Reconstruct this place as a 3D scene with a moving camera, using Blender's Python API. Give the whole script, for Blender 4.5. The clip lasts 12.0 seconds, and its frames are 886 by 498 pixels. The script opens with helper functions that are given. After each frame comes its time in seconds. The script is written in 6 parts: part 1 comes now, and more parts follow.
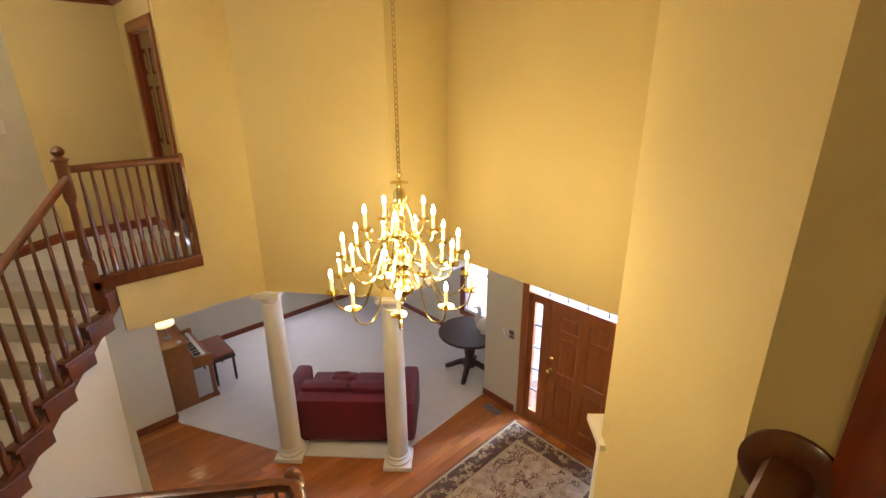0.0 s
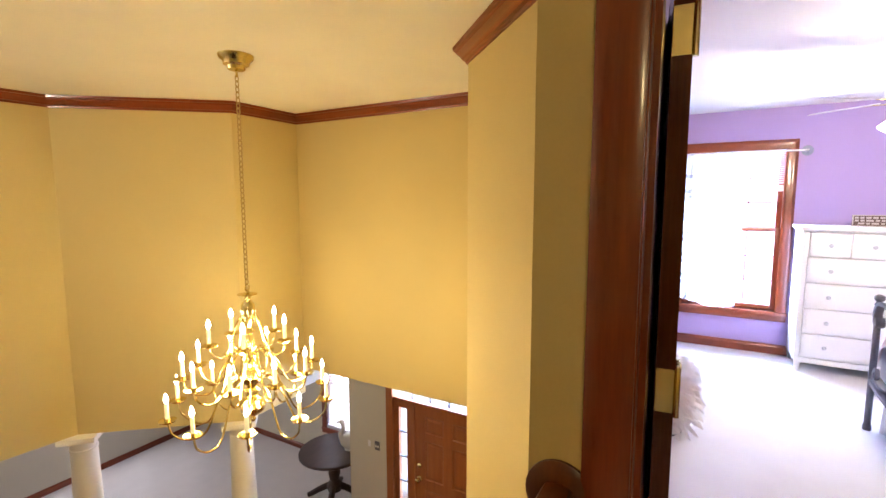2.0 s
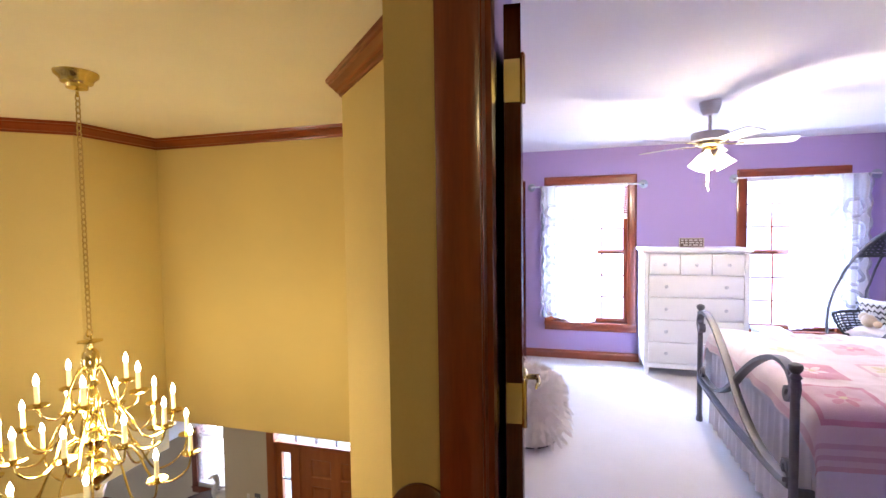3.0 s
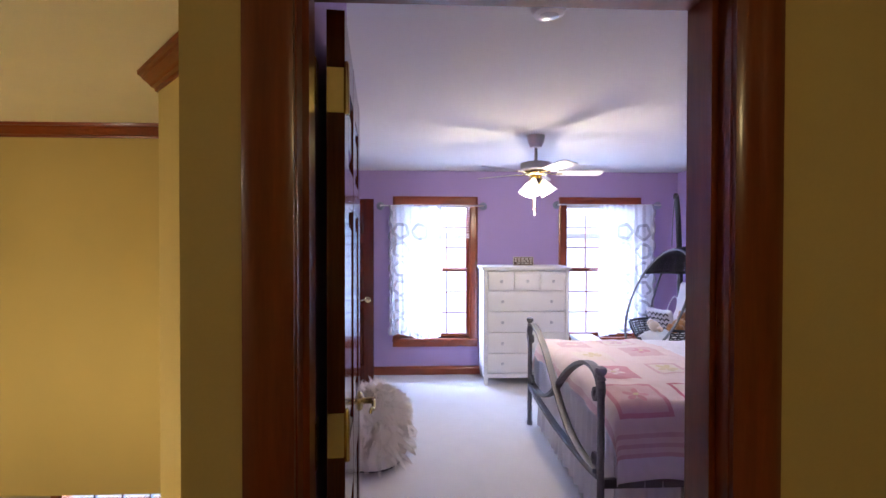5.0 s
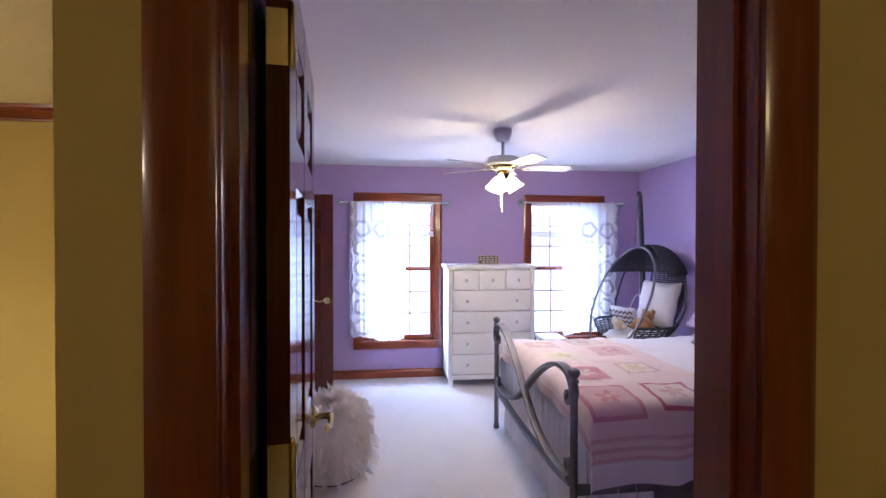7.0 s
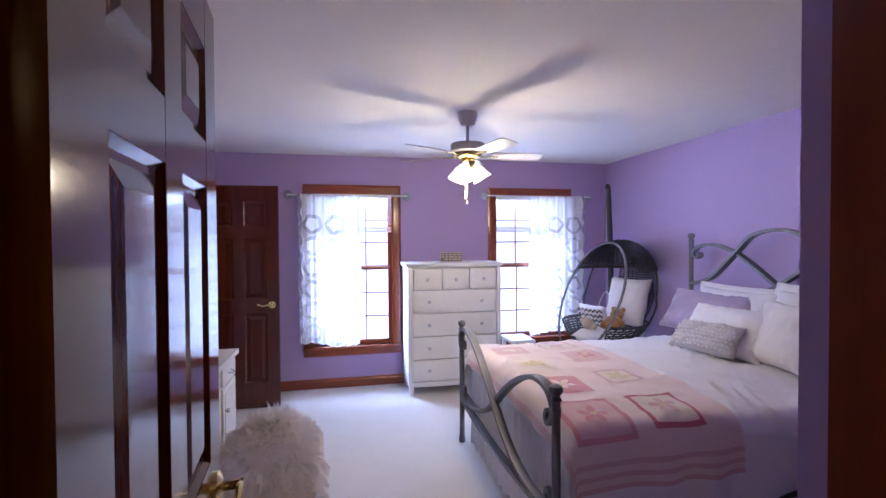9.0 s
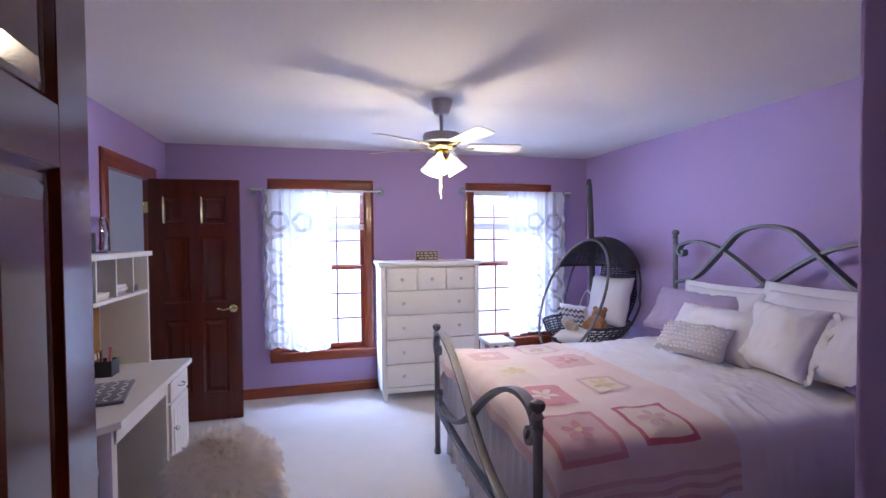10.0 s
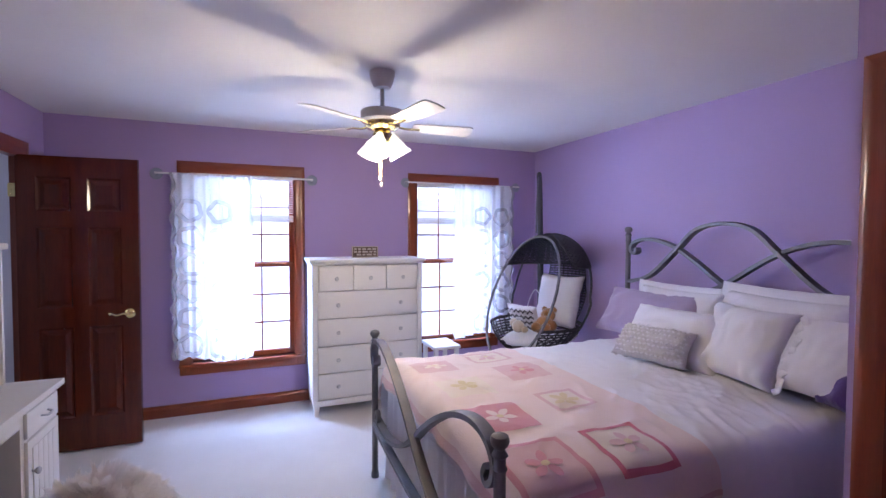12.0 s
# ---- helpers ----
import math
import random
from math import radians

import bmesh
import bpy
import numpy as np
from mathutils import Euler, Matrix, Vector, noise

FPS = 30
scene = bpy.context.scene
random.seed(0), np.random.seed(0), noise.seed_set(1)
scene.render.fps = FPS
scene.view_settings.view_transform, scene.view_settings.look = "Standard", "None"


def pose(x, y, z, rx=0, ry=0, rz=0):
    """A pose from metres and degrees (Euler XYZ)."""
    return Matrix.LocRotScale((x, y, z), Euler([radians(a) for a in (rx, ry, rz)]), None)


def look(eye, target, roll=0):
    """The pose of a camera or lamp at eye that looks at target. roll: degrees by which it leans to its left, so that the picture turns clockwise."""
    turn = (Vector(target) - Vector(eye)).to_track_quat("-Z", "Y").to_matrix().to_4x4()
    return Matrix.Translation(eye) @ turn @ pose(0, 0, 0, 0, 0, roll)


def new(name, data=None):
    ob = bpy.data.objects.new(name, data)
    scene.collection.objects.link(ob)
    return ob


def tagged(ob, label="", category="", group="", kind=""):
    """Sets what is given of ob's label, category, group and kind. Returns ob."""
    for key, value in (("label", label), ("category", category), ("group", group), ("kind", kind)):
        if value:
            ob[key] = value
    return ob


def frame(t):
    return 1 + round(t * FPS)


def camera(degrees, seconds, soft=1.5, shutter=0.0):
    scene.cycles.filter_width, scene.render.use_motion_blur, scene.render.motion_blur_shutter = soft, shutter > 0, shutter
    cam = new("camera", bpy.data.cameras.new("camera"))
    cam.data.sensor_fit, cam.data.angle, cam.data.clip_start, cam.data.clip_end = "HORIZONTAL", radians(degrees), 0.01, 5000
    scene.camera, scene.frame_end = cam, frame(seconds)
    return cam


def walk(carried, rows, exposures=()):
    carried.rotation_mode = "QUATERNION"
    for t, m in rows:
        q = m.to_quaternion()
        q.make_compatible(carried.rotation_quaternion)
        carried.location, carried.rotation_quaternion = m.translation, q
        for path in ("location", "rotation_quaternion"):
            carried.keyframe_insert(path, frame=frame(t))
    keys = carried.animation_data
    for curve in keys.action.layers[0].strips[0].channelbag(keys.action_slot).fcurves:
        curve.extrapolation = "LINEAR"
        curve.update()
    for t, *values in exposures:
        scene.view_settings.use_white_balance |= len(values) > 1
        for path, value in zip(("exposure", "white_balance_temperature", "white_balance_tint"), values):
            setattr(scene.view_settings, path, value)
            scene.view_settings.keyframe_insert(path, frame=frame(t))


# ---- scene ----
cam = camera(87.8, 12.0)
PATH = [
    (0, (1.74, -1.301, 1.542), (3.035, 0.069, 0.874), -0.3),
    (0.5, (1.722, -1.324, 1.558), (3.085, 0.022, 0.980), -0.1),
    (1, (1.686, -1.368, 1.556), (3.156, -0.085, 1.113), 0.0),
    (1.5, (1.663, -1.427, 1.555), (3.261, -0.267, 1.235), -0.0),
    (2, (1.645, -1.482, 1.562), (3.378, -0.508, 1.345), -0.1),
    (2.5, (1.638, -1.524, 1.566), (3.486, -0.773, 1.421), -0.6),
    (3, (1.646, -1.555, 1.565), (3.57, -1.016, 1.469), -0.8),
    (3.5, (1.656, -1.579, 1.568), (3.623, -1.228, 1.496), -0.6),
    (4.4, (1.685, -1.602, 1.567), (3.672, -1.540, 1.527), -0.2),
    (5.5, (1.727, -1.612, 1.563), (3.720, -1.775, 1.545), 0.2),
    (6, (1.750, -1.610, 1.560), (3.740, -1.807, 1.539), 0.1),
    (6.5, (1.802, -1.608, 1.552), (3.790, -1.823, 1.532), 0.0),
    (7, (1.880, -1.603, 1.544), (3.865, -1.852, 1.521), 0.1),
    (9, (2.257, -1.659, 1.541), (4.212, -2.079, 1.503), -0.3),
    (9.5, (2.370, -1.705, 1.542), (4.317, -2.159, 1.497), -0.4),
    (10, (2.474, -1.757, 1.544), (4.409, -2.260, 1.494), -0.5),
    (10.5, (2.594, -1.811, 1.545), (4.514, -2.367, 1.485), -0.5),
    (11, (2.704, -1.843, 1.543), (4.601, -2.472, 1.476), -0.3),
    (11.5, (2.793, -1.853, 1.537), (4.663, -2.559, 1.471), 0.1),
    (12, (2.844, -1.857, 1.530), (4.699, -2.604, 1.464), 0.2),
]
EXPOSURES = [(0, -0.02), (1.5, 0.03), (2.5, -0.12), (3.7, -0.72), (5.3, -1.16), (7.0, -1.16), (9.0, -1.39), (12.0, -1.47)]
walk(cam, [(t, look(eye, target, roll)) for t, eye, target, roll in PATH], EXPOSURES)

# ---- world, lights and exposure ----
world = bpy.data.worlds.new("world")
scene.world = world
world.use_nodes = True
wn = world.node_tree.nodes
sky = wn.new("ShaderNodeTexSky")
sky.sky_type = 'NISHITA'
sky.sun_disc = False
sky.sun_elevation = radians(32)
sky.sun_rotation = radians(150)
world.node_tree.links.new(sky.outputs[0], wn["Background"].inputs[0])
wn["Background"].inputs[1].default_value = 0.15


def lamp(name, kind, place, power, colour, size=0.1, target=None, size_y=None):
    d = bpy.data.lights.new(name, kind)
    d.energy, d.color = power, colour
    if kind == 'AREA':
        d.size = size
        if size_y:
            d.shape, d.size_y = 'RECTANGLE', size_y
    elif kind == 'SUN':
        d.angle = size
    else:
        d.shadow_soft_size = size
    ob = new(name, d)
    ob.matrix_world = look(place, target) if target else pose(*place)
    return ob


WARM = (1.0, 0.75, 0.37)
COOL = (0.58, 0.67, 1.0)
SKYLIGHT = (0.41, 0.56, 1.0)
lamp("sun", 'SUN', (30, 10, 30), 1.2, (1.0, 0.95, 0.88), radians(12), (0, 0, 0))
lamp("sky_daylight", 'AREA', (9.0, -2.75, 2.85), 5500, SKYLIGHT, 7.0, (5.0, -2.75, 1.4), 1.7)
# two unseen fill lamps added outside: north for the headboard wall, ground for the ceiling
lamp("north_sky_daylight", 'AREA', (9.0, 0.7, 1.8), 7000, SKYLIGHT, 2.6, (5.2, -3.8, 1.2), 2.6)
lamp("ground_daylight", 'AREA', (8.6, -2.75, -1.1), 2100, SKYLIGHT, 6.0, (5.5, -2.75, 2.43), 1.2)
lamp("living_window_daylight", 'AREA', (7.36, 3.47, -1.5), 62, (0.82, 0.80, 0.95), 0.85, (3, 3.9, -2.2), 1.4)
lamp("transom_daylight", 'AREA', (6.5, 1.2, -0.75), 14, COOL, 1.2, (5, 1.2, -2.0), 0.2)
# added fill before the windowless back wall, to brighten the living room
lamp("living_room_daylight", 'AREA', (4.9, 6.8, -1.5), 34, (0.82, 0.80, 0.95), 1.6, (4.5, 3, -2.6), 1.4)

# ---- materials ----


def material(name, colour, rough=0.6, metal=0.0, second=None, scale=6.0, detail=60.0, bump=0.1, stretch=(1, 1, 1), spread=0.5,
             coat=0.0, alpha=1.0, sheen=0.0, glow=None, power=0.0, transmission=0.0):
    m = bpy.data.materials.new(name)
    m.use_nodes = True
    nt = m.node_tree
    n, link = nt.nodes, nt.links.new
    b = n["Principled BSDF"]
    b.inputs["Roughness"].default_value = rough
    b.inputs["Metallic"].default_value = metal
    b.inputs["Coat Weight"].default_value = coat
    b.inputs["Coat Roughness"].default_value = 0.12
    b.inputs["Sheen Weight"].default_value = sheen
    b.inputs["Alpha"].default_value = alpha
    b.inputs["Transmission Weight"].default_value = transmission
    if glow:
        b.inputs["Emission Color"].default_value = (*glow, 1)
        b.inputs["Emission Strength"].default_value = power
    tc = n.new("ShaderNodeTexCoord")
    mp = n.new("ShaderNodeMapping")
    mp.inputs["Scale"].default_value = stretch
    link(tc.outputs["Object"], mp.inputs[0])
    big = n.new("ShaderNodeTexNoise")
    big.inputs["Scale"].default_value, big.inputs["Detail"].default_value = scale, 6
    fine = n.new("ShaderNodeTexNoise")
    fine.inputs["Scale"].default_value, fine.inputs["Detail"].default_value = detail, 4
    link(mp.outputs[0], big.inputs["Vector"])
    link(mp.outputs[0], fine.inputs["Vector"])
    mixf = n.new("ShaderNodeMath")
    mixf.operation = 'MULTIPLY_ADD'
    link(big.outputs["Fac"], mixf.inputs[0])
    mixf.inputs[1].default_value = 0.65
    half = n.new("ShaderNodeMath")
    half.operation = 'MULTIPLY'
    half.inputs[1].default_value = 0.35
    link(fine.outputs["Fac"], half.inputs[0])
    link(half.outputs[0], mixf.inputs[2])
    ramp = n.new("ShaderNodeValToRGB")
    if second is None:
        second = tuple(c * 0.86 for c in colour)
    ramp.color_ramp.elements[0].position = 0.5 - spread * 0.4
    ramp.color_ramp.elements[1].position = 0.5 + spread * 0.4
    ramp.color_ramp.elements[0].color = (*second, 1)
    ramp.color_ramp.elements[1].color = (*colour, 1)
    link(mixf.outputs[0], ramp.inputs[0])
    link(ramp.outputs[0], b.inputs["Base Color"])
    if bump:
        bp = n.new("ShaderNodeBump")
        bp.inputs["Strength"].default_value = bump
        bp.inputs["Distance"].default_value = 0.004
        link(fine.outputs["Fac"], bp.inputs["Height"])
        link(bp.outputs[0], b.inputs["Normal"])
    return m


def plank_wood(name, colour, second, rough=0.3):
    m = material(name, colour, rough, second=second, scale=3, detail=26, stretch=(1.2, 9, 9), spread=0.6, bump=0.05, coat=0.3)
    n, link = m.node_tree.nodes, m.node_tree.links.new
    info = n.new("ShaderNodeObjectInfo")
    hsv = n.new("ShaderNodeHueSaturation")
    span = n.new("ShaderNodeMapRange")
    span.inputs["To Min"].default_value, span.inputs["To Max"].default_value = 0.75, 1.2
    link(info.outputs["Random"], span.inputs["Value"])
    link(span.outputs[0], hsv.inputs["Value"])
    ramp = [x for x in n if x.type == 'VALTORGB'][0]
    link(ramp.outputs[0], hsv.inputs["Color"])
    link(hsv.outputs[0], n["Principled BSDF"].inputs["Base Color"])
    return m


M = {}
M["tan_wall"] = material("tan_wall_paint", (0.60, 0.476, 0.208), 0.75, second=(0.555, 0.44, 0.188), scale=1.3, detail=140, bump=0.06)
M["cream_wall"] = material("cream_wall_paint", (0.66, 0.62, 0.5), 0.75, scale=1.3, detail=140, bump=0.06, spread=0.9)
M["lavender"] = material("lavender_wall_paint", (0.42, 0.31, 0.54), 0.7, second=(0.395, 0.29, 0.515), scale=1.2, detail=150, bump=0.06)
M["ceiling"] = material("white_ceiling_paint", (0.78, 0.76, 0.75), 0.85, second=(0.74, 0.72, 0.71), scale=2, detail=120, bump=0.12)
M["hall_ceiling"] = material("warm_white_ceiling_paint", (0.76, 0.70, 0.58), 0.85, scale=2, detail=120, bump=0.12, spread=0.9)
M["trim"] = material("cherry_stained_trim", (0.235, 0.044, 0.009), 0.3, second=(0.13, 0.021, 0.0045), scale=2.5, detail=22, stretch=(9, 9, 0.7), coat=0.5, bump=0.05)
M["trim_h"] = material("cherry_stained_trim_along", (0.235, 0.044, 0.009), 0.3, second=(0.13, 0.021, 0.0045), scale=2.5, detail=22, stretch=(0.9, 0.9, 9), coat=0.15, bump=0.05)
M["door"] = material("dark_cherry_door", (0.092, 0.015, 0.005), 0.12, second=(0.046, 0.007, 0.0025), scale=2.5, detail=20, stretch=(8, 8, 0.6), coat=0.1, bump=0.012)
M["door"].node_tree.nodes["Principled BSDF"].inputs["Specular IOR Level"].default_value = 0.42
M["front_door"] = material("orange_oak_door", (0.36, 0.115, 0.03), 0.35, second=(0.25, 0.072, 0.018), scale=2.5, detail=22, stretch=(8, 8, 0.6), coat=0.3, bump=0.05)
M["rail"] = material("oak_stair_rail", (0.135, 0.036, 0.009), 0.3, second=(0.07, 0.018, 0.005), scale=3, detail=24, stretch=(5, 5, 1), coat=0.2, bump=0.05)
M["plank"] = plank_wood("oak_floor_plank", (0.48, 0.165, 0.042), (0.33, 0.105, 0.026), 0.16)
M["gap"] = material("dark_floor_joint", (0.06, 0.028, 0.012), 0.8)
M["carpet"] = material("pale_grey_carpet", (0.74, 0.71, 0.69), 1.0, second=(0.64, 0.615, 0.60), scale=5, detail=260, bump=0.9, sheen=0.3, spread=0.8)
M["beige_carpet"] = material("beige_carpet", (0.50, 0.45, 0.38), 1.0, second=(0.43, 0.385, 0.32), scale=4, detail=240, bump=0.9, sheen=0.3, spread=0.8)
M["white"] = material("white_satin_paint", (0.82, 0.81, 0.80), 0.35, second=(0.77, 0.76, 0.755), scale=4, detail=70, bump=0.03)
M["column"] = material("white_column_paint", (0.80, 0.76, 0.68), 0.5, scale=3, detail=60, bump=0.04, spread=0.9)
M["brass"] = material("polished_brass", (0.86, 0.72, 0.34), 0.2, 1.0, scale=8, detail=60, bump=0.02)
M["chain_brass"] = material("aged_brass_chain", (0.42, 0.30, 0.12), 0.35, 1.0, scale=8, detail=60, bump=0.02)
M["iron"] = material("pewter_painted_iron", (0.19, 0.185, 0.20), 0.55, 0.5, second=(0.14, 0.137, 0.148), scale=12, detail=90, bump=0.08)
M["glass"] = material("window_glass", (1, 1, 1), 0.02, transmission=1.0, bump=0)
M["clear"] = material("clear_plastic", (0.95, 0.97, 1), 0.05, transmission=1.0, bump=0)
M["day"] = material("bright_overcast_distance", (0.4, 0.43, 0.46), 1.0, scale=0.5, bump=0, glow=(0.86, 0.94, 1.0), power=2.1)

# ---- mesh tools ----


def link_mesh(name, bm, mat, parent=None, label="", smooth=None):
    me = bpy.data.meshes.new(name)
    bmesh.ops.recalc_face_normals(bm, faces=bm.faces)
    bm.to_mesh(me)
    bm.free()
    me.materials.append(mat)
    if smooth:
        me.shade_smooth()
        if smooth < 3:
            me.set_sharp_from_angle(angle=smooth)
    ob = new(name, me)
    if parent:
        ob.parent = parent
    if label:
        ob["label"] = label
    return ob


def part(name, bm, mat, parent, label="", smooth=0.7):
    return link_mesh(name, bm, mat, parent, label, smooth)


def thing(name, label, category, m=None, group="", kind=""):
    ob = new(name)
    ob.matrix_world = m or Matrix()
    return tagged(ob, label, category, group, kind)


def B(*boxes, bevel=0.0, m=None):
    """Boxes (x0, y0, z0, x1, y1, z1) in one mesh."""
    bm = bmesh.new()
    for x0, y0, z0, x1, y1, z1 in boxes:
        geo = bmesh.ops.create_cube(bm, size=1)["verts"]
        for v in geo:
            v.co = Vector(((x0 + x1) / 2 + v.co.x * (x1 - x0), (y0 + y1) / 2 + v.co.y * (y1 - y0), (z0 + z1) / 2 + v.co.z * (z1 - z0)))
    if bevel:
        bmesh.ops.bevel(bm, geom=bm.edges[:], offset=bevel, segments=2, affect='EDGES', profile=0.6)
    if m:
        bm.transform(m)
    return bm


def prism(points, z0, z1):
    bm = bmesh.new()
    lo = [bm.verts.new((x, y, z0)) for x, y in points]
    hi = [bm.verts.new((x, y, z1)) for x, y in points]
    k = len(points)
    bm.faces.new(lo[::-1])
    bm.faces.new(hi)
    for i in range(k):
        bm.faces.new((lo[i], lo[(i + 1) % k], hi[(i + 1) % k], hi[i]))
    return bm


def lathe(profile, seg=20, m=None, bm=None):
    """A turned shape: (radius, height) from the foot up, round z."""
    bm = bm or bmesh.new()
    rings = []
    for r, z in profile:
        r = max(r, 0.0004)
        ring = [bm.verts.new((r * math.cos(2 * math.pi * i / seg), r * math.sin(2 * math.pi * i / seg), z)) for i in range(seg)]
        if m:
            for v in ring:
                v.co = m @ v.co
        rings.append(ring)
    for a, b in zip(rings, rings[1:]):
        for i in range(seg):
            bm.faces.new((a[i], a[(i + 1) % seg], b[(i + 1) % seg], b[i]))
    bm.faces.new(rings[0][::-1])
    bm.faces.new(rings[-1])
    return bm


def tube(path, r, seg=8, bm=None, flat=None, up=None, closed=False):
    """A round bar, or with flat=(half width, half thickness) a strap, along a path. r may be a list."""
    bm = bm or bmesh.new()
    pts = [Vector(p) for p in path]
    rings = []
    last = Vector(up) if up else None
    k = len(pts)
    for i, p in enumerate(pts):
        a = pts[(i - 1) % k] if closed or i > 0 else pts[i]
        b = pts[(i + 1) % k] if closed or i < k - 1 else pts[i]
        d = (b - a).normalized()
        if last is None:
            last = Vector((0, 0, 1)) if abs(d.z) < 0.9 else Vector((1, 0, 0))
        base = Vector(up) if up else last
        s = d.cross(base)
        if s.length < 1e-4:
            s = d.cross(Vector((1, 0.1, 0)))
        s.normalize()
        n = s.cross(d).normalized()
        last = n
        rr = r[i] if isinstance(r, (list, tuple)) else r
        if flat:
            w, t = flat
            ring = [p + s * w * cx + n * t * cy for cx, cy in ((-1, -0.6), (-0.8, -1), (0.8, -1), (1, -0.6), (1, 0.6), (0.8, 1), (-0.8, 1), (-1, 0.6))]
        else:
            ring = [p + (s * math.cos(2 * math.pi * j / seg) + n * math.sin(2 * math.pi * j / seg)) * rr for j in range(seg)]
        rings.append([bm.verts.new(q) for q in ring])
    kk = len(rings[0])
    pairs = list(zip(rings, rings[1:])) + ([(rings[-1], rings[0])] if closed else [])
    for a, b in pairs:
        for j in range(kk):
            bm.faces.new((a[j], a[(j + 1) % kk], b[(j + 1) % kk], b[j]))
    if not closed:
        bm.faces.new(rings[0][::-1])
        bm.faces.new(rings[-1])
    return bm


def sweep(profile, path, closed=False):
    """A moulding: (outward, height) profile along a level path of (x, y); outward lies to the left of the way."""
    bm = bmesh.new()
    pts = [Vector((x, y)) for x, y in path]
    k = len(pts)
    rings = []
    for i, p in enumerate(pts):
        d0 = (p - pts[i - 1]).normalized() if i or closed else None
        d1 = (pts[(i + 1) % k] - p).normalized() if i < k - 1 or closed else None
        d0, d1 = d0 or d1, d1 or d0
        n0, n1 = Vector((-d0.y, d0.x)), Vector((-d1.y, d1.x))
        mid = (n0 + n1).normalized()
        mid = mid / max(0.3, mid.dot(n0))
        rings.append([bm.verts.new((p.x + mid.x * o, p.y + mid.y * o, h)) for o, h in profile])
    kk = len(profile)
    for a, b in list(zip(rings, rings[1:])) + ([(rings[-1], rings[0])] if closed else []):
        for j in range(kk):
            bm.faces.new((a[j], a[(j + 1) % kk], b[(j + 1) % kk], b[j]))
    if not closed:
        bm.faces.new(rings[0][::-1])
        bm.faces.new(rings[-1])
    return bm


def smooth_path(points, n=8):
    """A Catmull-Rom curve through points."""
    P = [Vector(p) for p in points]
    P = [2 * P[0] - P[1], *P, 2 * P[-1] - P[-2]]
    out = []
    for i in range(1, len(P) - 2):
        for j in range(n):
            t = j / n
            a, b, c, d = P[i - 1:i + 3]
            out.append(0.5 * (2 * b + (c - a) * t + (2 * a - 5 * b + 4 * c - d) * t * t + (3 * b - a - 3 * c + d) * t ** 3))
    return out + [P[-2]]


def structure(name, bm, mat, label, category="", smooth=None):
    return tagged(link_mesh(name, bm, mat, smooth=smooth), label, category or name.split("_")[0], kind="structure")


# ---- large structure ----
F = -2.88          # entrance floor
H = 2.43           # ceilings upstairs
BEAM, UNDER = -0.58, -0.30


def wall_strip(name, a, b, depth, z0, z1, mat, label):
    """A wall whose face runs from a to b, its thickness to the right of the way."""
    a, b = Vector(a), Vector(b)
    d = (b - a).normalized()
    n = Vector((d.y, -d.x)) * depth
    return structure(name, prism([a, b, b + n, a + n], z0, z1), mat, label, "wall")


# bedroom shell
structure("floor_bedroom", prism([(2.51, -4.82), (7.34, -4.82), (7.34, -0.30), (4.16, -0.33), (3.2, -1.27), (2.51, -1.27)], -0.06, 0.0), M["carpet"],
          "pale grey cut-pile bedroom carpet with faint footmarks", "floor")
structure("ceiling_bedroom", prism([(2.567, -4.85), (7.34, -4.85), (7.34, -0.30), (4.17, -0.33), (3.2, -1.27), (2.567, -1.27)], H, H + 0.1), M["ceiling"],
          "white painted bedroom ceiling", "ceiling")
WY = ((-1.31, -2.19), (-3.30, -4.18))
structure("wall_east", B((7.2, -4.85, -0.06, 7.34, -4.18, H), (7.2, -3.30, -0.06, 7.34, -2.19, H), (7.2, -1.31, -0.06, 7.34, -0.26, H),
          (7.2, -4.18, -0.06, 7.34, -3.30, 0.43), (7.2, -2.19, -0.06, 7.34, -1.31, 0.43), (7.2, -4.18, 2.06, 7.34, -3.30, H), (7.2, -2.19, 2.06, 7.34, -1.31, H)),
          M["lavender"], "lavender painted window wall", "wall")
structure("wall_south", B((3.79, -4.82, -0.06, 7.34, -4.70, H)), M["lavender"], "lavender painted wall behind the headboard", "wall")
structure("wall_closet", B((2.62, -4.82, -0.06, 3.79, -3.755, H), (2.62, -3.755, -0.06, 2.94, -2.47, H)), M["lavender"], "lavender closet walls that jut into the bedroom", "wall")
# north wall of the bedroom, with the closet doorway in it
structure("wall_north", B((4.17, -0.37, -0.06, 6.0, -0.315, H), (6.82, -0.37, -0.06, 7.2, -0.315, H), (6.0, -0.37, 2.06, 6.82, -0.315, H)), M["lavender"],
          "lavender wall with a doorway to the closet room", "wall")
wall_strip("wall_diagonal_inside", (3.147, -1.372), (4.19, -0.37), -0.03, -0.06, H, M["lavender"], "lavender diagonal wall beside the desk")
wall_strip("wall_entry_inside", (2.63, -1.372), (3.147, -1.372), -0.03, -0.06, H, M["lavender"], "lavender wall behind the open bedroom door")
structure("wall_door_inside", B((2.567, -4.82, -0.06, 2.63, -2.17, H), (2.567, -1.375, -0.06, 2.63, -1.26, H), (2.567, -2.17, 2.06, 2.63, -1.375, H)), M["lavender"],
          "lavender inner face of the doorway wall", "wall")

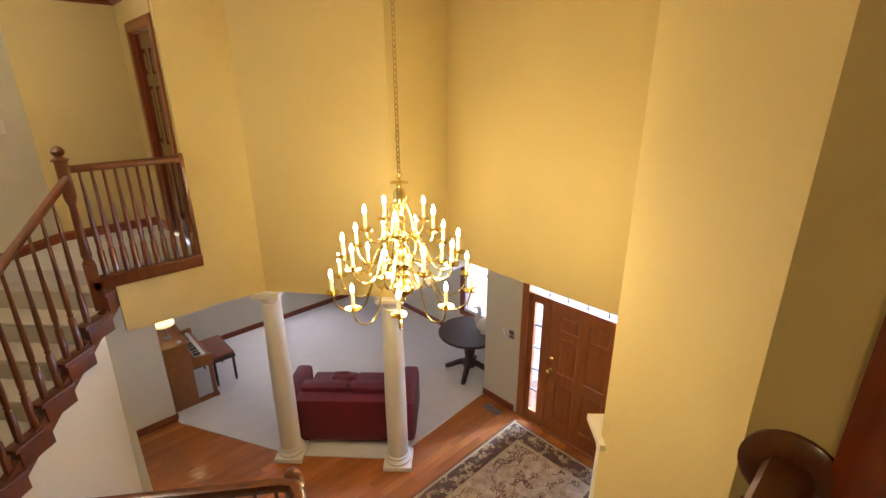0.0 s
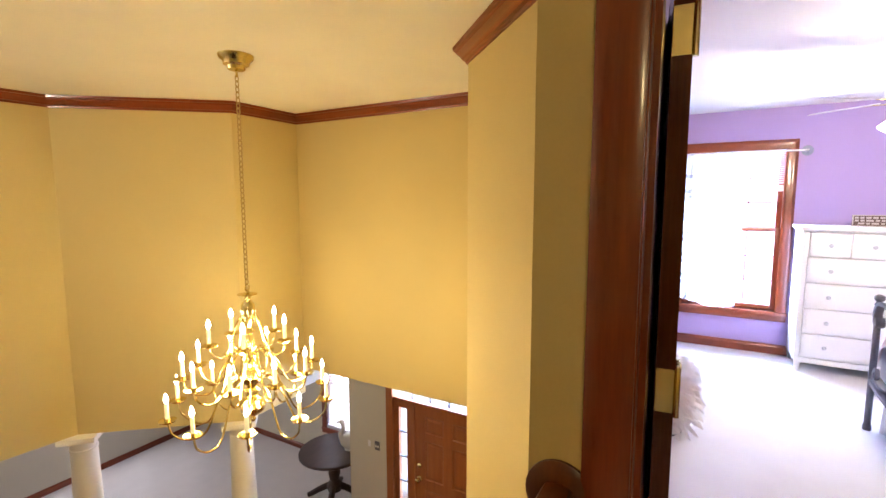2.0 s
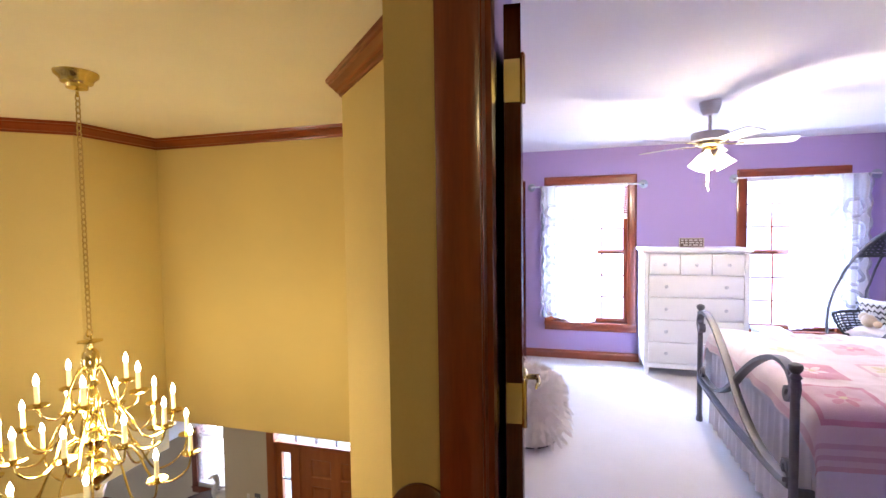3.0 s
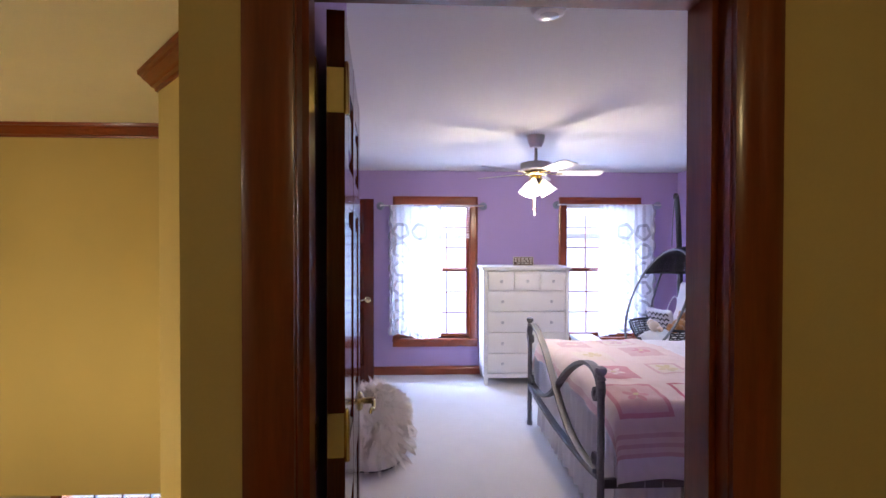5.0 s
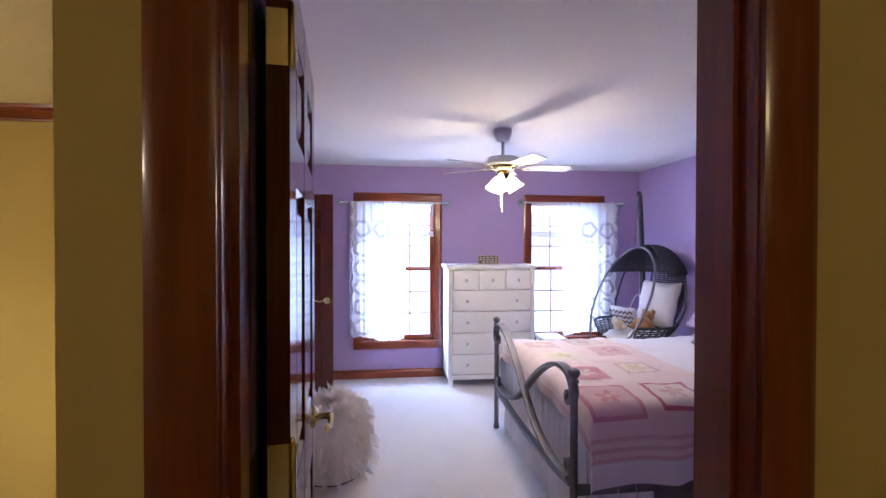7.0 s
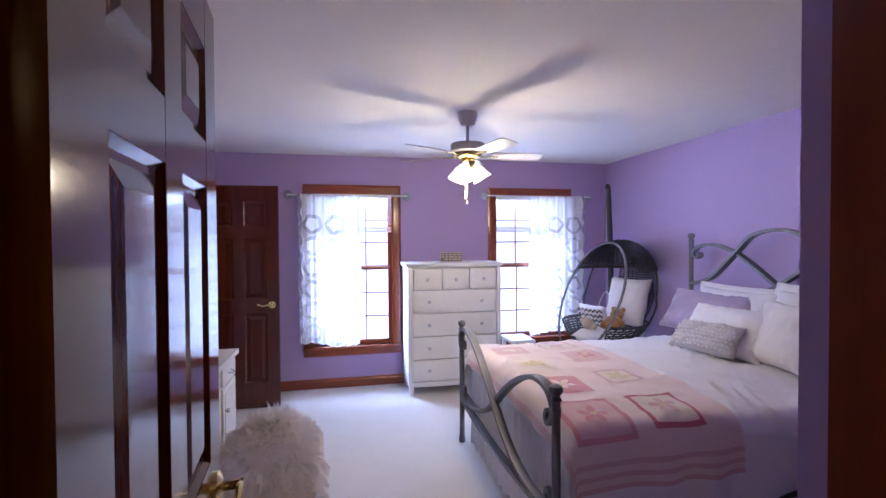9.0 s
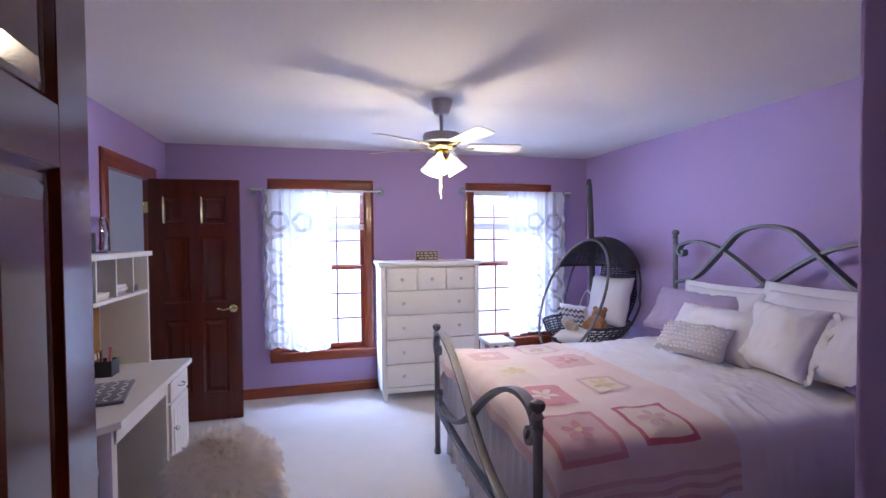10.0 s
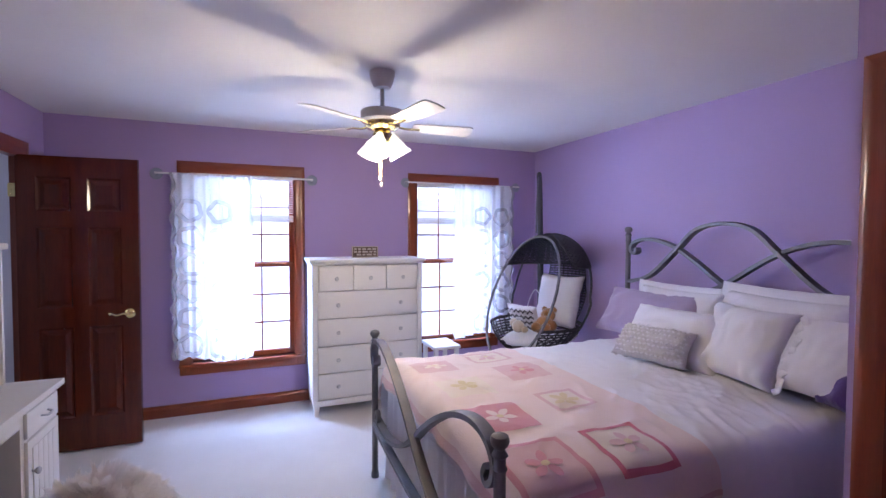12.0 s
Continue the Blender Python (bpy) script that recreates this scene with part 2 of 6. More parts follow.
# hall and entrance, upper storey
structure("wall_door_hall", B((2.5, -4.82, 0.0, 2.565, -2.17, H), (2.5, -1.375, 0.0, 2.565, -1.20, H), (2.5, -2.17, 2.06, 2.565, -1.375, H), (2.5, -1.30, F, 2.62, -1.2, -0.06)), M["tan_wall"],
          "tan painted hall wall round the bedroom door", "wall")
wall_strip("wall_entry_outside", (2.568, -1.2), (3.15, -1.2), 0.05, F, H, M["tan_wall"], "tan painted wall above the entrance")
wall_strip("wall_diagonal_outside", (3.15, -1.2), (4.12, -0.26), 0.05, F, H, M["tan_wall"], "tan painted diagonal wall above the entrance")
wall_strip("wall_overhead_south", (4.12, -0.26), (5.2, -0.26), 0.05, BEAM, H, M["tan_wall"], "tan painted side wall above the entrance")
structure("wall_overhead_front", B((5.2, -0.31, UNDER, 5.32, 2.4, H)), M["tan_wall"], "tall tan painted wall over the front door", "wall")
wall_strip("wall_overhead_north", (5.2, 2.28), (4.43, 2.28), 0.12, BEAM, H, M["tan_wall"], "tall tan painted wall over the living room opening")
wall_strip("wall_overhead_diagonal", (4.43, 2.28), (3.50, 3.40), 0.12, BEAM, H, M["tan_wall"], "tall tan painted diagonal wall over the columns")
wall_strip("wall_landing_side", (3.50, 3.40), (2.93, 3.45), 0.12, BEAM, H, M["tan_wall"], "tan painted wall beside the landing")
wall_strip("header_north", (6.23, 2.40), (5.2, 2.40), 0.12, BEAM, UNDER, M["cream_wall"], "cream header over the living room opening")
structure("wall_landing_front", B((2.2, 3.42, BEAM, 2.93, 3.5, -0.005)), M["tan_wall"], "tan painted face below the landing", "wall")
structure("wall_landing_right", B((2.93, 3.575, -0.06, 3.05, 3.64, H), (2.93, 4.42, -0.06, 3.05, 5.0, H), (2.93, 3.64, 2.06, 3.05, 4.42, H)), M["tan_wall"],
          "tan painted landing wall with a doorway", "wall")
structure("wall_landing_back", B((1.95, 4.87, -0.06, 3.05, 4.99, H)), M["tan_wall"], "tan painted back wall of the landing", "wall")
wall_strip("wall_stair_diagonal", (2.0, 4.87), (-1.7, 1.52), 0.12, F, H, M["cream_wall"], "pale painted wall along the stairs")
structure("wall_under_landing_side", prism([(2.06, 3.39), (1.99, 5.27), (1.9, 5.27), (1.97, 3.39)], F, -0.29), M["cream_wall"], "cream painted wall under the landing", "wall")
structure("wall_west", B((-1.7, -4.9, F, -1.58, 1.7, H)), M["tan_wall"], "tan painted end wall of the hall", "wall")
structure("wall_hall_south", B((-1.6, -4.9, 0.0, 2.62, -4.82, H)), M["tan_wall"], "tan painted hall wall", "wall")
structure("ceiling_hall", prism([(-1.6, -4.9), (2.56, -4.9), (2.56, -1.21), (3.15, -1.21), (4.12, -0.27), (5.3, -0.27), (5.3, 2.4), (4.43, 2.4), (3.5, 3.5), (3.5, 5.0), (1.9, 5.0), (-1.75, 1.65)], H, H + 0.1),
          M["hall_ceiling"], "warm white ceiling over hall and entrance", "ceiling")
RAIL = [(-1.57, -1.235), (2.485, -1.235)]
structure("floor_hall", prism([(-1.6, -4.9), (2.62, -4.9), (2.62, -1.2), (-1.6, -1.2)], -0.28, 0.0), M["beige_carpet"],
          "beige carpet of the upstairs hall", "floor")
structure("landing_floor", prism([(2.93, 3.45), (2.93, 4.87), (2.0, 4.87), (1.42, 4.34), (2.24, 3.45)], -0.28, 0.0), M["carpet"], "pale carpeted stair landing", "floor")

# entrance storey below
structure("floor_entrance", B((-1.6, -2.5, F - 0.12, 7.2, 7.1, F - 0.012)), M["gap"], "dark subfloor under the oak planks", "floor")
structure("floor_living_room", prism([(2.67, 5.06), (3.53, 3.40), (4.43, 2.45), (6.23, 2.56), (7.3, 2.56), (7.3, 7.0), (2.67, 7.0)], F - 0.012, F + 0.012), M["carpet"],
          "pale grey living room carpet with a diagonal edge", "floor")
structure("wall_front_entry", B((6.23, 1.93, F, 6.35, 2.56, UNDER), (6.23, -2.4, F, 6.35, 0.15, UNDER), (6.23, 0.15, -0.58, 6.35, 1.93, UNDER)), M["cream_wall"], "cream painted wall beside the front door", "wall")
structure("wall_bay_side", B((6.35, 2.44, F, 7.2, 2.56, UNDER)), M["cream_wall"], "cream painted return wall of the living room", "wall")
structure("wall_living_front", B((7.2, 2.44, F, 7.34, 3.0, UNDER), (7.2, 3.95, F, 7.34, 7.05, UNDER), (7.2, 3.0, F, 7.34, 3.95, F + 0.56), (7.2, 3.0, -0.75, 7.34, 3.95, UNDER)), M["cream_wall"],
          "cream living room wall with a window", "wall")
structure("wall_living_back", B((2.55, 6.93, F, 7.34, 7.05, UNDER)), M["cream_wall"], "pale back wall of the living room", "wall")
structure("wall_living_left", B((2.55, 5.15, F, 2.67, 6.93, UNDER)), M["cream_wall"], "pale wall behind the piano", "wall")
structure("wall_under_landing", B((2.0, 5.15, F, 2.55, 5.27, UNDER)), M["cream_wall"], "pale wall under the landing", "wall")
structure("wall_lower_back", B((-1.6, -2.5, F, 6.35, -2.4, UNDER)), M["cream_wall"], "cream walls that close the lower floor", "wall")
structure("ceiling_lower", prism([(2.0, 3.52), (3.45, 3.52), (4.43, 2.42), (7.34, 2.42), (7.34, 7.05), (2.0, 7.05)], UNDER, UNDER + 0.1), M["ceiling"], "white ceiling of the living room", "ceiling")
structure("ceiling_entry", B((5.33, -2.5, UNDER, 6.35, 2.4, UNDER + 0.1)), M["ceiling"], "white ceiling by the front door", "ceiling")
structure("ceiling_dining", prism([(2.62, -2.5), (5.32, -2.5), (5.32, -0.32), (4.12, -0.32), (3.15, -1.26), (2.62, -1.26)], UNDER, UNDER + 0.1), M["ceiling"], "white ceiling beside the entrance", "ceiling")

# ---- openings, trim and mouldings ----
for a in range(5):
    lamp("chandelier_glow", 'POINT', (3.56 + 0.31 * math.cos(a * 1.2566), 1.03 + 0.31 * math.sin(a * 1.2566), 0.47), 26, WARM, 0.06)
# made-up hall lamp behind the camera, added to light the hall walls
lamp("hall_ceiling_glow", 'POINT', (0.3, -2.4, 2.25), 27, WARM, 0.1)
lamp("landing_ceiling_glow", 'POINT', (1.3, 2.9, 2.25), 52, (1.0, 0.86, 0.70), 0.08)
lamp("fan_glow", 'POINT', (5.38, -2.51, 1.90), 125, (1.0, 0.84, 0.64), 0.12)
lamp("piano_lamp_glow", 'POINT', (2.84, 5.62, -1.45), 2.2, WARM, 0.06)
structure("backdrop", B((9.5, -8, -6, 9.6, 9, 6)), M["day"], "bright overcast daylight outside the windows", "backdrop")

CROWN = [(0.0, 2.335), (0.012, 2.335), (0.014, 2.35), (0.03, 2.356), (0.045, 2.375), (0.066, 2.392), (0.07, 2.405), (0.082, 2.408), (0.085, 2.428), (0.0, 2.428)]
structure("trim_crown", sweep(CROWN, [(2.5, -1.199), (3.15, -1.199), (4.12, -0.259), (5.199, -0.259), (5.199, 2.279), (4.43, 2.279), (3.50, 3.399), (2.929, 3.449), (2.929, 4.869), (2.0, 4.869), (-1.57, 1.64), (-1.579, -4.81), (2.499, -4.81)]),
          M["trim_h"], "cherry-stained crown moulding under the ceiling", "moulding", smooth=0.5)
BASE = [(0.0, 0.002), (0.018, 0.002), (0.018, 0.075), (0.012, 0.085), (0.008, 0.1), (0.0, 0.1)]


def baseboard(path, z=0.0, height=1.0):
    return structure("baseboard", sweep([(o, z + h * height) for o, h in BASE], path), M["trim_h"], "cherry-stained wooden baseboard", "baseboard")


baseboard([(7.199, -4.699), (7.199, -0.371), (6.93, -0.371)])
baseboard([(5.89, -0.371), (4.19, -0.371), (3.20, -1.33)])
baseboard([(3.791, -3.77), (3.791, -4.699), (7.18, -4.699)])
baseboard([(2.941, -3.74), (2.941, -2.471)][::-1])
baseboard([(7.199, 2.56), (7.199, 6.929), (2.671, 6.929), (2.671, 5.15)], F + 0.012)
baseboard([(2.67, 5.149), (1.981, 5.149), (1.981, 4.0)], F)
baseboard([(6.229, 1.99), (6.229, 2.57)], F)
baseboard([(2.929, 4.45), (2.929, 4.869), (2.01, 4.869), (-1.3, 1.9)])


def casing_part(name, parent, z0, z1, half, width=0.085, depth=0.02, foot=True):
    """A door or window surround in the plane x = 0, opening from -half to half along y; the face looks to -x."""
    prof = [(0.0, 0.0), (0.0, width), (-depth * 0.6, width), (-depth, width * 0.8), (-depth * 0.75, width * 0.55), (-depth * 0.95, width * 0.3), (-depth * 0.5, 0.0)]
    for side in (-1, 1):
        bm = bmesh.new()
        lo = [bm.verts.new((dx, side * (half + w), z0)) for dx, w in prof]
        hi = [bm.verts.new((dx, side * (half + w), z1 + w)) for dx, w in prof]
        for i in range(len(prof)):
            j = (i + 1) % len(prof)
            bm.faces.new((lo[i], lo[j], hi[j], hi[i]))
        bm.faces.new(lo)
        bm.faces.new(hi)
        part("side_casing", bm, M["trim"], parent)
    bm = bmesh.new()
    a = [bm.verts.new((dx, -(half + w), z1 + w)) for dx, w in prof]
    b = [bm.verts.new((dx, half + w, z1 + w)) for dx, w in prof]
    for i in range(len(prof)):
        j = (i + 1) % len(prof)
        bm.faces.new((a[i], a[j], b[j], b[i]))
    part("head_casing", bm, M["trim_h"], parent)


def panel_door(parent, width, height, mat, thick=0.036, rows=((0.23, 0.86), (1.0, 1.55), (1.66, 1.89)), place=(0, 0, 0), both=True):
    """Six raised panels between stiles and rails. The leaf runs along +x from the origin, its faces towards -y and +y."""
    px, py, pz = place
    st, mid = 0.115 * width / 0.76, 0.10 * width / 0.76
    k = height / 2.03
    cols = [(st, width / 2 - mid / 2), (width / 2 + mid / 2, width - st)]
    bars = []
    for a, b in ((0, st), (width / 2 - mid / 2, width / 2 + mid / 2), (width - st, width)):
        bars.append((a, 0, 0, b, thick, height))
    edges = [0] + [v * k for r in rows for v in r] + [height]
    for z0, z1 in zip(edges[::2], edges[1::2]):
        for a, b in cols:
            bars.append((a, 0.0004, z0, b, thick - 0.0004, z1))
    leaf = part("stiles_and_rails", B(*[(px + a, py + b, pz + c, px + d, py + e, pz + f) for a, b, c, d, e, f in bars]), mat, parent, smooth=None)
    for z0, z1 in rows:
        for a, b in cols:
            bm = bmesh.new()
            rings = []
            x0, x1, c0, c1 = px + a, px + b, pz + z0 * k, pz + z1 * k
            for ins, dep in ((0, 0.002), (0.012, 0.011), (0.022, 0.011), (0.05, 0.003)):
                for s in ((0, 1) if both else (0,)):
                    y = py + (dep if s == 0 else thick - dep)
                    rings.append((s, [bm.verts.new(q) for q in ((x0 + ins, y, c0 + ins), (x1 - ins, y, c0 + ins), (x1 - ins, y, c1 - ins), (x0 + ins, y, c1 - ins))]))
            for s in (0, 1):
                rs = [r for t, r in rings if t == s]
                for p, q in zip(rs, rs[1:]):
                    for i in range(4):
                        bm.faces.new((p[i], p[(i + 1) % 4], q[(i + 1) % 4], q[i]))
                if rs:
                    bm.faces.new(rs[-1])
            part("door_panel", bm, mat, parent, smooth=None)
    return leaf


def lever(parent, x, y, z, way, face):
    """A lever handle on the face towards face (-1 or 1 along y)."""
    rose = part("door_handle", lathe([(0.033, 0), (0.033, 0.006), (0.026, 0.012), (0.011, 0.016), (0.011, 0.05), (0.014, 0.055), (0.0, 0.058)], 18,
                Matrix.Translation((x, y, z)) @ Matrix.Rotation(radians(90 if face < 0 else -90), 4, 'X')), M["brass"], parent, "polished brass lever handle")
    yy = y + face * 0.05
    part("lever", tube(smooth_path([(x, yy, z), (x + way * 0.03, yy, z + 0.006), (x + way * 0.07, yy, z - 0.004), (x + way * 0.105, yy - face * 0.006, z + 0.008), (x + way * 0.115, yy - face * 0.01, z - 0.004)], 5),
                       [0.009 - 0.0002 * i for i in range(21)], 8), M["brass"], rose)


def hinge(parent, x, y, z):
    h = part("hinge", B((x - 0.034, y - 0.0015, z - 0.045, x + 0.034, y + 0.0015, z + 0.045), bevel=0.0006), M["brass"], parent, "brass hinge plate")
    bm = bmesh.new()
    for dz in (-0.03, 0, 0.03):
        lathe([(0.0045, 0), (0.0045, 0.001), (0.002, 0.0022)], 8, Matrix.Translation((x + 0.016, y - 0.0015, z + dz)) @ Matrix.Rotation(radians(90), 4, 'X'), bm)
        lathe([(0.0045, 0), (0.0045, 0.001), (0.002, 0.0022)], 8, Matrix.Translation((x - 0.016, y - 0.0015, z + dz)) @ Matrix.Rotation(radians(90), 4, 'X'), bm)
    part("screws", bm, M["brass"], h)


# bedroom doorway: jamb lining and surrounds on both faces
dw = thing("door_1", "cherry-stained bedroom door surround with moulded casing", "door frame", kind="structure")
part("jamb", B((2.5, -1.395, 0.001, 2.63, -1.375, 2.06), (2.5, -2.17, 0.001, 2.63, -2.15, 2.06), (2.5, -2.15, 2.04, 2.63, -1.395, 2.06)), M["trim"], dw, smooth=None)
part("door_stop", B((2.535, -1.407, 0.001, 2.575, -1.395, 2.03), (2.535, -2.15, 0.001, 2.575, -2.138, 2.03), (2.535, -2.138, 2.03, 2.575, -1.407, 2.04)), M["trim"], dw, smooth=None)
side = new("casing_hall")
side.parent, side.matrix_local = dw, pose(2.4995, -1.7725, 0)
casing_part("casing", side, 0.001, 2.05, 0.3805)
side = new("casing_room")
side.parent, side.matrix_local = dw, pose(2.6305, -1.7725, 0, 0, 0, 180)
casing_part("casing", side, 0.001, 2.05, 0.3805, 0.07)
leafm = pose(2.638, -1.452, 0.012, 0, 0, 5.5)
bd = thing("bedroom_door", "glossy dark cherry six-panel bedroom door standing open", "door", leafm)
panel_door(bd, 0.725, 2.02, M["door"], rows=((0.23, 0.93), (1.09, 1.645), (1.735, 1.92)), place=(0.006, 0, 0))
lever(bd, 0.665, 0.0, 1.01, -1, -1)
lever(bd, 0.665, 0.036, 1.01, -1, 1)
part("latch_plate", B((0.7311, 0.006, 0.945, 0.7325, 0.03, 1.005)), M["brass"], bd, "brass latch plate")
for z in (0.30, 1.165, 1.86):
    hg = part("hinge", B((0.0035, 0.001, z - 0.045, 0.0055, 0.035, z + 0.045)), M["brass"], bd, "brass hinge plate with screws", smooth=None)
    part("hinge_pin", lathe([(0.006, z - 0.05), (0.006, z + 0.05), (0.003, z + 0.056)], 10, Matrix.Translation((0.0, -0.004, 0))), M["brass"], hg)
    part("jamb_leaf", B((-0.045, 0.050, z - 0.045, -0.006, 0.052, z + 0.045)), M["brass"], hg, smooth=None)

# closet doorway in the north wall, with its leaf swung into the room
cw = thing("door_2", "cherry-stained closet doorway surround", "door frame", pose(6.41, -0.3705, 0, 0, 0, 90), kind="structure")
casing_part("casing", cw, 0.001, 2.04, 0.40, 0.11)
part("jamb", B((0.0, -0.41, 0.001, 0.055, -0.39, 2.06), (0.0, 0.39, 0.001, 0.055, 0.41, 2.06), (0.0, -0.39, 2.04, 0.055, 0.39, 2.06)), M["trim"], cw, smooth=None)
cd = thing("closet_door", "dark cherry six-panel closet door standing wide open", "door", pose(6.775, -0.352, 0.012, 0, 0, -92.5))
panel_door(cd, 0.70, 2.035, M["door"], place=(0.02, -0.036, 0))
lever(cd, 0.66, -0.036, 0.945, -1, -1)
hinge(cd, 0.012, -0.03, 1.80)
structure("closet_room_walls", B((5.6, 1.2, 0.0, 7.3, 1.3, H), (5.5, -0.31, 0.0, 5.6, 1.3, H), (7.2, -0.26, 0, 7.34, 1.3, H)), M["ceiling"], "pale walls of the closet room", "wall")
structure("closet_room_floor", B((5.6, -0.37, -0.06, 7.2, 1.3, -0.002)), M["carpet"], "pale carpet of the closet room", "floor")
structure("closet_room_ceiling", B((5.6, -0.31, H, 7.2, 1.3, H + 0.1)), M["ceiling"], "white ceiling of the closet room", "ceiling")
# bare area lamp added to brighten the closet room, no window behind it
lamp("closet_room_window", 'AREA', (6.2, 1.15, 1.6), 18, COOL, 0.5, (6.4, -0.3, 1.3), 0.8)
# closet beside the bed: surround and closed leaf
kw = thing("door_3", "cherry-stained closet door surround beside the bed", "door frame", pose(3.325, -3.7545, 0, 0, 0, -90), kind="structure")
casing_part("casing", kw, 0.001, 2.04, 0.355)
kd = thing("closet_door", "closed dark cherry closet door beside the bed", "door", pose(2.975, -3.7535, 0.01))
panel_door(kd, 0.70, 2.02, M["door"], thick=0.02, place=(0.0, 0.0, 0))
# landing doorway, door closed
lw = thing("door_4", "cherry-stained doorway surround on the landing", "door frame", pose(2.9295, 4.03, 0, 0, 0, 0), kind="structure")
casing_part("casing", lw, 0.001, 2.05, 0.38, 0.09)
part("jamb", B((0.0, -0.39, 0.001, 0.12, -0.37, 2.06), (0.0, 0.37, 0.001, 0.12, 0.39, 2.06), (0.0, -0.37, 2.04, 0.12, 0.37, 2.06)), M["trim"], lw, smooth=None)
ld = thing("landing_door", "closed dark cherry six-panel door on the landing", "door", pose(2.96, 4.395, 0.01, 0, 0, -90))
panel_door(ld, 0.73, 2.02, M["door"], place=(0, 0, 0))

# windows


def window(name, y0, y1, z0, z1, x, label, blinds=0.38, cols=3):
    """A double-hung window with dark wood sashes, brown glazing bars and a raised slatted blind."""
    w = thing(name, label, "window", pose(x, (y0 + y1) / 2, 0), kind="structure")
    half = (y1 - y0) / 2
    casing_part("casing", w, z0 - 0.075, z1 - 0.03, half - 0.03, 0.095, 0.02)
    part("sill", B((-0.03, -half - 0.07, z0 - 0.03, 0.14, half + 0.07, z0), bevel=0.004), M["trim_h"], w)
    part("apron", B((-0.016, -half - 0.065, z0 - 0.095, -0.001, half + 0.065, z0 - 0.0305), bevel=0.003), M["trim_h"], w)
    part("lining", B((0.0, -half, z0, 0.13, -half + 0.022, z1), (0.0, half - 0.022, z0, 0.13, half, z1), (0.0, -half + 0.022, z1 - 0.022, 0.13, half - 0.022, z1)), M["trim"], w, smooth=None)
    zm = z0 + (z1 - z0) * 0.5
    for nm, a, b, xx in (("lower_sash", z0 + 0.001, zm + 0.02, 0.05), ("upper_sash", zm - 0.02, z1 - 0.022, 0.09)):
        h = half - 0.023
        sash = part(nm, B((xx, -h, a, xx + 0.035, -h + 0.045, b), (xx, h - 0.045, a, xx + 0.035, h, b), (xx, -h + 0.045, a, xx + 0.035, h - 0.045, a + 0.05), (xx, -h + 0.045, b - 0.035, xx + 0.035, h - 0.045, b), bevel=0.003), M["trim"], w)
        bars = []
        for i in range(1, cols):
            yy = -h + 2 * h * i / cols
            bars.append((xx + 0.010, yy - 0.007, a + 0.05, xx + 0.026, yy + 0.007, b - 0.035))
        for i in range(1, 3):
            zz = a + 0.05 + (b - a - 0.085) * i / 3
            bars.append((xx + 0.011, -h + 0.045, zz - 0.007, xx + 0.025, h - 0.045, zz + 0.007))
        part("glazing_bars", B(*bars), M["trim"], sash, smooth=None)
        pane = part("pane", B((xx + 0.0265, -h + 0.04, a + 0.04, xx + 0.0295, h - 0.04, b - 0.03)), M["glass"], sash, smooth=None)
        pane.visible_shadow = False
    bl = part("blind", B((0.004, -half + 0.03, z1 - 0.06, 0.04, half - 0.03, z1 - 0.024)), M["white"], w, "white slatted blind raised halfway", smooth=None)
    n = int(blinds / 0.02)
    for i in range(n):
        zz = z1 - 0.07 - i * 0.02
        part("slat", B((0.008, -half + 0.032, zz, 0.034, half - 0.032, zz + 0.0016), m=Matrix.Translation((0.021, 0, zz)) @ Matrix.Rotation(radians(8), 4, 'Y') @ Matrix.Translation((-0.021, 0, -zz))), M["white"], bl, smooth=None)
    zz = z1 - 0.07 - n * 0.02
    part("slat_stack", B(*[(0.006, -half + 0.032, zz - 0.045 + j * 0.005, 0.036, half - 0.032, zz - 0.042 + j * 0.005) for j in range(9)], (0.006, -half + 0.032, zz - 0.06, 0.036, half - 0.032, zz - 0.047)), M["white"], bl, smooth=None)
    return w


window("window_1", -2.19, -1.31, 0.43, 2.06, 7.1995, "double-hung bedroom window with dark wood casing and sheer curtain", 0.30, 3)
window("window_2", -4.18, -3.30, 0.43, 2.06, 7.1995, "double-hung bedroom window behind the dresser with sheer curtain", 0.30, 3)
window("window_3", 3.0, 3.95, F + 0.56, -0.75, 7.1995, "living room window with lowered white blind", 1.45, 3)

# ---- entrance: front door, columns, stairs, chandelier ----
M["frosted"] = material("bright_door_glass", (0.9, 0.95, 1.0), 0.25, transmission=0.9, bump=0.02)
M["burgundy"] = material("burgundy_velvet", (0.15, 0.007, 0.018), 0.7, second=(0.085, 0.003, 0.010), scale=6, detail=120, bump=0.15, sheen=0.05)
M["walnut"] = material("dark_walnut", (0.05, 0.024, 0.015), 0.5, second=(0.028, 0.013, 0.008), scale=3, detail=24, stretch=(1, 6, 6), coat=0.0)
M["piano"] = material("piano_wood", (0.28, 0.11, 0.036), 0.35, second=(0.18, 0.066, 0.022), scale=3, detail=24, stretch=(6, 1, 6), coat=0.3)
# sleeves give no light themselves; bulb light on them is put in as emission
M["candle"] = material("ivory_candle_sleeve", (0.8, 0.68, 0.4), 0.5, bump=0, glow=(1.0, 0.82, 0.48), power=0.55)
M["flame"] = material("lit_candle_bulb", (1, 0.9, 0.7), 0.3, bump=0, glow=(1.0, 0.90, 0.66), power=60.0)
M["shade"] = material("lit_lamp_shade", (0.85, 0.7, 0.4), 0.8, bump=0.05, glow=(1.0, 0.72, 0.32), power=2.2)
M["ivory"] = material("ivory_keys", (0.8, 0.77, 0.68), 0.3, bump=0)
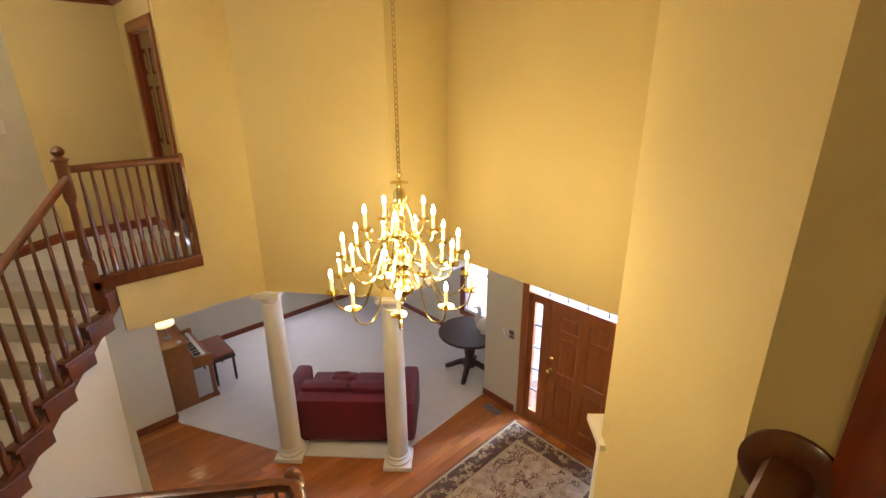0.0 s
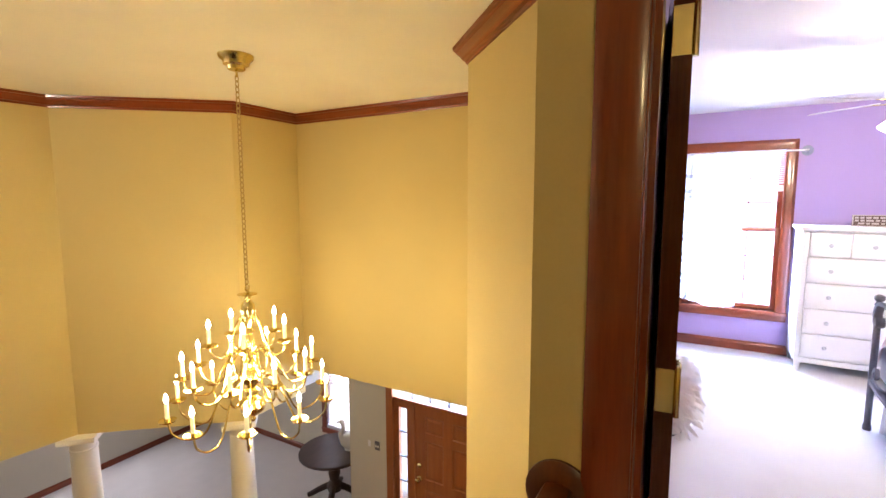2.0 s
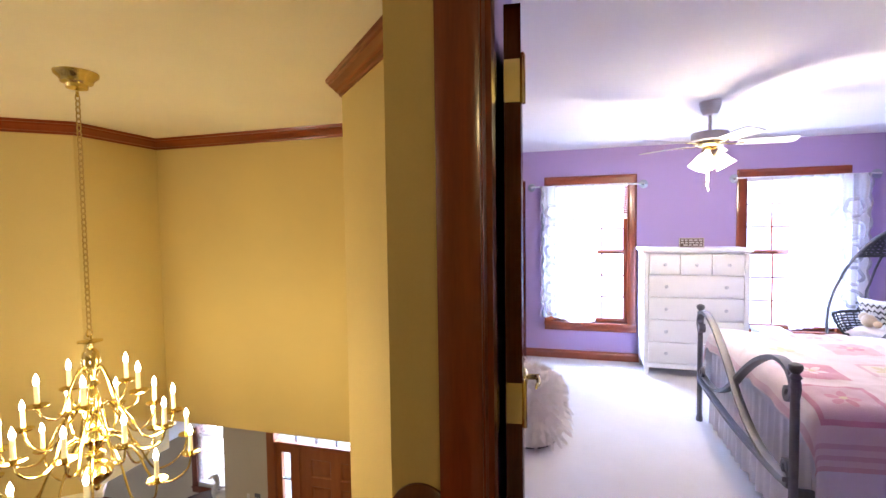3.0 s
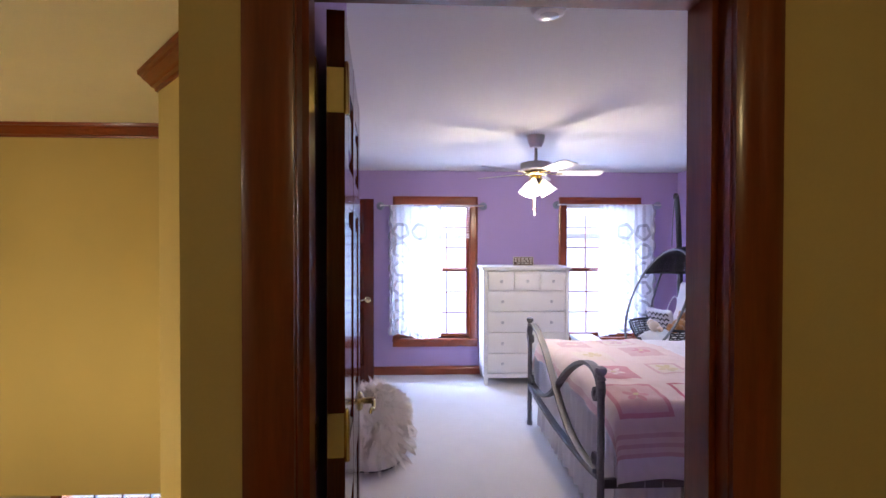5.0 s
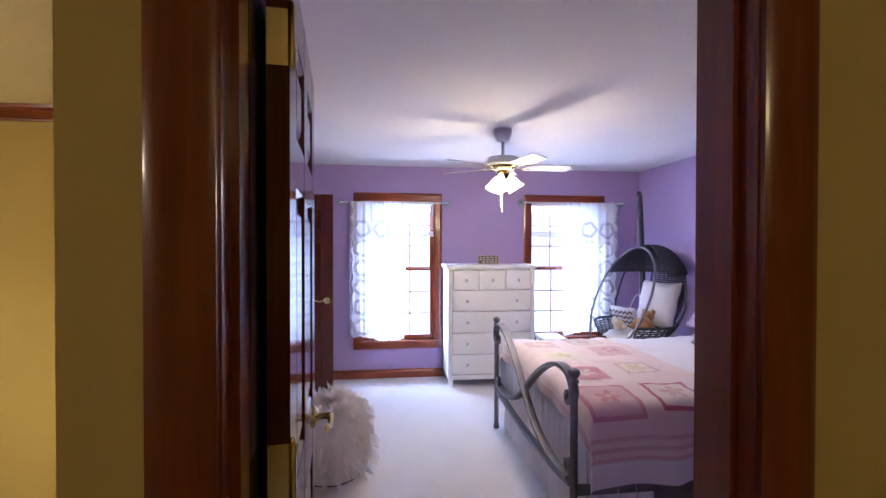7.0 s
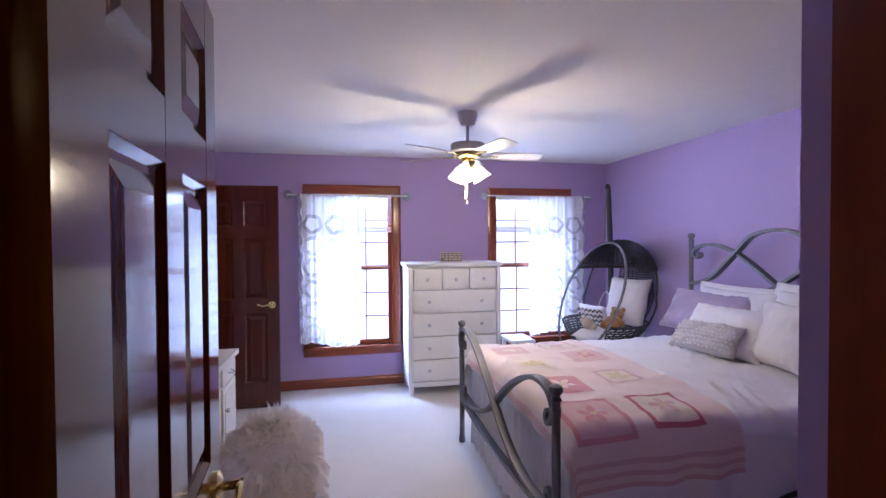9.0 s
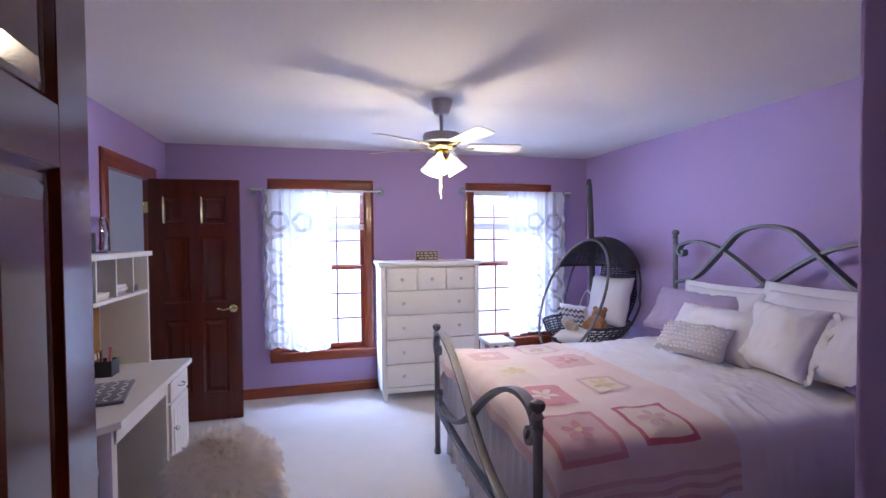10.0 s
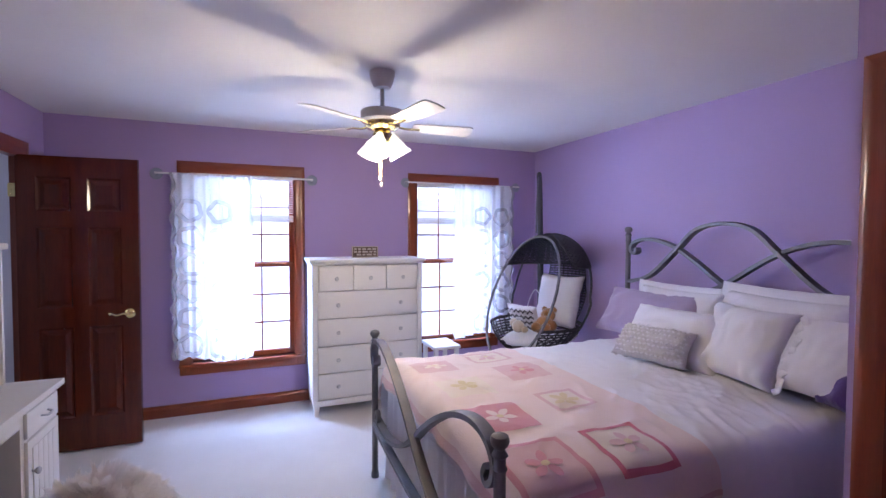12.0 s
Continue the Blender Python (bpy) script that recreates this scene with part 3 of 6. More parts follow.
M["black"] = material("black_plastic", (0.02, 0.02, 0.022), 0.4, scale=20, bump=0.02)
M["tartan"] = material("patterned_bench_cushion", (0.28, 0.06, 0.04), 0.9, second=(0.12, 0.09, 0.05), scale=18, detail=90, bump=0.2, spread=0.2)
M["ceramic"] = material("white_glazed_ceramic", (0.75, 0.74, 0.70), 0.25, scale=5, detail=40, bump=0.02)

fd = thing("front_door", "closed orange oak six-panel front door with brass lock", "door", pose(6.29, 1.508, F + 0.02, 0, 0, -90))
panel_door(fd, 0.93, 1.885, M["front_door"], thick=0.045, place=(0, -0.045, 0))
kb = part("door_handle", lathe([(0.035, 0), (0.035, 0.008), (0.02, 0.014), (0.012, 0.03), (0.012, 0.045), (0.028, 0.06), (0.03, 0.075), (0.018, 0.088)], 16,
          Matrix.Translation((0.065, -0.045, 0.93)) @ Matrix.Rotation(radians(90), 4, 'X')), M["brass"], fd, "polished brass knob")
part("deadbolt", lathe([(0.03, 0), (0.03, 0.01), (0.02, 0.02), (0.0, 0.022)], 16, Matrix.Translation((0.065, -0.045, 1.10)) @ Matrix.Rotation(radians(90), 4, 'X')), M["brass"], fd, "brass deadbolt")
fr = thing("door_5", "orange oak front door frame with side light and transom", "door frame", pose(6.2295, 1.04, F), kind="structure")
fw = lambda n, *b, mat="front_door", **k: part(n, B(*b, **k), M[mat], fr, smooth=None)
fw("frame", (-0.02, 0.79, 0.0, 0.12, 0.89, 2.30), (0.0, 0.468, 0.0, 0.12, 0.53, 1.91), (0.0, -0.53, 0.0, 0.12, -0.468, 1.91), (-0.02, -0.89, 0.0, 0.12, -0.79, 2.30), (-0.01, -0.79, 1.91, 0.12, 0.79, 1.945), (-0.02, -0.79, 2.23, 0.12, 0.79, 2.30))
fw("threshold", (-0.03, -0.47, 0.0, 0.12, 0.47, 0.018))
for sy in (1, -1):
    y0, y1 = sorted((sy * 0.53, sy * 0.79))
    sl = part("side_light", B((0.03, y0, 0.0, 0.09, y1, 0.16), (0.03, y0, 1.81, 0.09, y1, 1.91), (0.03, y0, 0.16, 0.09, y0 + 0.07, 1.81), (0.03, y1 - 0.07, 0.16, 0.09, y1, 1.81)), M["front_door"], fr, smooth=None)
    part("side_light_bars", B(*[(0.04, y0 + 0.07, 0.16 + 1.65 * i / 5 - 0.008, 0.08, y1 - 0.07, 0.16 + 1.65 * i / 5 + 0.008) for i in range(1, 5)]), M["iron"], sl, smooth=None)
    part("pane", B((0.058, y0 + 0.065, 0.155, 0.062, y1 - 0.065, 1.815)), M["frosted"], sl, smooth=None).visible_shadow = False
part("transom_bars", B(*[(0.04, -0.79 + 1.58 * i / 6 - 0.008, 1.945, 0.08, -0.79 + 1.58 * i / 6 + 0.008, 2.23) for i in range(1, 6)]), M["iron"], fr, smooth=None)
part("transom_pane", B((0.058, -0.79, 1.94, 0.062, 0.79, 2.235)), M["frosted"], fr, smooth=None).visible_shadow = False

# switch plates
sw = tagged(link_mesh("outlet_plate", B((6.224, 2.05, F + 1.15, 6.2292, 2.13, F + 1.27), bevel=0.0015), M["iron"]), "dark metal switch plate on the cream wall", "switch plate")
part("switch_toggle", B((6.215, 2.065, F + 1.19, 6.2242, 2.08, F + 1.22), (6.215, 2.10, F + 1.19, 6.2242, 2.115, F + 1.22)), M["ivory"], sw, smooth=None)
tagged(link_mesh("thermostat", B((6.222, 2.20, F + 1.17, 6.2292, 2.24, F + 1.25), bevel=0.002), M["white"]), "small white wall control beside the door", "wall control")
sp = tagged(link_mesh("light_switch", B((-0.006, -0.035, -0.057, 0, 0.035, 0.057), bevel=0.0015), M["ivory"]), "ivory light switch on the stair wall", "light switch")
sp.matrix_world = pose(1.79, 4.675, 1.2, 0, 0, 132)
sp2 = part("toggle", B((-0.014, -0.004, -0.01, -0.005, 0.004, 0.012)), M["ivory"], sp, smooth=None)
vent = thing("floor_vent", "dark slotted metal floor vent by the wall", "floor vent", pose(6.03, 2.22, F + 0.002))
part("frame", B((-0.06, -0.14, 0, 0.06, -0.125, 0.006), (-0.06, 0.125, 0, 0.06, 0.14, 0.006), (-0.06, -0.125, 0, -0.045, 0.125, 0.006), (0.045, -0.125, 0, 0.06, 0.125, 0.006)), M["iron"], vent, smooth=None)
for i in range(14):
    part("slat", B((-0.045, -0.12 + i * 0.0178, 0.0005, 0.045, -0.112 + i * 0.0178, 0.005)), M["iron"], vent, smooth=None)


def column(x, y, label):
    c = thing("column", label, "column", pose(x, y, F), group="entrance columns")
    hgt = BEAM - F
    part("plinth", B((-0.17, -0.17, 0.012, 0.17, 0.17, 0.075), bevel=0.006, m=Matrix.Rotation(radians(45), 4, 'Z')), M["column"], c)
    part("shaft", lathe([(0.155, 0.075), (0.165, 0.09), (0.165, 0.11), (0.145, 0.125), (0.135, 0.14), (0.142, 0.15), (0.142, 0.165), (0.125, 0.18), (0.125, 0.9), (0.118, 1.5), (0.105, hgt - 0.16), (0.112, hgt - 0.155), (0.112, hgt - 0.14), (0.105, hgt - 0.135), (0.105, hgt - 0.09), (0.13, hgt - 0.06), (0.135, hgt - 0.05)], 36), M["column"], c)
    part("capital", B((-0.15, -0.15, hgt - 0.05, 0.15, 0.15, hgt), bevel=0.005, m=Matrix.Rotation(radians(45), 4, 'Z')), M["column"], c)


column(3.545, 3.42, "round white painted column on a square plinth")
column(4.44, 2.38, "round white painted column on a square plinth")
column(4.24, -0.30, "round white painted column beside the front door")

# overlook guard and stairs
BAL = [(0.026, 0), (0.026, 0.23), (0.017, 0.242), (0.025, 0.258), (0.017, 0.275), (0.023, 0.31), (0.022, 0.37), (0.0165, 0.6), (0.012, 0.86), (0.012, 0.92)]


def newel(parent, x, y, z0, z1, m=None):
    n = part("newel_post", B((x - 0.045, y - 0.045, z0, x + 0.045, y + 0.045, z0 + 0.42), bevel=0.004), M["rail"], parent)
    part("newel_block", B((x - 0.043, y - 0.043, z1 - 0.3, x + 0.043, y + 0.043, z1), bevel=0.004), M["rail"], n)
    part("turning", lathe([(0.042, z0 + 0.42), (0.046, z0 + 0.43), (0.03, z0 + 0.46), (0.04, z0 + 0.5), (0.036, z0 + 0.58), (0.026, z1 - 0.36), (0.04, z1 - 0.32), (0.042, z1 - 0.3)], 16, Matrix.Translation((x, y, 0))), M["rail"], n)
    part("finial", lathe([(0.06, z1), (0.062, z1 + 0.012), (0.045, z1 + 0.022), (0.025, z1 + 0.035), (0.04, z1 + 0.05), (0.048, z1 + 0.075), (0.035, z1 + 0.1), (0.01, z1 + 0.115)], 18, Matrix.Translation((x, y, 0))), M["rail"], n)
    return n


def handrail(parent, path, z=None):
    pts = [Vector((*p, z)) if z is not None else Vector(p) for p in path]
    bm = bmesh.new()
    prof = [(-0.024, -0.03), (-0.03, -0.012), (-0.033, 0.008), (-0.024, 0.024), (0, 0.031), (0.024, 0.024), (0.033, 0.008), (0.03, -0.012), (0.024, -0.03)]
    rings = []
    for i, p in enumerate(pts):
        d = (pts[min(i + 1, len(pts) - 1)] - pts[max(i - 1, 0)])
        flat = Vector((d.x, d.y, 0)).normalized()
        s = Vector((flat.y, -flat.x, 0))
        rings.append([bm.verts.new(p + s * a + Vector((0, 0, b))) for a, b in prof])
    k = len(prof)
    for a, b in zip(rings, rings[1:]):
        for j in range(k):
            bm.faces.new((a[j], a[(j + 1) % k], b[(j + 1) % k], b[j]))
    bm.faces.new(rings[0][::-1])
    bm.faces.new(rings[-1])
    return part("handrail", bm, M["rail"], parent)


def balusters(parent, a, b, n, lift=0.0, top=0.92, za=0.0, zb=0.0):
    for i in range(n):
        t = (i + 0.5) / n
        x, y, z = a[0] + (b[0] - a[0]) * t, a[1] + (b[1] - a[1]) * t, za + (zb - za) * t
        part("baluster", lathe([(r, z + lift + h * top / 0.92) for r, h in BAL], 8, Matrix.Translation((x, y, 0))), M["rail"], parent)


og = thing("overlook_railing", "oak guard railing with turned balusters along the overlook", "railing")
RT = 0.985
handrail(og, [(x, y - 0.03) for x, y in RAIL], RT)
part("rosette", lathe([(0.068, 0), (0.068, 0.008), (0.056, 0.016), (0.03, 0.018)], 28, Matrix.Translation((2.4995, -1.265, RT)) @ Matrix.Rotation(radians(-90), 4, 'Y')), M["rail"], og)
balusters(og, RAIL[0], RAIL[1], 36, top=0.955)
part("nosing", tube([(*RAIL[0], 0.002), (*RAIL[1], 0.002)], 0.03, flat=(0.06, 0.014), up=(0, 0, 1)), M["rail"], og, smooth=None)

lg = thing("landing_railing", "oak landing railing with turned balusters and newel", "railing")
newel(lg, 2.06, 3.42, -0.29, 1.0)
handrail(lg, [(2.09, 3.42), (2.93, 3.42)], 0.93)
balusters(lg, (2.12, 3.42), (2.92, 3.42), 10, top=0.905)
part("half_newel", B((2.895, 3.385, 0.0, 2.9285, 3.45, 0.98), bevel=0.003), M["rail"], lg)
part("nosing", B((2.05, 3.375, -0.11, 2.93, 3.419, -0.004), (2.05, 3.36, -0.03, 2.93, 3.46, 0.004), bevel=0.003), M["rail"], lg)

SX, SY = Vector((0.67, -0.742, 0)), Vector((0.742, 0.67, 0))
SM = Matrix(((SX.x, SY.x, 0, 2.06), (SX.y, SY.y, 0, 3.38), (0, 0, 1, 0), (0, 0, 0, 1)))
st = thing("staircase", "oak staircase with carpeted treads and turned balusters", "stairs", SM)
RISE, RUN = 0.18, 0.262
for i in range(15):
    y, z = 0.29 - RUN * i, 0.04 - RISE * (i + 1)
    s = part("step", B((-1.22, y - RUN, z - 0.04, -0.05, y + 0.02, z), (-1.22, y, z, -0.05, y + 0.02, z + RISE - 0.04), bevel=0.006), M["beige_carpet"], st, "beige carpeted tread and riser")
    part("tread_end", B((-0.05, y - RUN - 0.03, z - 0.034, 0.065, y + 0.005, z + 0.002), bevel=0.006), M["rail"], s, "oak tread end")
    part("bracket", B((-0.03, y - RUN, z - RISE * 0.98, 0.05, y + 0.0, z - 0.0345), bevel=0.004), M["rail"], s)
    for k in (0.25, 0.75):
        yy = y - RUN * k
        if yy > -0.07:
            continue
        part("baluster", lathe([(r, z + h * (0.835 + yy * RISE / RUN - z) / 0.92) for r, h in BAL], 8, Matrix.Translation((0.0, yy, 0))), M["rail"], s)
bm = bmesh.new()
sk = [(0.30, -0.10), (0.30, -0.225), (-RUN * 15, -RISE * 15 - 0.43), (-RUN * 15, -RISE * 15 - 0.15)]
va = [bm.verts.new((-0.03, a, b)) for a, b in sk]
vb = [bm.verts.new((0.035, a, b)) for a, b in sk]
bm.faces.new(va), bm.faces.new(vb[::-1])
for i in range(4):
    bm.faces.new((va[i], va[(i + 1) % 4], vb[(i + 1) % 4], vb[i]))
part("stringer", bm, M["rail"], st, smooth=None)
hr = handrail(st, [(0.0, 0.0, 0.86), (0.0, -RUN * 15, 0.86 - RISE * 15)])
bm = bmesh.new()
sk = [(-0.03, -0.44), (-0.13, F), (-RUN * 15, F), (-RUN * 15 + 0.1, -RISE * 15 - 0.37)]
va = [bm.verts.new((-0.08, a, b)) for a, b in sk]
vb = [bm.verts.new((-0.01, a, b)) for a, b in sk]
bm.faces.new(va), bm.faces.new(vb[::-1])
for i in range(4):
    bm.faces.new((va[i], va[(i + 1) % 4], vb[(i + 1) % 4], vb[i]))
sp3 = structure("wall_under_stairs", bm, M["cream_wall"], "cream painted wall under the stairs", "wall")
sp3.matrix_world = SM

# ceiling lights upstairs; the one at (0.3, -2.4) is an unseen addition
M["lit_glass"] = material("lit_ceiling_glass", (0.9, 0.85, 0.75), 0.4, bump=0, glow=(1.0, 0.85, 0.6), power=6.0)
for x, y in ((1.3, 2.9), (0.3, -2.4)):
    cl = thing("ceiling_light", "round flush ceiling light with lit glass", "ceiling light", pose(x, y, 0), group="upstairs ceiling lights")
    part("rim", lathe([(0.13, 2.405), (0.15, 2.41), (0.15, 2.4295)], 28), M["brass"], cl)
    part("diffuser", lathe([(0.0, 2.355), (0.07, 2.362), (0.115, 2.385), (0.128, 2.4045)], 28), M["lit_glass"], cl)

# half landing below the overlook, with its own guard
structure("half_landing", prism([(0.55, 2.0), (2.5, 0.66), (2.2, -0.3), (-0.6, 0.9)], -1.68, -1.42), M["beige_carpet"], "beige carpeted half landing of the stairs", "floor")
hg2 = thing("half_landing_railing", "oak railing with turned balusters along the half landing", "railing")
handrail(hg2, [(0.62, 2.02), (2.42, 0.72), (2.47, 0.66), (2.46, 0.58), (2.36, 0.30)], -0.50)
balusters(hg2, (0.66, 1.99), (2.44, 0.70), 20, lift=-1.42, top=0.90)
balusters(hg2, (2.45, 0.55), (2.37, 0.32), 3, lift=-1.42, top=0.90)
newel(hg2, 2.50, 0.74, -1.66, -0.58)

# chandelier
CX, CY = 3.565, 1.04
ch = thing("chandelier", "large polished brass chandelier with lit candle bulbs", "chandelier", pose(CX, CY, 0.0, 0, 0, 8))
part("canopy", lathe([(0.012, 2.335), (0.05, 2.345), (0.055, 2.365), (0.075, 2.375), (0.08, 2.395), (0.1, 2.41), (0.105, 2.4295)], 24), M["brass"], ch)
chain = part("chain", lathe([(0.003, 2.30), (0.008, 2.31), (0.008, 2.34)], 8), M["brass"], ch)
NL = 40
L0, L1 = 1.02, 2.31
for i in range(NL):
    z = L0 + (L1 - L0) * (i + 0.5) / NL
    hgt = (L1 - L0) / NL * 0.66
    ring = [(0.0125 * math.cos(t) * (1 if i % 2 else 0), 0.0125 * math.cos(t) * (0 if i % 2 else 1), z + hgt * math.sin(t)) for t in [2 * math.pi * j / 10 for j in range(10)]]
    part("link", tube(ring, 0.0034, 6, closed=True), M["chain_brass"], chain)
BODY = [(0.0, -0.09), (0.012, -0.085), (0.018, -0.06), (0.010, -0.045), (0.03, -0.02), (0.075, 0.03), (0.085, 0.08), (0.06, 0.14), (0.03, 0.17), (0.05, 0.2), (0.05, 0.235), (0.028, 0.26), (0.045, 0.31), (0.06, 0.36), (0.045, 0.42), (0.025, 0.45), (0.045, 0.47), (0.045, 0.51),
                    (0.022, 0.54), (0.035, 0.6), (0.028, 0.66), (0.018, 0.69), (0.038, 0.71), (0.018, 0.74), (0.03, 0.78), (0.045, 0.84), (0.04, 0.89), (0.016, 0.92), (0.02, 0.945), (0.06, 0.952), (0.06, 0.958), (0.012, 0.965), (0.006, 0.985)]
part("body", lathe([(r, z if z > 0.5 else 0.5 - (0.5 - z) * 0.68) for r, z in BODY], 24), M["brass"], ch)
part("top_ring", tube([(0.018 * math.cos(t), 0, 1.0 + 0.022 * math.sin(t)) for t in [2 * math.pi * j / 14 for j in range(14)]], 0.004, 6, closed=True), M["brass"], ch)


def arm_meshes(r, z0, dip, zc):
    """One arm with pan, sleeve and bulb, running out along +x."""
    path = smooth_path([(0.03, 0, z0), (r * 0.2, 0, z0 + 0.045), (r * 0.4, 0, z0 - 0.05), (r * 0.58, 0, zc - dip * 0.85), (r * 0.78, 0, zc - dip), (r * 0.95, 0, zc - dip * 0.62), (r, 0, zc - 0.01)], 6)
    return (("arm", tube(path, 0.0065, 6), "brass", ""),
            ("pan", lathe([(0.006, zc - 0.015), (0.024, zc - 0.008), (0.047, zc), (0.051, zc + 0.008), (0.045, zc + 0.006), (0.014, zc + 0.002), (0.016, zc + 0.02)], 14, Matrix.Translation((r, 0, 0))), "brass", ""),
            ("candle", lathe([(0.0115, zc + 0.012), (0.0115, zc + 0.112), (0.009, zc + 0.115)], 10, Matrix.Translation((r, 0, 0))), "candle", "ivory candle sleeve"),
            ("bulb", lathe([(0.007, zc + 0.115), (0.0125, zc + 0.127), (0.0135, zc + 0.138), (0.009, zc + 0.156), (0.001, zc + 0.176)], 10, Matrix.Translation((r, 0, 0))), "flame", "lit flame-shaped bulb"))


for n, r, z0, dip, zc, turn in ((10, 0.485, 0.36, 0.15, 0.245, 0.079), (10, 0.39, 0.55, 0.12, 0.455, 0.482), (5, 0.235, 0.77, 0.085, 0.65, 0.002)):
    src = []
    for i in range(n):
        a = turn + 2 * math.pi * i / n
        m = Matrix.Rotation(a, 4, 'Z')
        if not src:
            arm = None
            for nm, bmx, mk, lb in arm_meshes(r, z0, dip, zc):
                o = part(nm, bmx, M[mk], arm or ch, lb)
                arm = arm or o
                src.append(o)
            arm.matrix_local = m
        else:
            top = new("arm", src[0].data)
            top.parent, top.matrix_local = ch, m
            for o in src[1:]:
                q = new(o.name.split(".")[0], o.data)
                q.parent = top
                q["label"] = o["label"] if "label" in o else ""
                if not q["label"]:
                    del q["label"]

# ---- living room things ----
def cushion_mesh(w, d, h, puff=0.5, nx=14, ny=14, seed=0, pinch=0.9):
    """A soft pillow lying flat, with drawn corners."""
    bm = bmesh.new()
    grid = {}
    for s in (1, -1):
        for i in range(nx + 1):
            for j in range(ny + 1):
                u, v = 2 * i / nx - 1, 2 * j / ny - 1
                edge = max(abs(u), abs(v)) >= 0.999
                if s < 0 and edge:
                    grid[s, i, j] = grid[1, i, j]
                    continue
                k = ((1 - u ** 4) * (1 - v ** 4)) ** puff
                x = u * w / 2 * (1 - 0.07 * (1 - v * v) * abs(u))
                y = v * d / 2 * (1 - 0.07 * (1 - u * u) * abs(v))
                soft = noise.noise(Vector((u * 1.6 + seed * 3.7, v * 1.6, s * 2.3)))
                crease = noise.noise(Vector((u * 7 + seed, v * 3 + u * 2, s * 4.1))) * (0.3 + abs(u * v))
                z = s * h / 2 * k * (1 + 0.38 * soft) + (0 if edge else 1) * (0.010 * soft + 0.026 * crease) + 0.02 * noise.noise(Vector((u * 1.3, v * 1.3, seed * 5.1)))
                grid[s, i, j] = bm.verts.new((x, y, z))
        for i in range(nx):
            for j in range(ny):
                q = [grid[s, i, j], grid[s, i + 1, j], grid[s, i + 1, j + 1], grid[s, i, j + 1]]
                bm.faces.new(q if s > 0 else q[::-1])
    return bm


so = thing("loveseat", "burgundy velvet loveseat seen from behind", "sofa", pose(4.435, 3.345, F + 0.012, 0, 0, -45) @ Matrix.Diagonal((0.93, 1, 1, 1)))
# the back runs along local x, the seat faces local +y
part("frame", B((-0.70, -0.40, 0.06, 0.70, 0.42, 0.40), bevel=0.03), M["burgundy"], so)
part("back", B((-0.68, -0.44, 0.08, 0.68, -0.22, 0.70), bevel=0.05), M["burgundy"], so)
for sx in (-1, 1):
    part("arm", B((sx * 0.82 - 0.12, -0.42, 0.06, sx * 0.82 + 0.12, 0.44, 0.66), bevel=0.07), M["burgundy"], so)
    part("seat_cushion", B((sx * 0.335 - 0.33, -0.2, 0.40, sx * 0.335 + 0.33, 0.44, 0.54), bevel=0.045), M["burgundy"], so)
    part("back_cushion", B((sx * 0.335 - 0.33, -0.25, 0.54, sx * 0.335 + 0.33, -0.05, 0.76), bevel=0.06), M["burgundy"], so)
    for sy in (-0.36, 0.36):
        part("foot", B((sx * 0.6 - 0.03, sy - 0.03, 0.0, sx * 0.6 + 0.03, sy + 0.03, 0.06)), M["walnut"], so)
tp = tagged(link_mesh("throw_pillow", cushion_mesh(0.42, 0.30, 0.13), M["burgundy"], smooth=3), "burgundy throw pillow lying on the loveseat", "pillow")
tp.matrix_world = pose(4.43, 3.52, F + 0.62, 8, 0, -45)

pi = thing("piano", "brown wooden spinet piano against the wall", "piano", pose(2.70, 5.30, F + 0.012))
part("case", B((0.0, 0.0, 0.0, 0.32, 1.05, 1.0), bevel=0.008), M["piano"], pi)
part("lid", B((-0.01, -0.015, 1.0, 0.34, 1.065, 1.03), bevel=0.006), M["piano"], pi)
part("key_bed", B((0.32, 0.0, 0.56, 0.60, 1.05, 0.66), bevel=0.006), M["piano"], pi)
part("fall_board", B((0.321, 0.05, 0.66, 0.36, 1.0, 0.78), bevel=0.004), M["piano"], pi)
for yy in (0.0, 1.0):
    part("cheek", B((0.32, yy, 0.66, 0.60, yy + 0.05, 0.73), bevel=0.005), M["piano"], pi)
    part("leg", B((0.53, yy, 0.04, 0.58, yy + 0.05, 0.56), bevel=0.004), M["piano"], pi)
    part("toe_block", B((0.32, yy, 0.0, 0.60, yy + 0.05, 0.06), bevel=0.004), M["piano"], pi)
for i in range(34):
    part("white_key", B((0.40, 0.055 + i * 0.0277, 0.66, 0.545, 0.0815 + i * 0.0277, 0.685), bevel=0.0015), M["ivory"], pi)
for i in range(33):
    if i % 7 not in (2, 6):
        part("black_key", B((0.40, 0.055 + i * 0.0277 + 0.021, 0.685, 0.49, 0.055 + i * 0.0277 + 0.034, 0.697)), M["black"], pi, smooth=None)
part("music_rest", B((0.30, 0.25, 1.031, 0.315, 0.80, 1.10), bevel=0.003), M["piano"], pi)
dl = thing("table_lamp", "small lit lamp with a fringed shade on the piano", "lamp", pose(2.84, 5.62, F + 1.043))
part("base", lathe([(0.065, 0.0), (0.065, 0.01), (0.03, 0.02), (0.012, 0.035), (0.01, 0.28)], 16), M["iron"], dl)
part("shade", lathe([(0.13, 0.235), (0.132, 0.24), (0.10, 0.32), (0.07, 0.355), (0.066, 0.355), (0.095, 0.32), (0.126, 0.238)], 22), M["shade"], dl, "glowing yellow shade")
# the fringe borrows the sleeves' added glow for its lamplit look
part("fringe", lathe([(0.131, 0.21), (0.133, 0.238), (0.128, 0.238), (0.126, 0.21)], 30), M["candle"], dl)
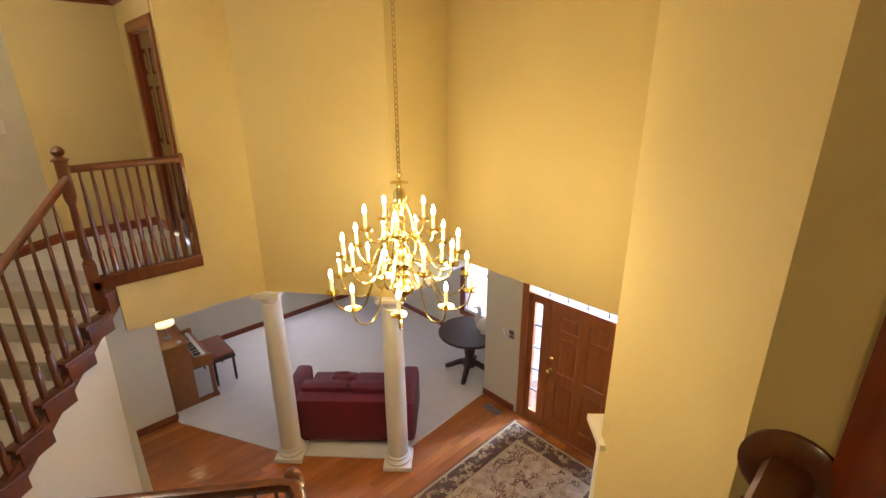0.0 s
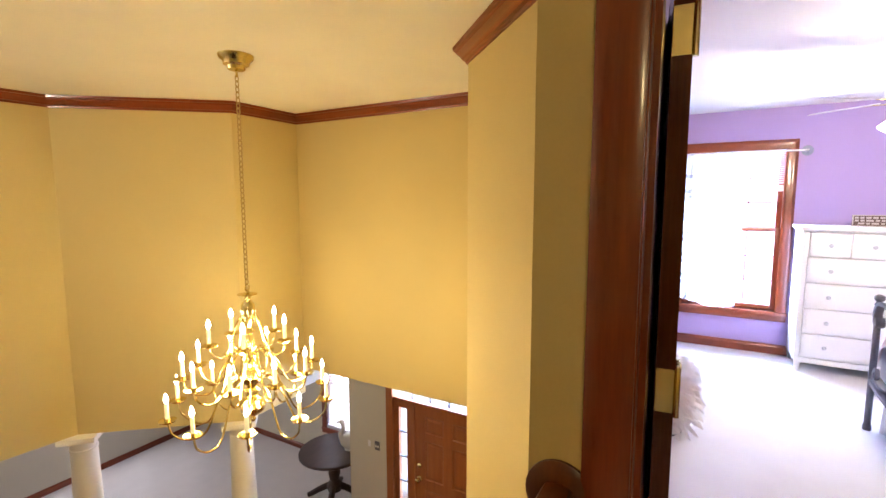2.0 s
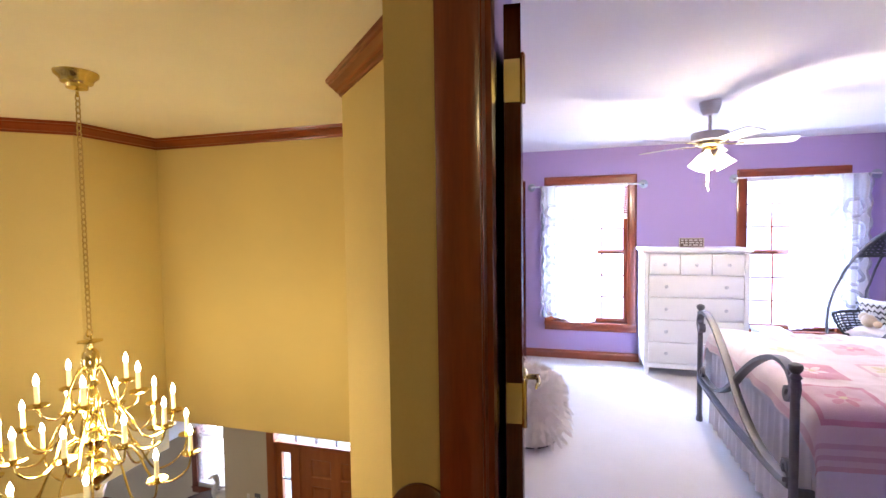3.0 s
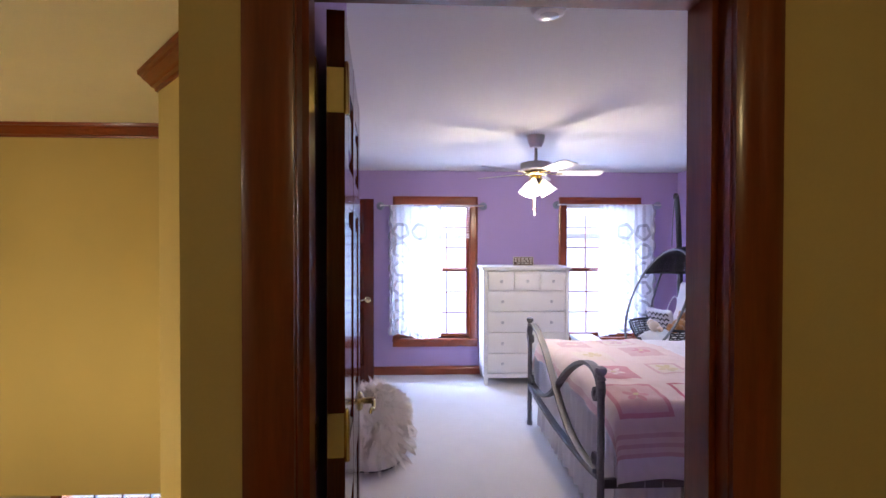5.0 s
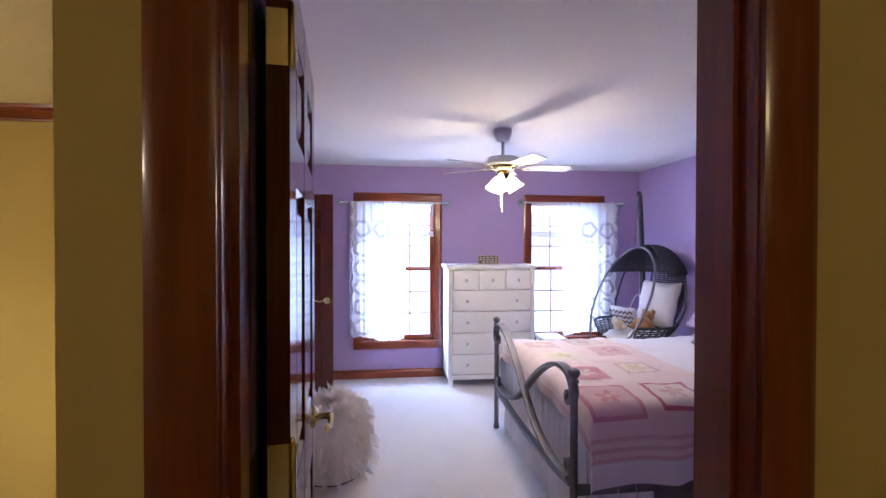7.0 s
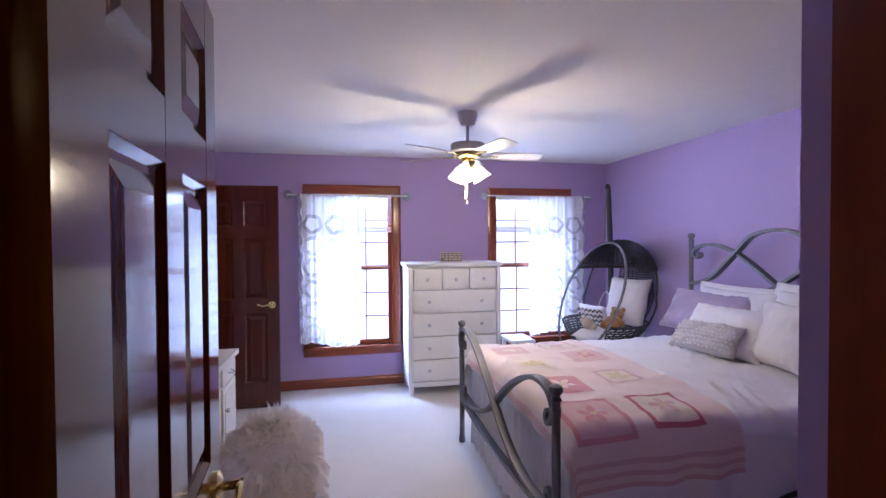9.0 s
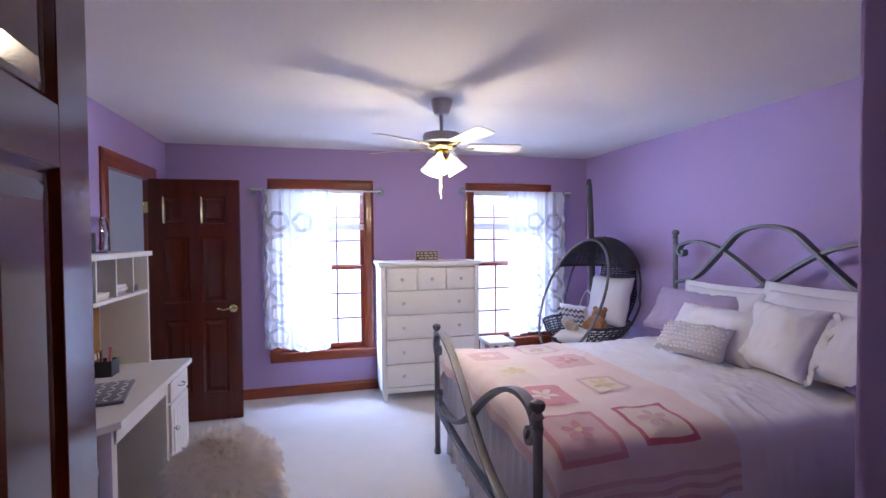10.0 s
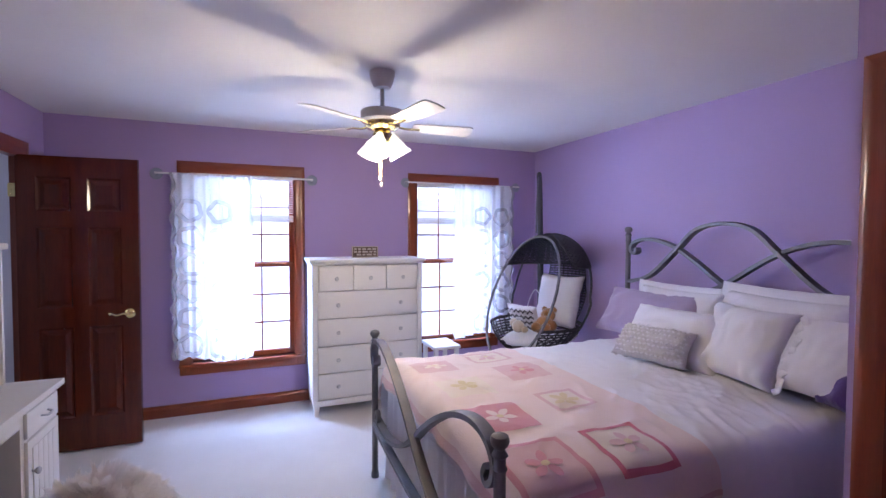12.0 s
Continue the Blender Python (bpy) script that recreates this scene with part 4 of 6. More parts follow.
tagged(link_mesh("trinket", lathe([(0.03, 0), (0.035, 0.01), (0.02, 0.03), (0.005, 0.04)], 12), M["ceramic"], smooth=1), "small white trinket on the piano", "ornament").matrix_world = pose(2.93, 5.36, F + 1.043)
bn = thing("piano_bench", "dark piano bench with a patterned cushion", "bench", pose(3.50, 5.86, F + 0.012))
part("seat", B((-0.17, -0.36, 0.42, 0.17, 0.36, 0.47), bevel=0.006), M["walnut"], bn)
part("cushion", B((-0.165, -0.35, 0.471, 0.165, 0.35, 0.52), bevel=0.018), M["tartan"], bn, "red and black patterned cushion")
for sx in (-1, 1):
    for sy in (-1, 1):
        part("leg", lathe([(0.014, 0), (0.02, 0.1), (0.022, 0.42)], 10, Matrix.Translation((sx * 0.14, sy * 0.32, 0))), M["walnut"], bn)

rt = thing("round_table", "dark walnut round pedestal table by the window", "table", pose(6.47, 3.09, F + 0.012))
part("tabletop", lathe([(0.40, 0.70), (0.48, 0.705), (0.50, 0.72), (0.50, 0.745), (0.49, 0.755)], 40), M["walnut"], rt)
part("pedestal", lathe([(0.10, 0.12), (0.12, 0.2), (0.07, 0.28), (0.09, 0.4), (0.06, 0.52), (0.12, 0.62), (0.2, 0.70)], 20), M["walnut"], rt)
for i in range(4):
    way = [Matrix.Rotation(i * math.pi / 2 + 0.5, 3, 'Z') @ v for v in smooth_path([(0.06, 0, 0.2), (0.2, 0, 0.14), (0.34, 0, 0.06), (0.40, 0, 0.035)], 4)]
    part("foot", tube(way, [0.05 - 0.0012 * j for j in range(13)], 8), M["walnut"], rt)
bm = lathe([(0.06, 0), (0.075, 0.012), (0.07, 0.025)], 16)
bmesh.ops.create_icosphere(bm, subdivisions=3, radius=0.1, matrix=pose(0, 0, 0.13, 0, -18, 0) @ Matrix.Diagonal((1.45, 0.95, 1.15, 1)))
tube(smooth_path([(0.09, 0, 0.16), (0.12, 0, 0.25), (0.085, 0, 0.34), (0.095, 0, 0.42), (0.13, 0, 0.445)], 5), [0.055, 0.053, 0.05, 0.047, 0.044, 0.041, 0.038, 0.036, 0.034, 0.033, 0.032, 0.031, 0.031, 0.032, 0.034, 0.036, 0.037, 0.036, 0.033, 0.028, 0.02], 12, bm)
tube([(0.13, 0, 0.445), (0.165, 0, 0.43), (0.19, 0, 0.42)], [0.024, 0.015, 0.006], 8, bm)
tube([(-0.1, 0, 0.15), (-0.16, 0, 0.2), (-0.2, 0, 0.24)], [0.06, 0.04, 0.012], 10, bm)
tagged(link_mesh("ceramic_figure", bm, M["ceramic"], smooth=3), "white ceramic animal figure on the round table", "figurine").matrix_world = pose(6.58, 2.88, F + 0.767, 0, 0, 125)

# rug, laid diagonally to the door
M["rug_field"] = material("rug_field_pile", (0.56, 0.43, 0.26), 1.0, second=(0.33, 0.21, 0.11), scale=9, detail=34, bump=0.5, spread=0.35, sheen=0.2)
M["rug_border"] = material("rug_border_pile", (0.15, 0.062, 0.028), 1.0, second=(0.055, 0.024, 0.012), scale=14, detail=40, bump=0.5, spread=0.4, sheen=0.2)
M["rug_line"] = material("rug_line_pile", (0.50, 0.36, 0.19), 1.0, bump=0.5, detail=120)
rg = thing("rug", "patterned rug with dark floral border and beige field", "rug", pose(6.08, 1.86, F + 0.003))
RW, RL = 1.62, 2.35
part("border", B((-RL, -RW, 0, 0, 0, 0.009), bevel=0.003), M["rug_border"], rg)
part("edge_band", B((-RL, -0.05, 0.0092, 0, -0.02, 0.0105), (-RL, -RW + 0.02, 0.0092, 0, -RW + 0.05, 0.0105), (-0.05, -RW + 0.05, 0.0092, -0.02, -0.05, 0.0105), (-RL + 0.02, -RW + 0.05, 0.0092, -RL + 0.05, -0.05, 0.0105)), M["rug_line"], rg, smooth=None)
part("inner_band", B((-RL + 0.27, -0.30, 0.0092, -0.27, -0.27, 0.0105), (-RL + 0.27, -RW + 0.27, 0.0092, -0.27, -RW + 0.30, 0.0105), (-0.30, -RW + 0.30, 0.0092, -0.27, -0.30, 0.0105), (-RL + 0.27, -RW + 0.3, 0.0092, -RL + 0.3, -0.3, 0.0105)), M["rug_line"], rg, smooth=None)
part("field", B((-RL + 0.3, -RW + 0.3, 0.0092, -0.3, -0.3, 0.0115)), M["rug_field"], rg, smooth=None)
rnd = random.Random(4)
bm, bm2, bm4 = bmesh.new(), bmesh.new(), bmesh.new()


def blossom(b, x, y, r, z, petals):
    c = b.verts.new((x, y, z))
    ring = []
    a0 = rnd.random() * 6
    for i in range(petals * 4):
        a = a0 + 2 * math.pi * i / (petals * 4)
        rr = r * (0.62 + 0.38 * math.cos(a * petals))
        ring.append(b.verts.new((x + rr * math.cos(a), y + rr * math.sin(a), z)))
    for i in range(len(ring)):
        b.faces.new((c, ring[i], ring[(i + 1) % len(ring)]))


bm3 = bmesh.new()


def vine(b, x, y, way, length, z, reach):
    """A thin curling stem with leaves on both sides, kept inside reach (x0, y0, x1, y1)."""
    pts = []
    bendy = rnd.uniform(-1, 1)
    for k in range(14):
        pts.append((x, y, z))
        way += bendy * 0.28 + 0.35 * math.sin(k * 0.9)
        x, y = x + math.cos(way) * length / 14, y + math.sin(way) * length / 14
        x, y = min(max(x, reach[0]), reach[2]), min(max(y, reach[1]), reach[3])
        if k % 3 == 2:
            leaf = 0.014 + 0.012 * rnd.random()
            blossom(b, x + leaf * math.cos(way + 1.5), y + leaf * math.sin(way + 1.5), leaf, z, 2)
    ok = [p for i, p in enumerate(pts) if not i or (Vector(p) - Vector(pts[i - 1])).length > 0.004]
    if len(ok) > 3:
        tube(ok, 0.004, 4, b, flat=(0.0045, 0.0003), up=(0, 0, 1))


INNER = (-RL + 0.33, -RW + 0.33, -0.33, -0.33)
for i in range(46):
    x, y = rnd.uniform(INNER[0], INNER[2]), rnd.uniform(INNER[1], INNER[3])
    vine(bm if i % 3 else bm3, x, y, rnd.random() * 6.3, rnd.uniform(0.25, 0.5), 0.0122, INNER)
for i in range(9):
    for j in range(5):
        x, y = INNER[2] - 0.06 - i * 0.19 + rnd.uniform(-0.05, 0.05), INNER[3] - 0.08 - j * 0.2 + rnd.uniform(-0.05, 0.05)
        if x > INNER[0] + 0.05 and y > INNER[1] + 0.05:
            r = rnd.uniform(0.032, 0.062)
            blossom(bm if rnd.random() < 0.55 else bm3, x, y, r, 0.0125, rnd.choice((5, 6, 8)))
            blossom(bm2, x, y, r * 0.5, 0.0131, 5)
for i in range(30):
    for y0 in (-0.25, -RW + 0.07):
        x, y = -0.08 - i * 0.077, y0 + rnd.uniform(0.0, 0.17)
        blossom((bm2, bm4)[rnd.random() < 0.45], x, y, rnd.uniform(0.022, 0.058), 0.0096 + 0.0002 * (i % 3), rnd.choice((4, 5, 6)))
    vine(bm2, -0.1 - i * 0.075, rnd.uniform(-0.24, -0.08), rnd.random() * 6.3, 0.22, 0.0094, (-RL + 0.06, -0.26, -0.06, -0.06))
for j in range(20):
    for x0 in (-0.25, -RL + 0.07):
        x, y = x0 + rnd.uniform(0.0, 0.17), -0.1 - j * 0.074
        blossom((bm2, bm4)[rnd.random() < 0.45], x, y, rnd.uniform(0.022, 0.058), 0.0096 + 0.0002 * (j % 3), rnd.choice((4, 5, 6)))
    vine(bm2, rnd.uniform(-0.24, -0.08), -0.1 - j * 0.074, rnd.random() * 6.3, 0.22, 0.0094, (-0.26, -RW + 0.06, -0.06, -0.06))
M["rug_rust"] = material("rug_rust_pile", (0.24, 0.085, 0.04), 1.0, second=(0.15, 0.05, 0.025), bump=0.5, detail=120)
M["rug_olive"] = material("rug_olive_pile", (0.27, 0.21, 0.10), 1.0, second=(0.18, 0.13, 0.06), bump=0.5, detail=120)
for nm, b, mk in (("rust_pattern", bm3, "rug_rust"), ("olive_pattern", bm4, "rug_olive")):
    part(nm, b, M[mk], rg, smooth=None)
part("dark_pattern", bm, M["rug_border"], rg, smooth=None)
part("pale_pattern", bm2, M["rug_line"], rg, smooth=None)

# ---- bedroom things ----


def cloth(name, colour, second, scale=5, bump=0.25, sheen=0.3, sheer=0.0, detail=150, through_light=0.28):
    """Woven cloth; sheer lets that share of the light straight through and scatters some of the rest."""
    m = material(name, colour, 0.95, second=second, scale=scale, detail=detail, bump=bump, sheen=sheen, spread=0.8)
    if sheer:
        n, link = m.node_tree.nodes, m.node_tree.links.new
        out = n["Material Output"]
        tr, tl = n.new("ShaderNodeBsdfTransparent"), n.new("ShaderNodeBsdfTranslucent")
        tl.inputs[0].default_value = (*colour, 1)
        m1, m2 = n.new("ShaderNodeMixShader"), n.new("ShaderNodeMixShader")
        m1.inputs[0].default_value, m2.inputs[0].default_value = through_light, sheer
        link(n["Principled BSDF"].outputs[0], m1.inputs[1])
        link(tl.outputs[0], m1.inputs[2])
        link(m1.outputs[0], m2.inputs[1])
        link(tr.outputs[0], m2.inputs[2])
        link(m2.outputs[0], out.inputs[0])
    return m


M["lace"] = cloth("sheer_white_curtain", (0.85, 0.86, 0.88), (0.78, 0.79, 0.82), 9, 0.3, 0.2, 0.05, through_light=0.40)
M["lace_ring"] = cloth("white_lace_ruffle", (0.86, 0.86, 0.88), (0.80, 0.81, 0.84), 22, 0.6, 0.2, 0.62, through_light=0.7)
M["linen"] = cloth("white_cotton_bedding", (0.87, 0.85, 0.88), (0.81, 0.79, 0.83), 4, 0.2)
M["skirt"] = cloth("white_bed_skirt", (0.86, 0.86, 0.88), (0.78, 0.78, 0.82), 4, 0.2)
M["lilac"] = cloth("lilac_cotton", (0.42, 0.34, 0.50), (0.36, 0.29, 0.44), 4, 0.2)
M["purple"] = cloth("deep_purple_plush", (0.10, 0.05, 0.20), (0.07, 0.035, 0.15), 9, 0.5)
M["quilt"] = cloth("cream_pink_quilt", (0.86, 0.74, 0.71), (0.80, 0.62, 0.61), 3, 0.35)
M["pink"] = cloth("pink_quilt_patch", (0.70, 0.34, 0.38), (0.60, 0.24, 0.29), 9, 0.35)
M["pale_pink"] = cloth("pale_pink_quilt_patch", (0.74, 0.52, 0.53), (0.68, 0.43, 0.45), 9, 0.35)
M["rose"] = cloth("rose_quilt_border", (0.60, 0.16, 0.22), (0.52, 0.12, 0.18), 9, 0.35)
M["cream"] = cloth("cream_quilt_patch", (0.84, 0.75, 0.67), (0.80, 0.68, 0.60), 9, 0.35)
M["yellow"] = cloth("yellow_green_applique", (0.76, 0.64, 0.40), (0.68, 0.56, 0.33), 9, 0.3)
M["grey_knit"] = cloth("grey_textured_cushion", (0.80, 0.77, 0.77), (0.55, 0.52, 0.54), 30, 0.9)
M["chevron_dark"] = cloth("dark_grey_cloth", (0.09, 0.08, 0.10), (0.06, 0.055, 0.07), 9, 0.3)
M["fur"] = cloth("cream_faux_fur", (0.95, 0.90, 0.85), (0.90, 0.83, 0.77), 12, 0.6, 0.3, 0.02, through_light=0.65)
nt = M["fur"].node_tree
gi, hv, sp_ = nt.nodes.new("ShaderNodeNewGeometry"), nt.nodes.new("ShaderNodeHueSaturation"), nt.nodes.new("ShaderNodeMapRange")
sp_.inputs["To Min"].default_value, sp_.inputs["To Max"].default_value = 0.9, 1.08
nt.links.new(gi.outputs["Random Per Island"], sp_.inputs["Value"])
nt.links.new(sp_.outputs[0], hv.inputs["Value"])
nt.links.new([x for x in nt.nodes if x.type == 'VALTORGB'][0].outputs[0], hv.inputs["Color"])
nt.links.new(hv.outputs[0], nt.nodes["Principled BSDF"].inputs["Base Color"])
M["wicker"] = material("dark_grey_wicker", (0.05, 0.048, 0.052), 0.6, second=(0.025, 0.024, 0.027), scale=30, detail=120, bump=0.6)
M["teddy"] = cloth("tan_plush", (0.45, 0.22, 0.08), (0.36, 0.16, 0.05), 14, 0.8, 0.6)
M["teddy_pale"] = cloth("cream_plush", (0.65, 0.52, 0.38), (0.55, 0.42, 0.3), 14, 0.8, 0.6)
M["cork"] = material("cork_board", (0.40, 0.22, 0.09), 0.95, second=(0.30, 0.155, 0.06), scale=30, detail=140, bump=0.3, spread=0.4)
M["paper"] = material("white_paper", (0.8, 0.78, 0.76), 0.8, bump=0.02)
M["desk"] = material("cream_white_lacquer", (0.76, 0.74, 0.71), 0.32, second=(0.72, 0.70, 0.67), scale=3, detail=60, bump=0.03)
M["frosted_shade"] = material("lit_frosted_glass_shade", (0.95, 0.93, 0.9), 0.4, bump=0, glow=(1.0, 0.93, 0.82), power=5.0)
M["fan_white"] = material("white_fan_enamel", (0.74, 0.70, 0.68), 0.4, bump=0.02)
M["grey_knob"] = material("pale_glass_knob", (0.70, 0.71, 0.75), 0.15, 0.1, bump=0.0)
M["grey_bracket"] = material("blue_grey_bracket", (0.30, 0.33, 0.40), 0.4, bump=0.0)
M["sign_brown"] = material("weathered_sign_board", (0.10, 0.06, 0.04), 0.8, scale=12, detail=60, bump=0.2)
M["sign_pale"] = material("pale_sign_lettering", (0.5, 0.44, 0.38), 0.8, bump=0.1)


def curtain(y0, y1, z0, z1, x, label, seed):
    """A sheer panel that hangs in soft folds, with ruffled rings sewn on."""
    c = thing("curtain", label, "curtain", pose(x, 0, 0), group="sheer curtains")
    bm = bmesh.new()
    nx, nz = 90, 44
    rr = random.Random(seed)
    ph = [rr.uniform(0, 6) for _ in range(4)]

    def at(u, v, off=0.0):
        y = y0 + (y1 - y0) * u
        amp = 0.014 + 0.018 * (1 - v)
        f = math.sin(u * 47 + ph[0] + 0.7 * math.sin(v * 3 + ph[2])) * 0.6 + math.sin(u * 83 + ph[1]) * 0.3
        edge = 0.012 * math.sin(v * 55 + ph[3]) * (1 if u in (0.0, 1.0) else 0)
        hem = 0.018 * noise.noise(Vector((u * 6 + seed, 0.3, 0))) if v == 0 else 0
        return Vector((amp * f + off, y + edge, z0 + (z1 - z0) * v + hem + 0.03 * (1 - v) * math.sin(u * 5 + seed)))
    g = [[bm.verts.new(at(i / nx, j / nz)) for i in range(nx + 1)] for j in range(nz + 1)]
    for j in range(nz):
        for i in range(nx):
            bm.faces.new((g[j][i], g[j][i + 1], g[j + 1][i + 1], g[j + 1][i]))
    part("panel", bm, M["lace"], c, smooth=3)
    w, h = abs(y1 - y0), z1 - z0
    n = 0
    step = 0.225
    for r in range(int(h / step)):
        for q in range(int(w / step)):
            cu, cv = (q + 0.55) * step / w, (r + 0.5) * step / h
            if cu > 0.95:
                continue
            path = []
            for k in range(34):
                a = 2 * math.pi * k / 34
                rad = 0.082 + 0.006 * math.sin(a * 5 + n)
                path.append(at(min(0.99, max(0.01, cu + rad * math.cos(a) / w)), min(0.99, max(0.01, cv + rad * math.sin(a) / h)), -0.006))
            part("ruffle_ring", tube(path, 0.01, closed=True, flat=(0.017, 0.003), up=(1, 0, 0)), M["lace_ring"], c, smooth=3)
            n += 1
    hem = [at(0.004, k / 40, -0.004) for k in range(41)]
    part("side_ruffle", tube([p + Vector((0.008 * math.sin(k * 2.1), 0.012 * math.sin(k * 1.3), 0)) for k, p in enumerate(hem)], [0.014 + 0.006 * math.sin(k * 1.9) for k in range(41)], 6), M["lace_ring"], c, smooth=3)
    return c


def curtain_rod(y0, y1, z, x):
    c = thing("curtain_rod", "white curtain rod with round grey end brackets", "curtain rod", group="curtain rods")
    part("rod", tube([(x, y0, z), (x, y1, z)], 0.008, 10), M["white"], c)
    for y in (y0, y1):
        part("bracket", lathe([(0.046, 0), (0.048, 0.006), (0.043, 0.012), (0.014, 0.016), (0.012, abs(7.199 - x) - 0.001)], 18, Matrix.Translation((7.1985, y, z)) @ Matrix.Rotation(radians(-90), 4, 'Y')), M["grey_bracket"], c, "round grey bracket")


curtain_rod(-1.10, -2.32, 2.01, 7.12)
curtain_rod(-3.21, -4.45, 2.03, 7.12)
curtain(-1.22, -1.82, 0.47, 2.015, 7.115, "sheer white ruffled curtain pulled to one side", 1)
curtain(-4.36, -3.70, 0.47, 2.035, 7.115, "sheer white ruffled curtain drawn toward the corner", 5)

# dresser
dr = thing("dresser", "tall white painted chest of drawers between the windows", "dresser", pose(6.745, -2.745, 0))
W2 = 0.475
part("carcass", B((0.022, -W2, 0.10, 0.40, W2, 1.27), bevel=0.005), M["white"], dr)
part("top", B((-0.03, -W2 - 0.025, 1.285, 0.42, W2 + 0.025, 1.315), (-0.012, -W2 - 0.012, 1.27, 0.41, W2 + 0.012, 1.286), bevel=0.005), M["white"], dr)
for sy in (-1, 1):
    part("corner_post", B((-0.012, sy * (W2 - 0.02) - 0.022, 0.10, 0.03, sy * (W2 - 0.02) + 0.022, 1.27), bevel=0.005), M["white"], dr)
    for xx in (0.0, 0.37):
        bm = bmesh.new()
        lathe([(0.022, 0.0), (0.036, 0.10)], 4, Matrix.Translation((xx + 0.015, sy * (W2 - 0.03), 0)) @ Matrix.Rotation(radians(45), 4, 'Z'), bm)
        part("leg", bm, M["white"], dr, smooth=None)
part("plinth", B((-0.014, -W2 + 0.02, 0.085, 0.01, W2 - 0.02, 0.135), bevel=0.004), M["white"], dr)
KNOB = [(0.006, 0), (0.006, 0.01), (0.014, 0.016), (0.017, 0.024), (0.012, 0.031), (0.0, 0.033)]
rows = [(0.145, 0.352), (0.360, 0.582), (0.590, 0.812), (0.820, 1.042), (1.050, 1.255)]
for k, (z0, z1) in enumerate(rows):
    spans = [(-W2 + 0.045, W2 - 0.045)] if k < 4 else [(-W2 + 0.045 + i * 0.2867, -W2 + 0.045 + i * 0.2867 + 0.2767) for i in range(3)]
    for a, b in spans:
        d = part("drawer", B((-0.012, a, z0, 0.0215, b, z1), bevel=0.003), M["white"], dr)
        part("drawer_rim", B((-0.0165, a + 0.018, z0 + 0.018, -0.0125, b - 0.018, z1 - 0.018), bevel=0.0018), M["white"], d)
        for ky in ([(a + b) / 2] if k == 4 else [a + 0.16, b - 0.16]):
            part("knob", lathe(KNOB, 12, Matrix.Translation((-0.016, ky, (z0 + z1) / 2)) @ Matrix.Rotation(radians(-90), 4, 'Y')), M["grey_knob"], d, "pale glass knob")
sg = thing("wooden_sign", "small brown wooden sign with pale lettering on the dresser", "sign", pose(6.93, -2.75, 1.3155))
part("board", B((0, -0.115, 0, 0.03, 0.115, 0.10), bevel=0.002), M["sign_brown"], sg)
part("frame", B((-0.004, -0.118, 0, 0.0, 0.118, 0.008), (-0.004, -0.118, 0.093, 0.0, 0.118, 0.101), (-0.004, -0.118, 0.008, 0.0, -0.11, 0.093), (-0.004, 0.11, 0.008, 0.0, 0.118, 0.093)), M["sign_pale"], sg, smooth=None)
rnd = random.Random(8)
for k in range(3):
    y = -0.10
    while y < 0.08:
        w = rnd.uniform(0.02, 0.05)
        part("lettering_bar", B((-0.003, y, 0.018 + k * 0.025, -0.0005, min(0.1, y + w), 0.034 + k * 0.025)), M["sign_pale"], sg, smooth=None)
        y += w + 0.012
ws = thing("side_table", "low white side table under the window", "table", pose(6.80, -3.43, 0))
part("tabletop", B((-0.17, -0.13, 0.49, 0.17, 0.13, 0.52), bevel=0.006), M["white"], ws)
for sx in (-1, 1):
    for sy in (-1, 1):
        part("leg", B((sx * 0.14 - 0.018, sy * 0.1 - 0.018, 0, sx * 0.14 + 0.018, sy * 0.1 + 0.018, 0.49), bevel=0.003), M["white"], ws)

# bed
BX0, BX1, BF, BH = 4.05, 5.646, -2.53, -4.55
bed = thing("bed", "pewter iron bed with crossing strap scrolls", "bed")


def post(parent, x, y, top):
    p = part("post", lathe([(0.024, 0), (0.024, 0.03), (0.019, 0.04), (0.019, top - 0.12), (0.024, top - 0.11), (0.019, top - 0.10), (0.019, top - 0.075), (0.026, top - 0.068), (0.02, top - 0.058), (0.016, top - 0.05)], 14, Matrix.Translation((x, y, 0))), M["iron"], parent)
    part("finial", lathe([(0.014, top - 0.05), (0.026, top - 0.036), (0.030, top - 0.022), (0.026, top - 0.008), (0.01, top)], 14, Matrix.Translation((x, y, 0))), M["iron"], p)


def strap(name, pts, y, parent, w=0.023):
    part(name, strap_mesh(pts, y, w), M["iron"], parent, smooth=0.9)


def strap_mesh(pts, y, w):
    """A flat iron strap whose broad side faces the length of the bed."""
    path = smooth_path([(x, y + dy, z) for x, dy, z in pts], 9)
    bm = bmesh.new()
    rings = []
    for i, p in enumerate(path):
        d = (path[min(i + 1, len(path) - 1)] - path[max(i - 1, 0)])
        d.y = 0
        d.normalize()
        n = Vector((-d.z, 0, d.x))
        rings.append([bm.verts.new(p + n * 0.0125 * a + Vector((0, w * b, 0))) for a, b in ((-1, -0.6), (-0.85, -1), (0.85, -1), (1, -0.6), (1, 0.6), (0.85, 1), (-0.85, 1), (-1, 0.6))])
    for a, b in zip(rings, rings[1:]):
        for j in range(8):
            bm.faces.new((a[j], a[(j + 1) % 8], b[(j + 1) % 8], b[j]))
    bm.faces.new(rings[0][::-1])
    bm.faces.new(rings[-1])
    return bm


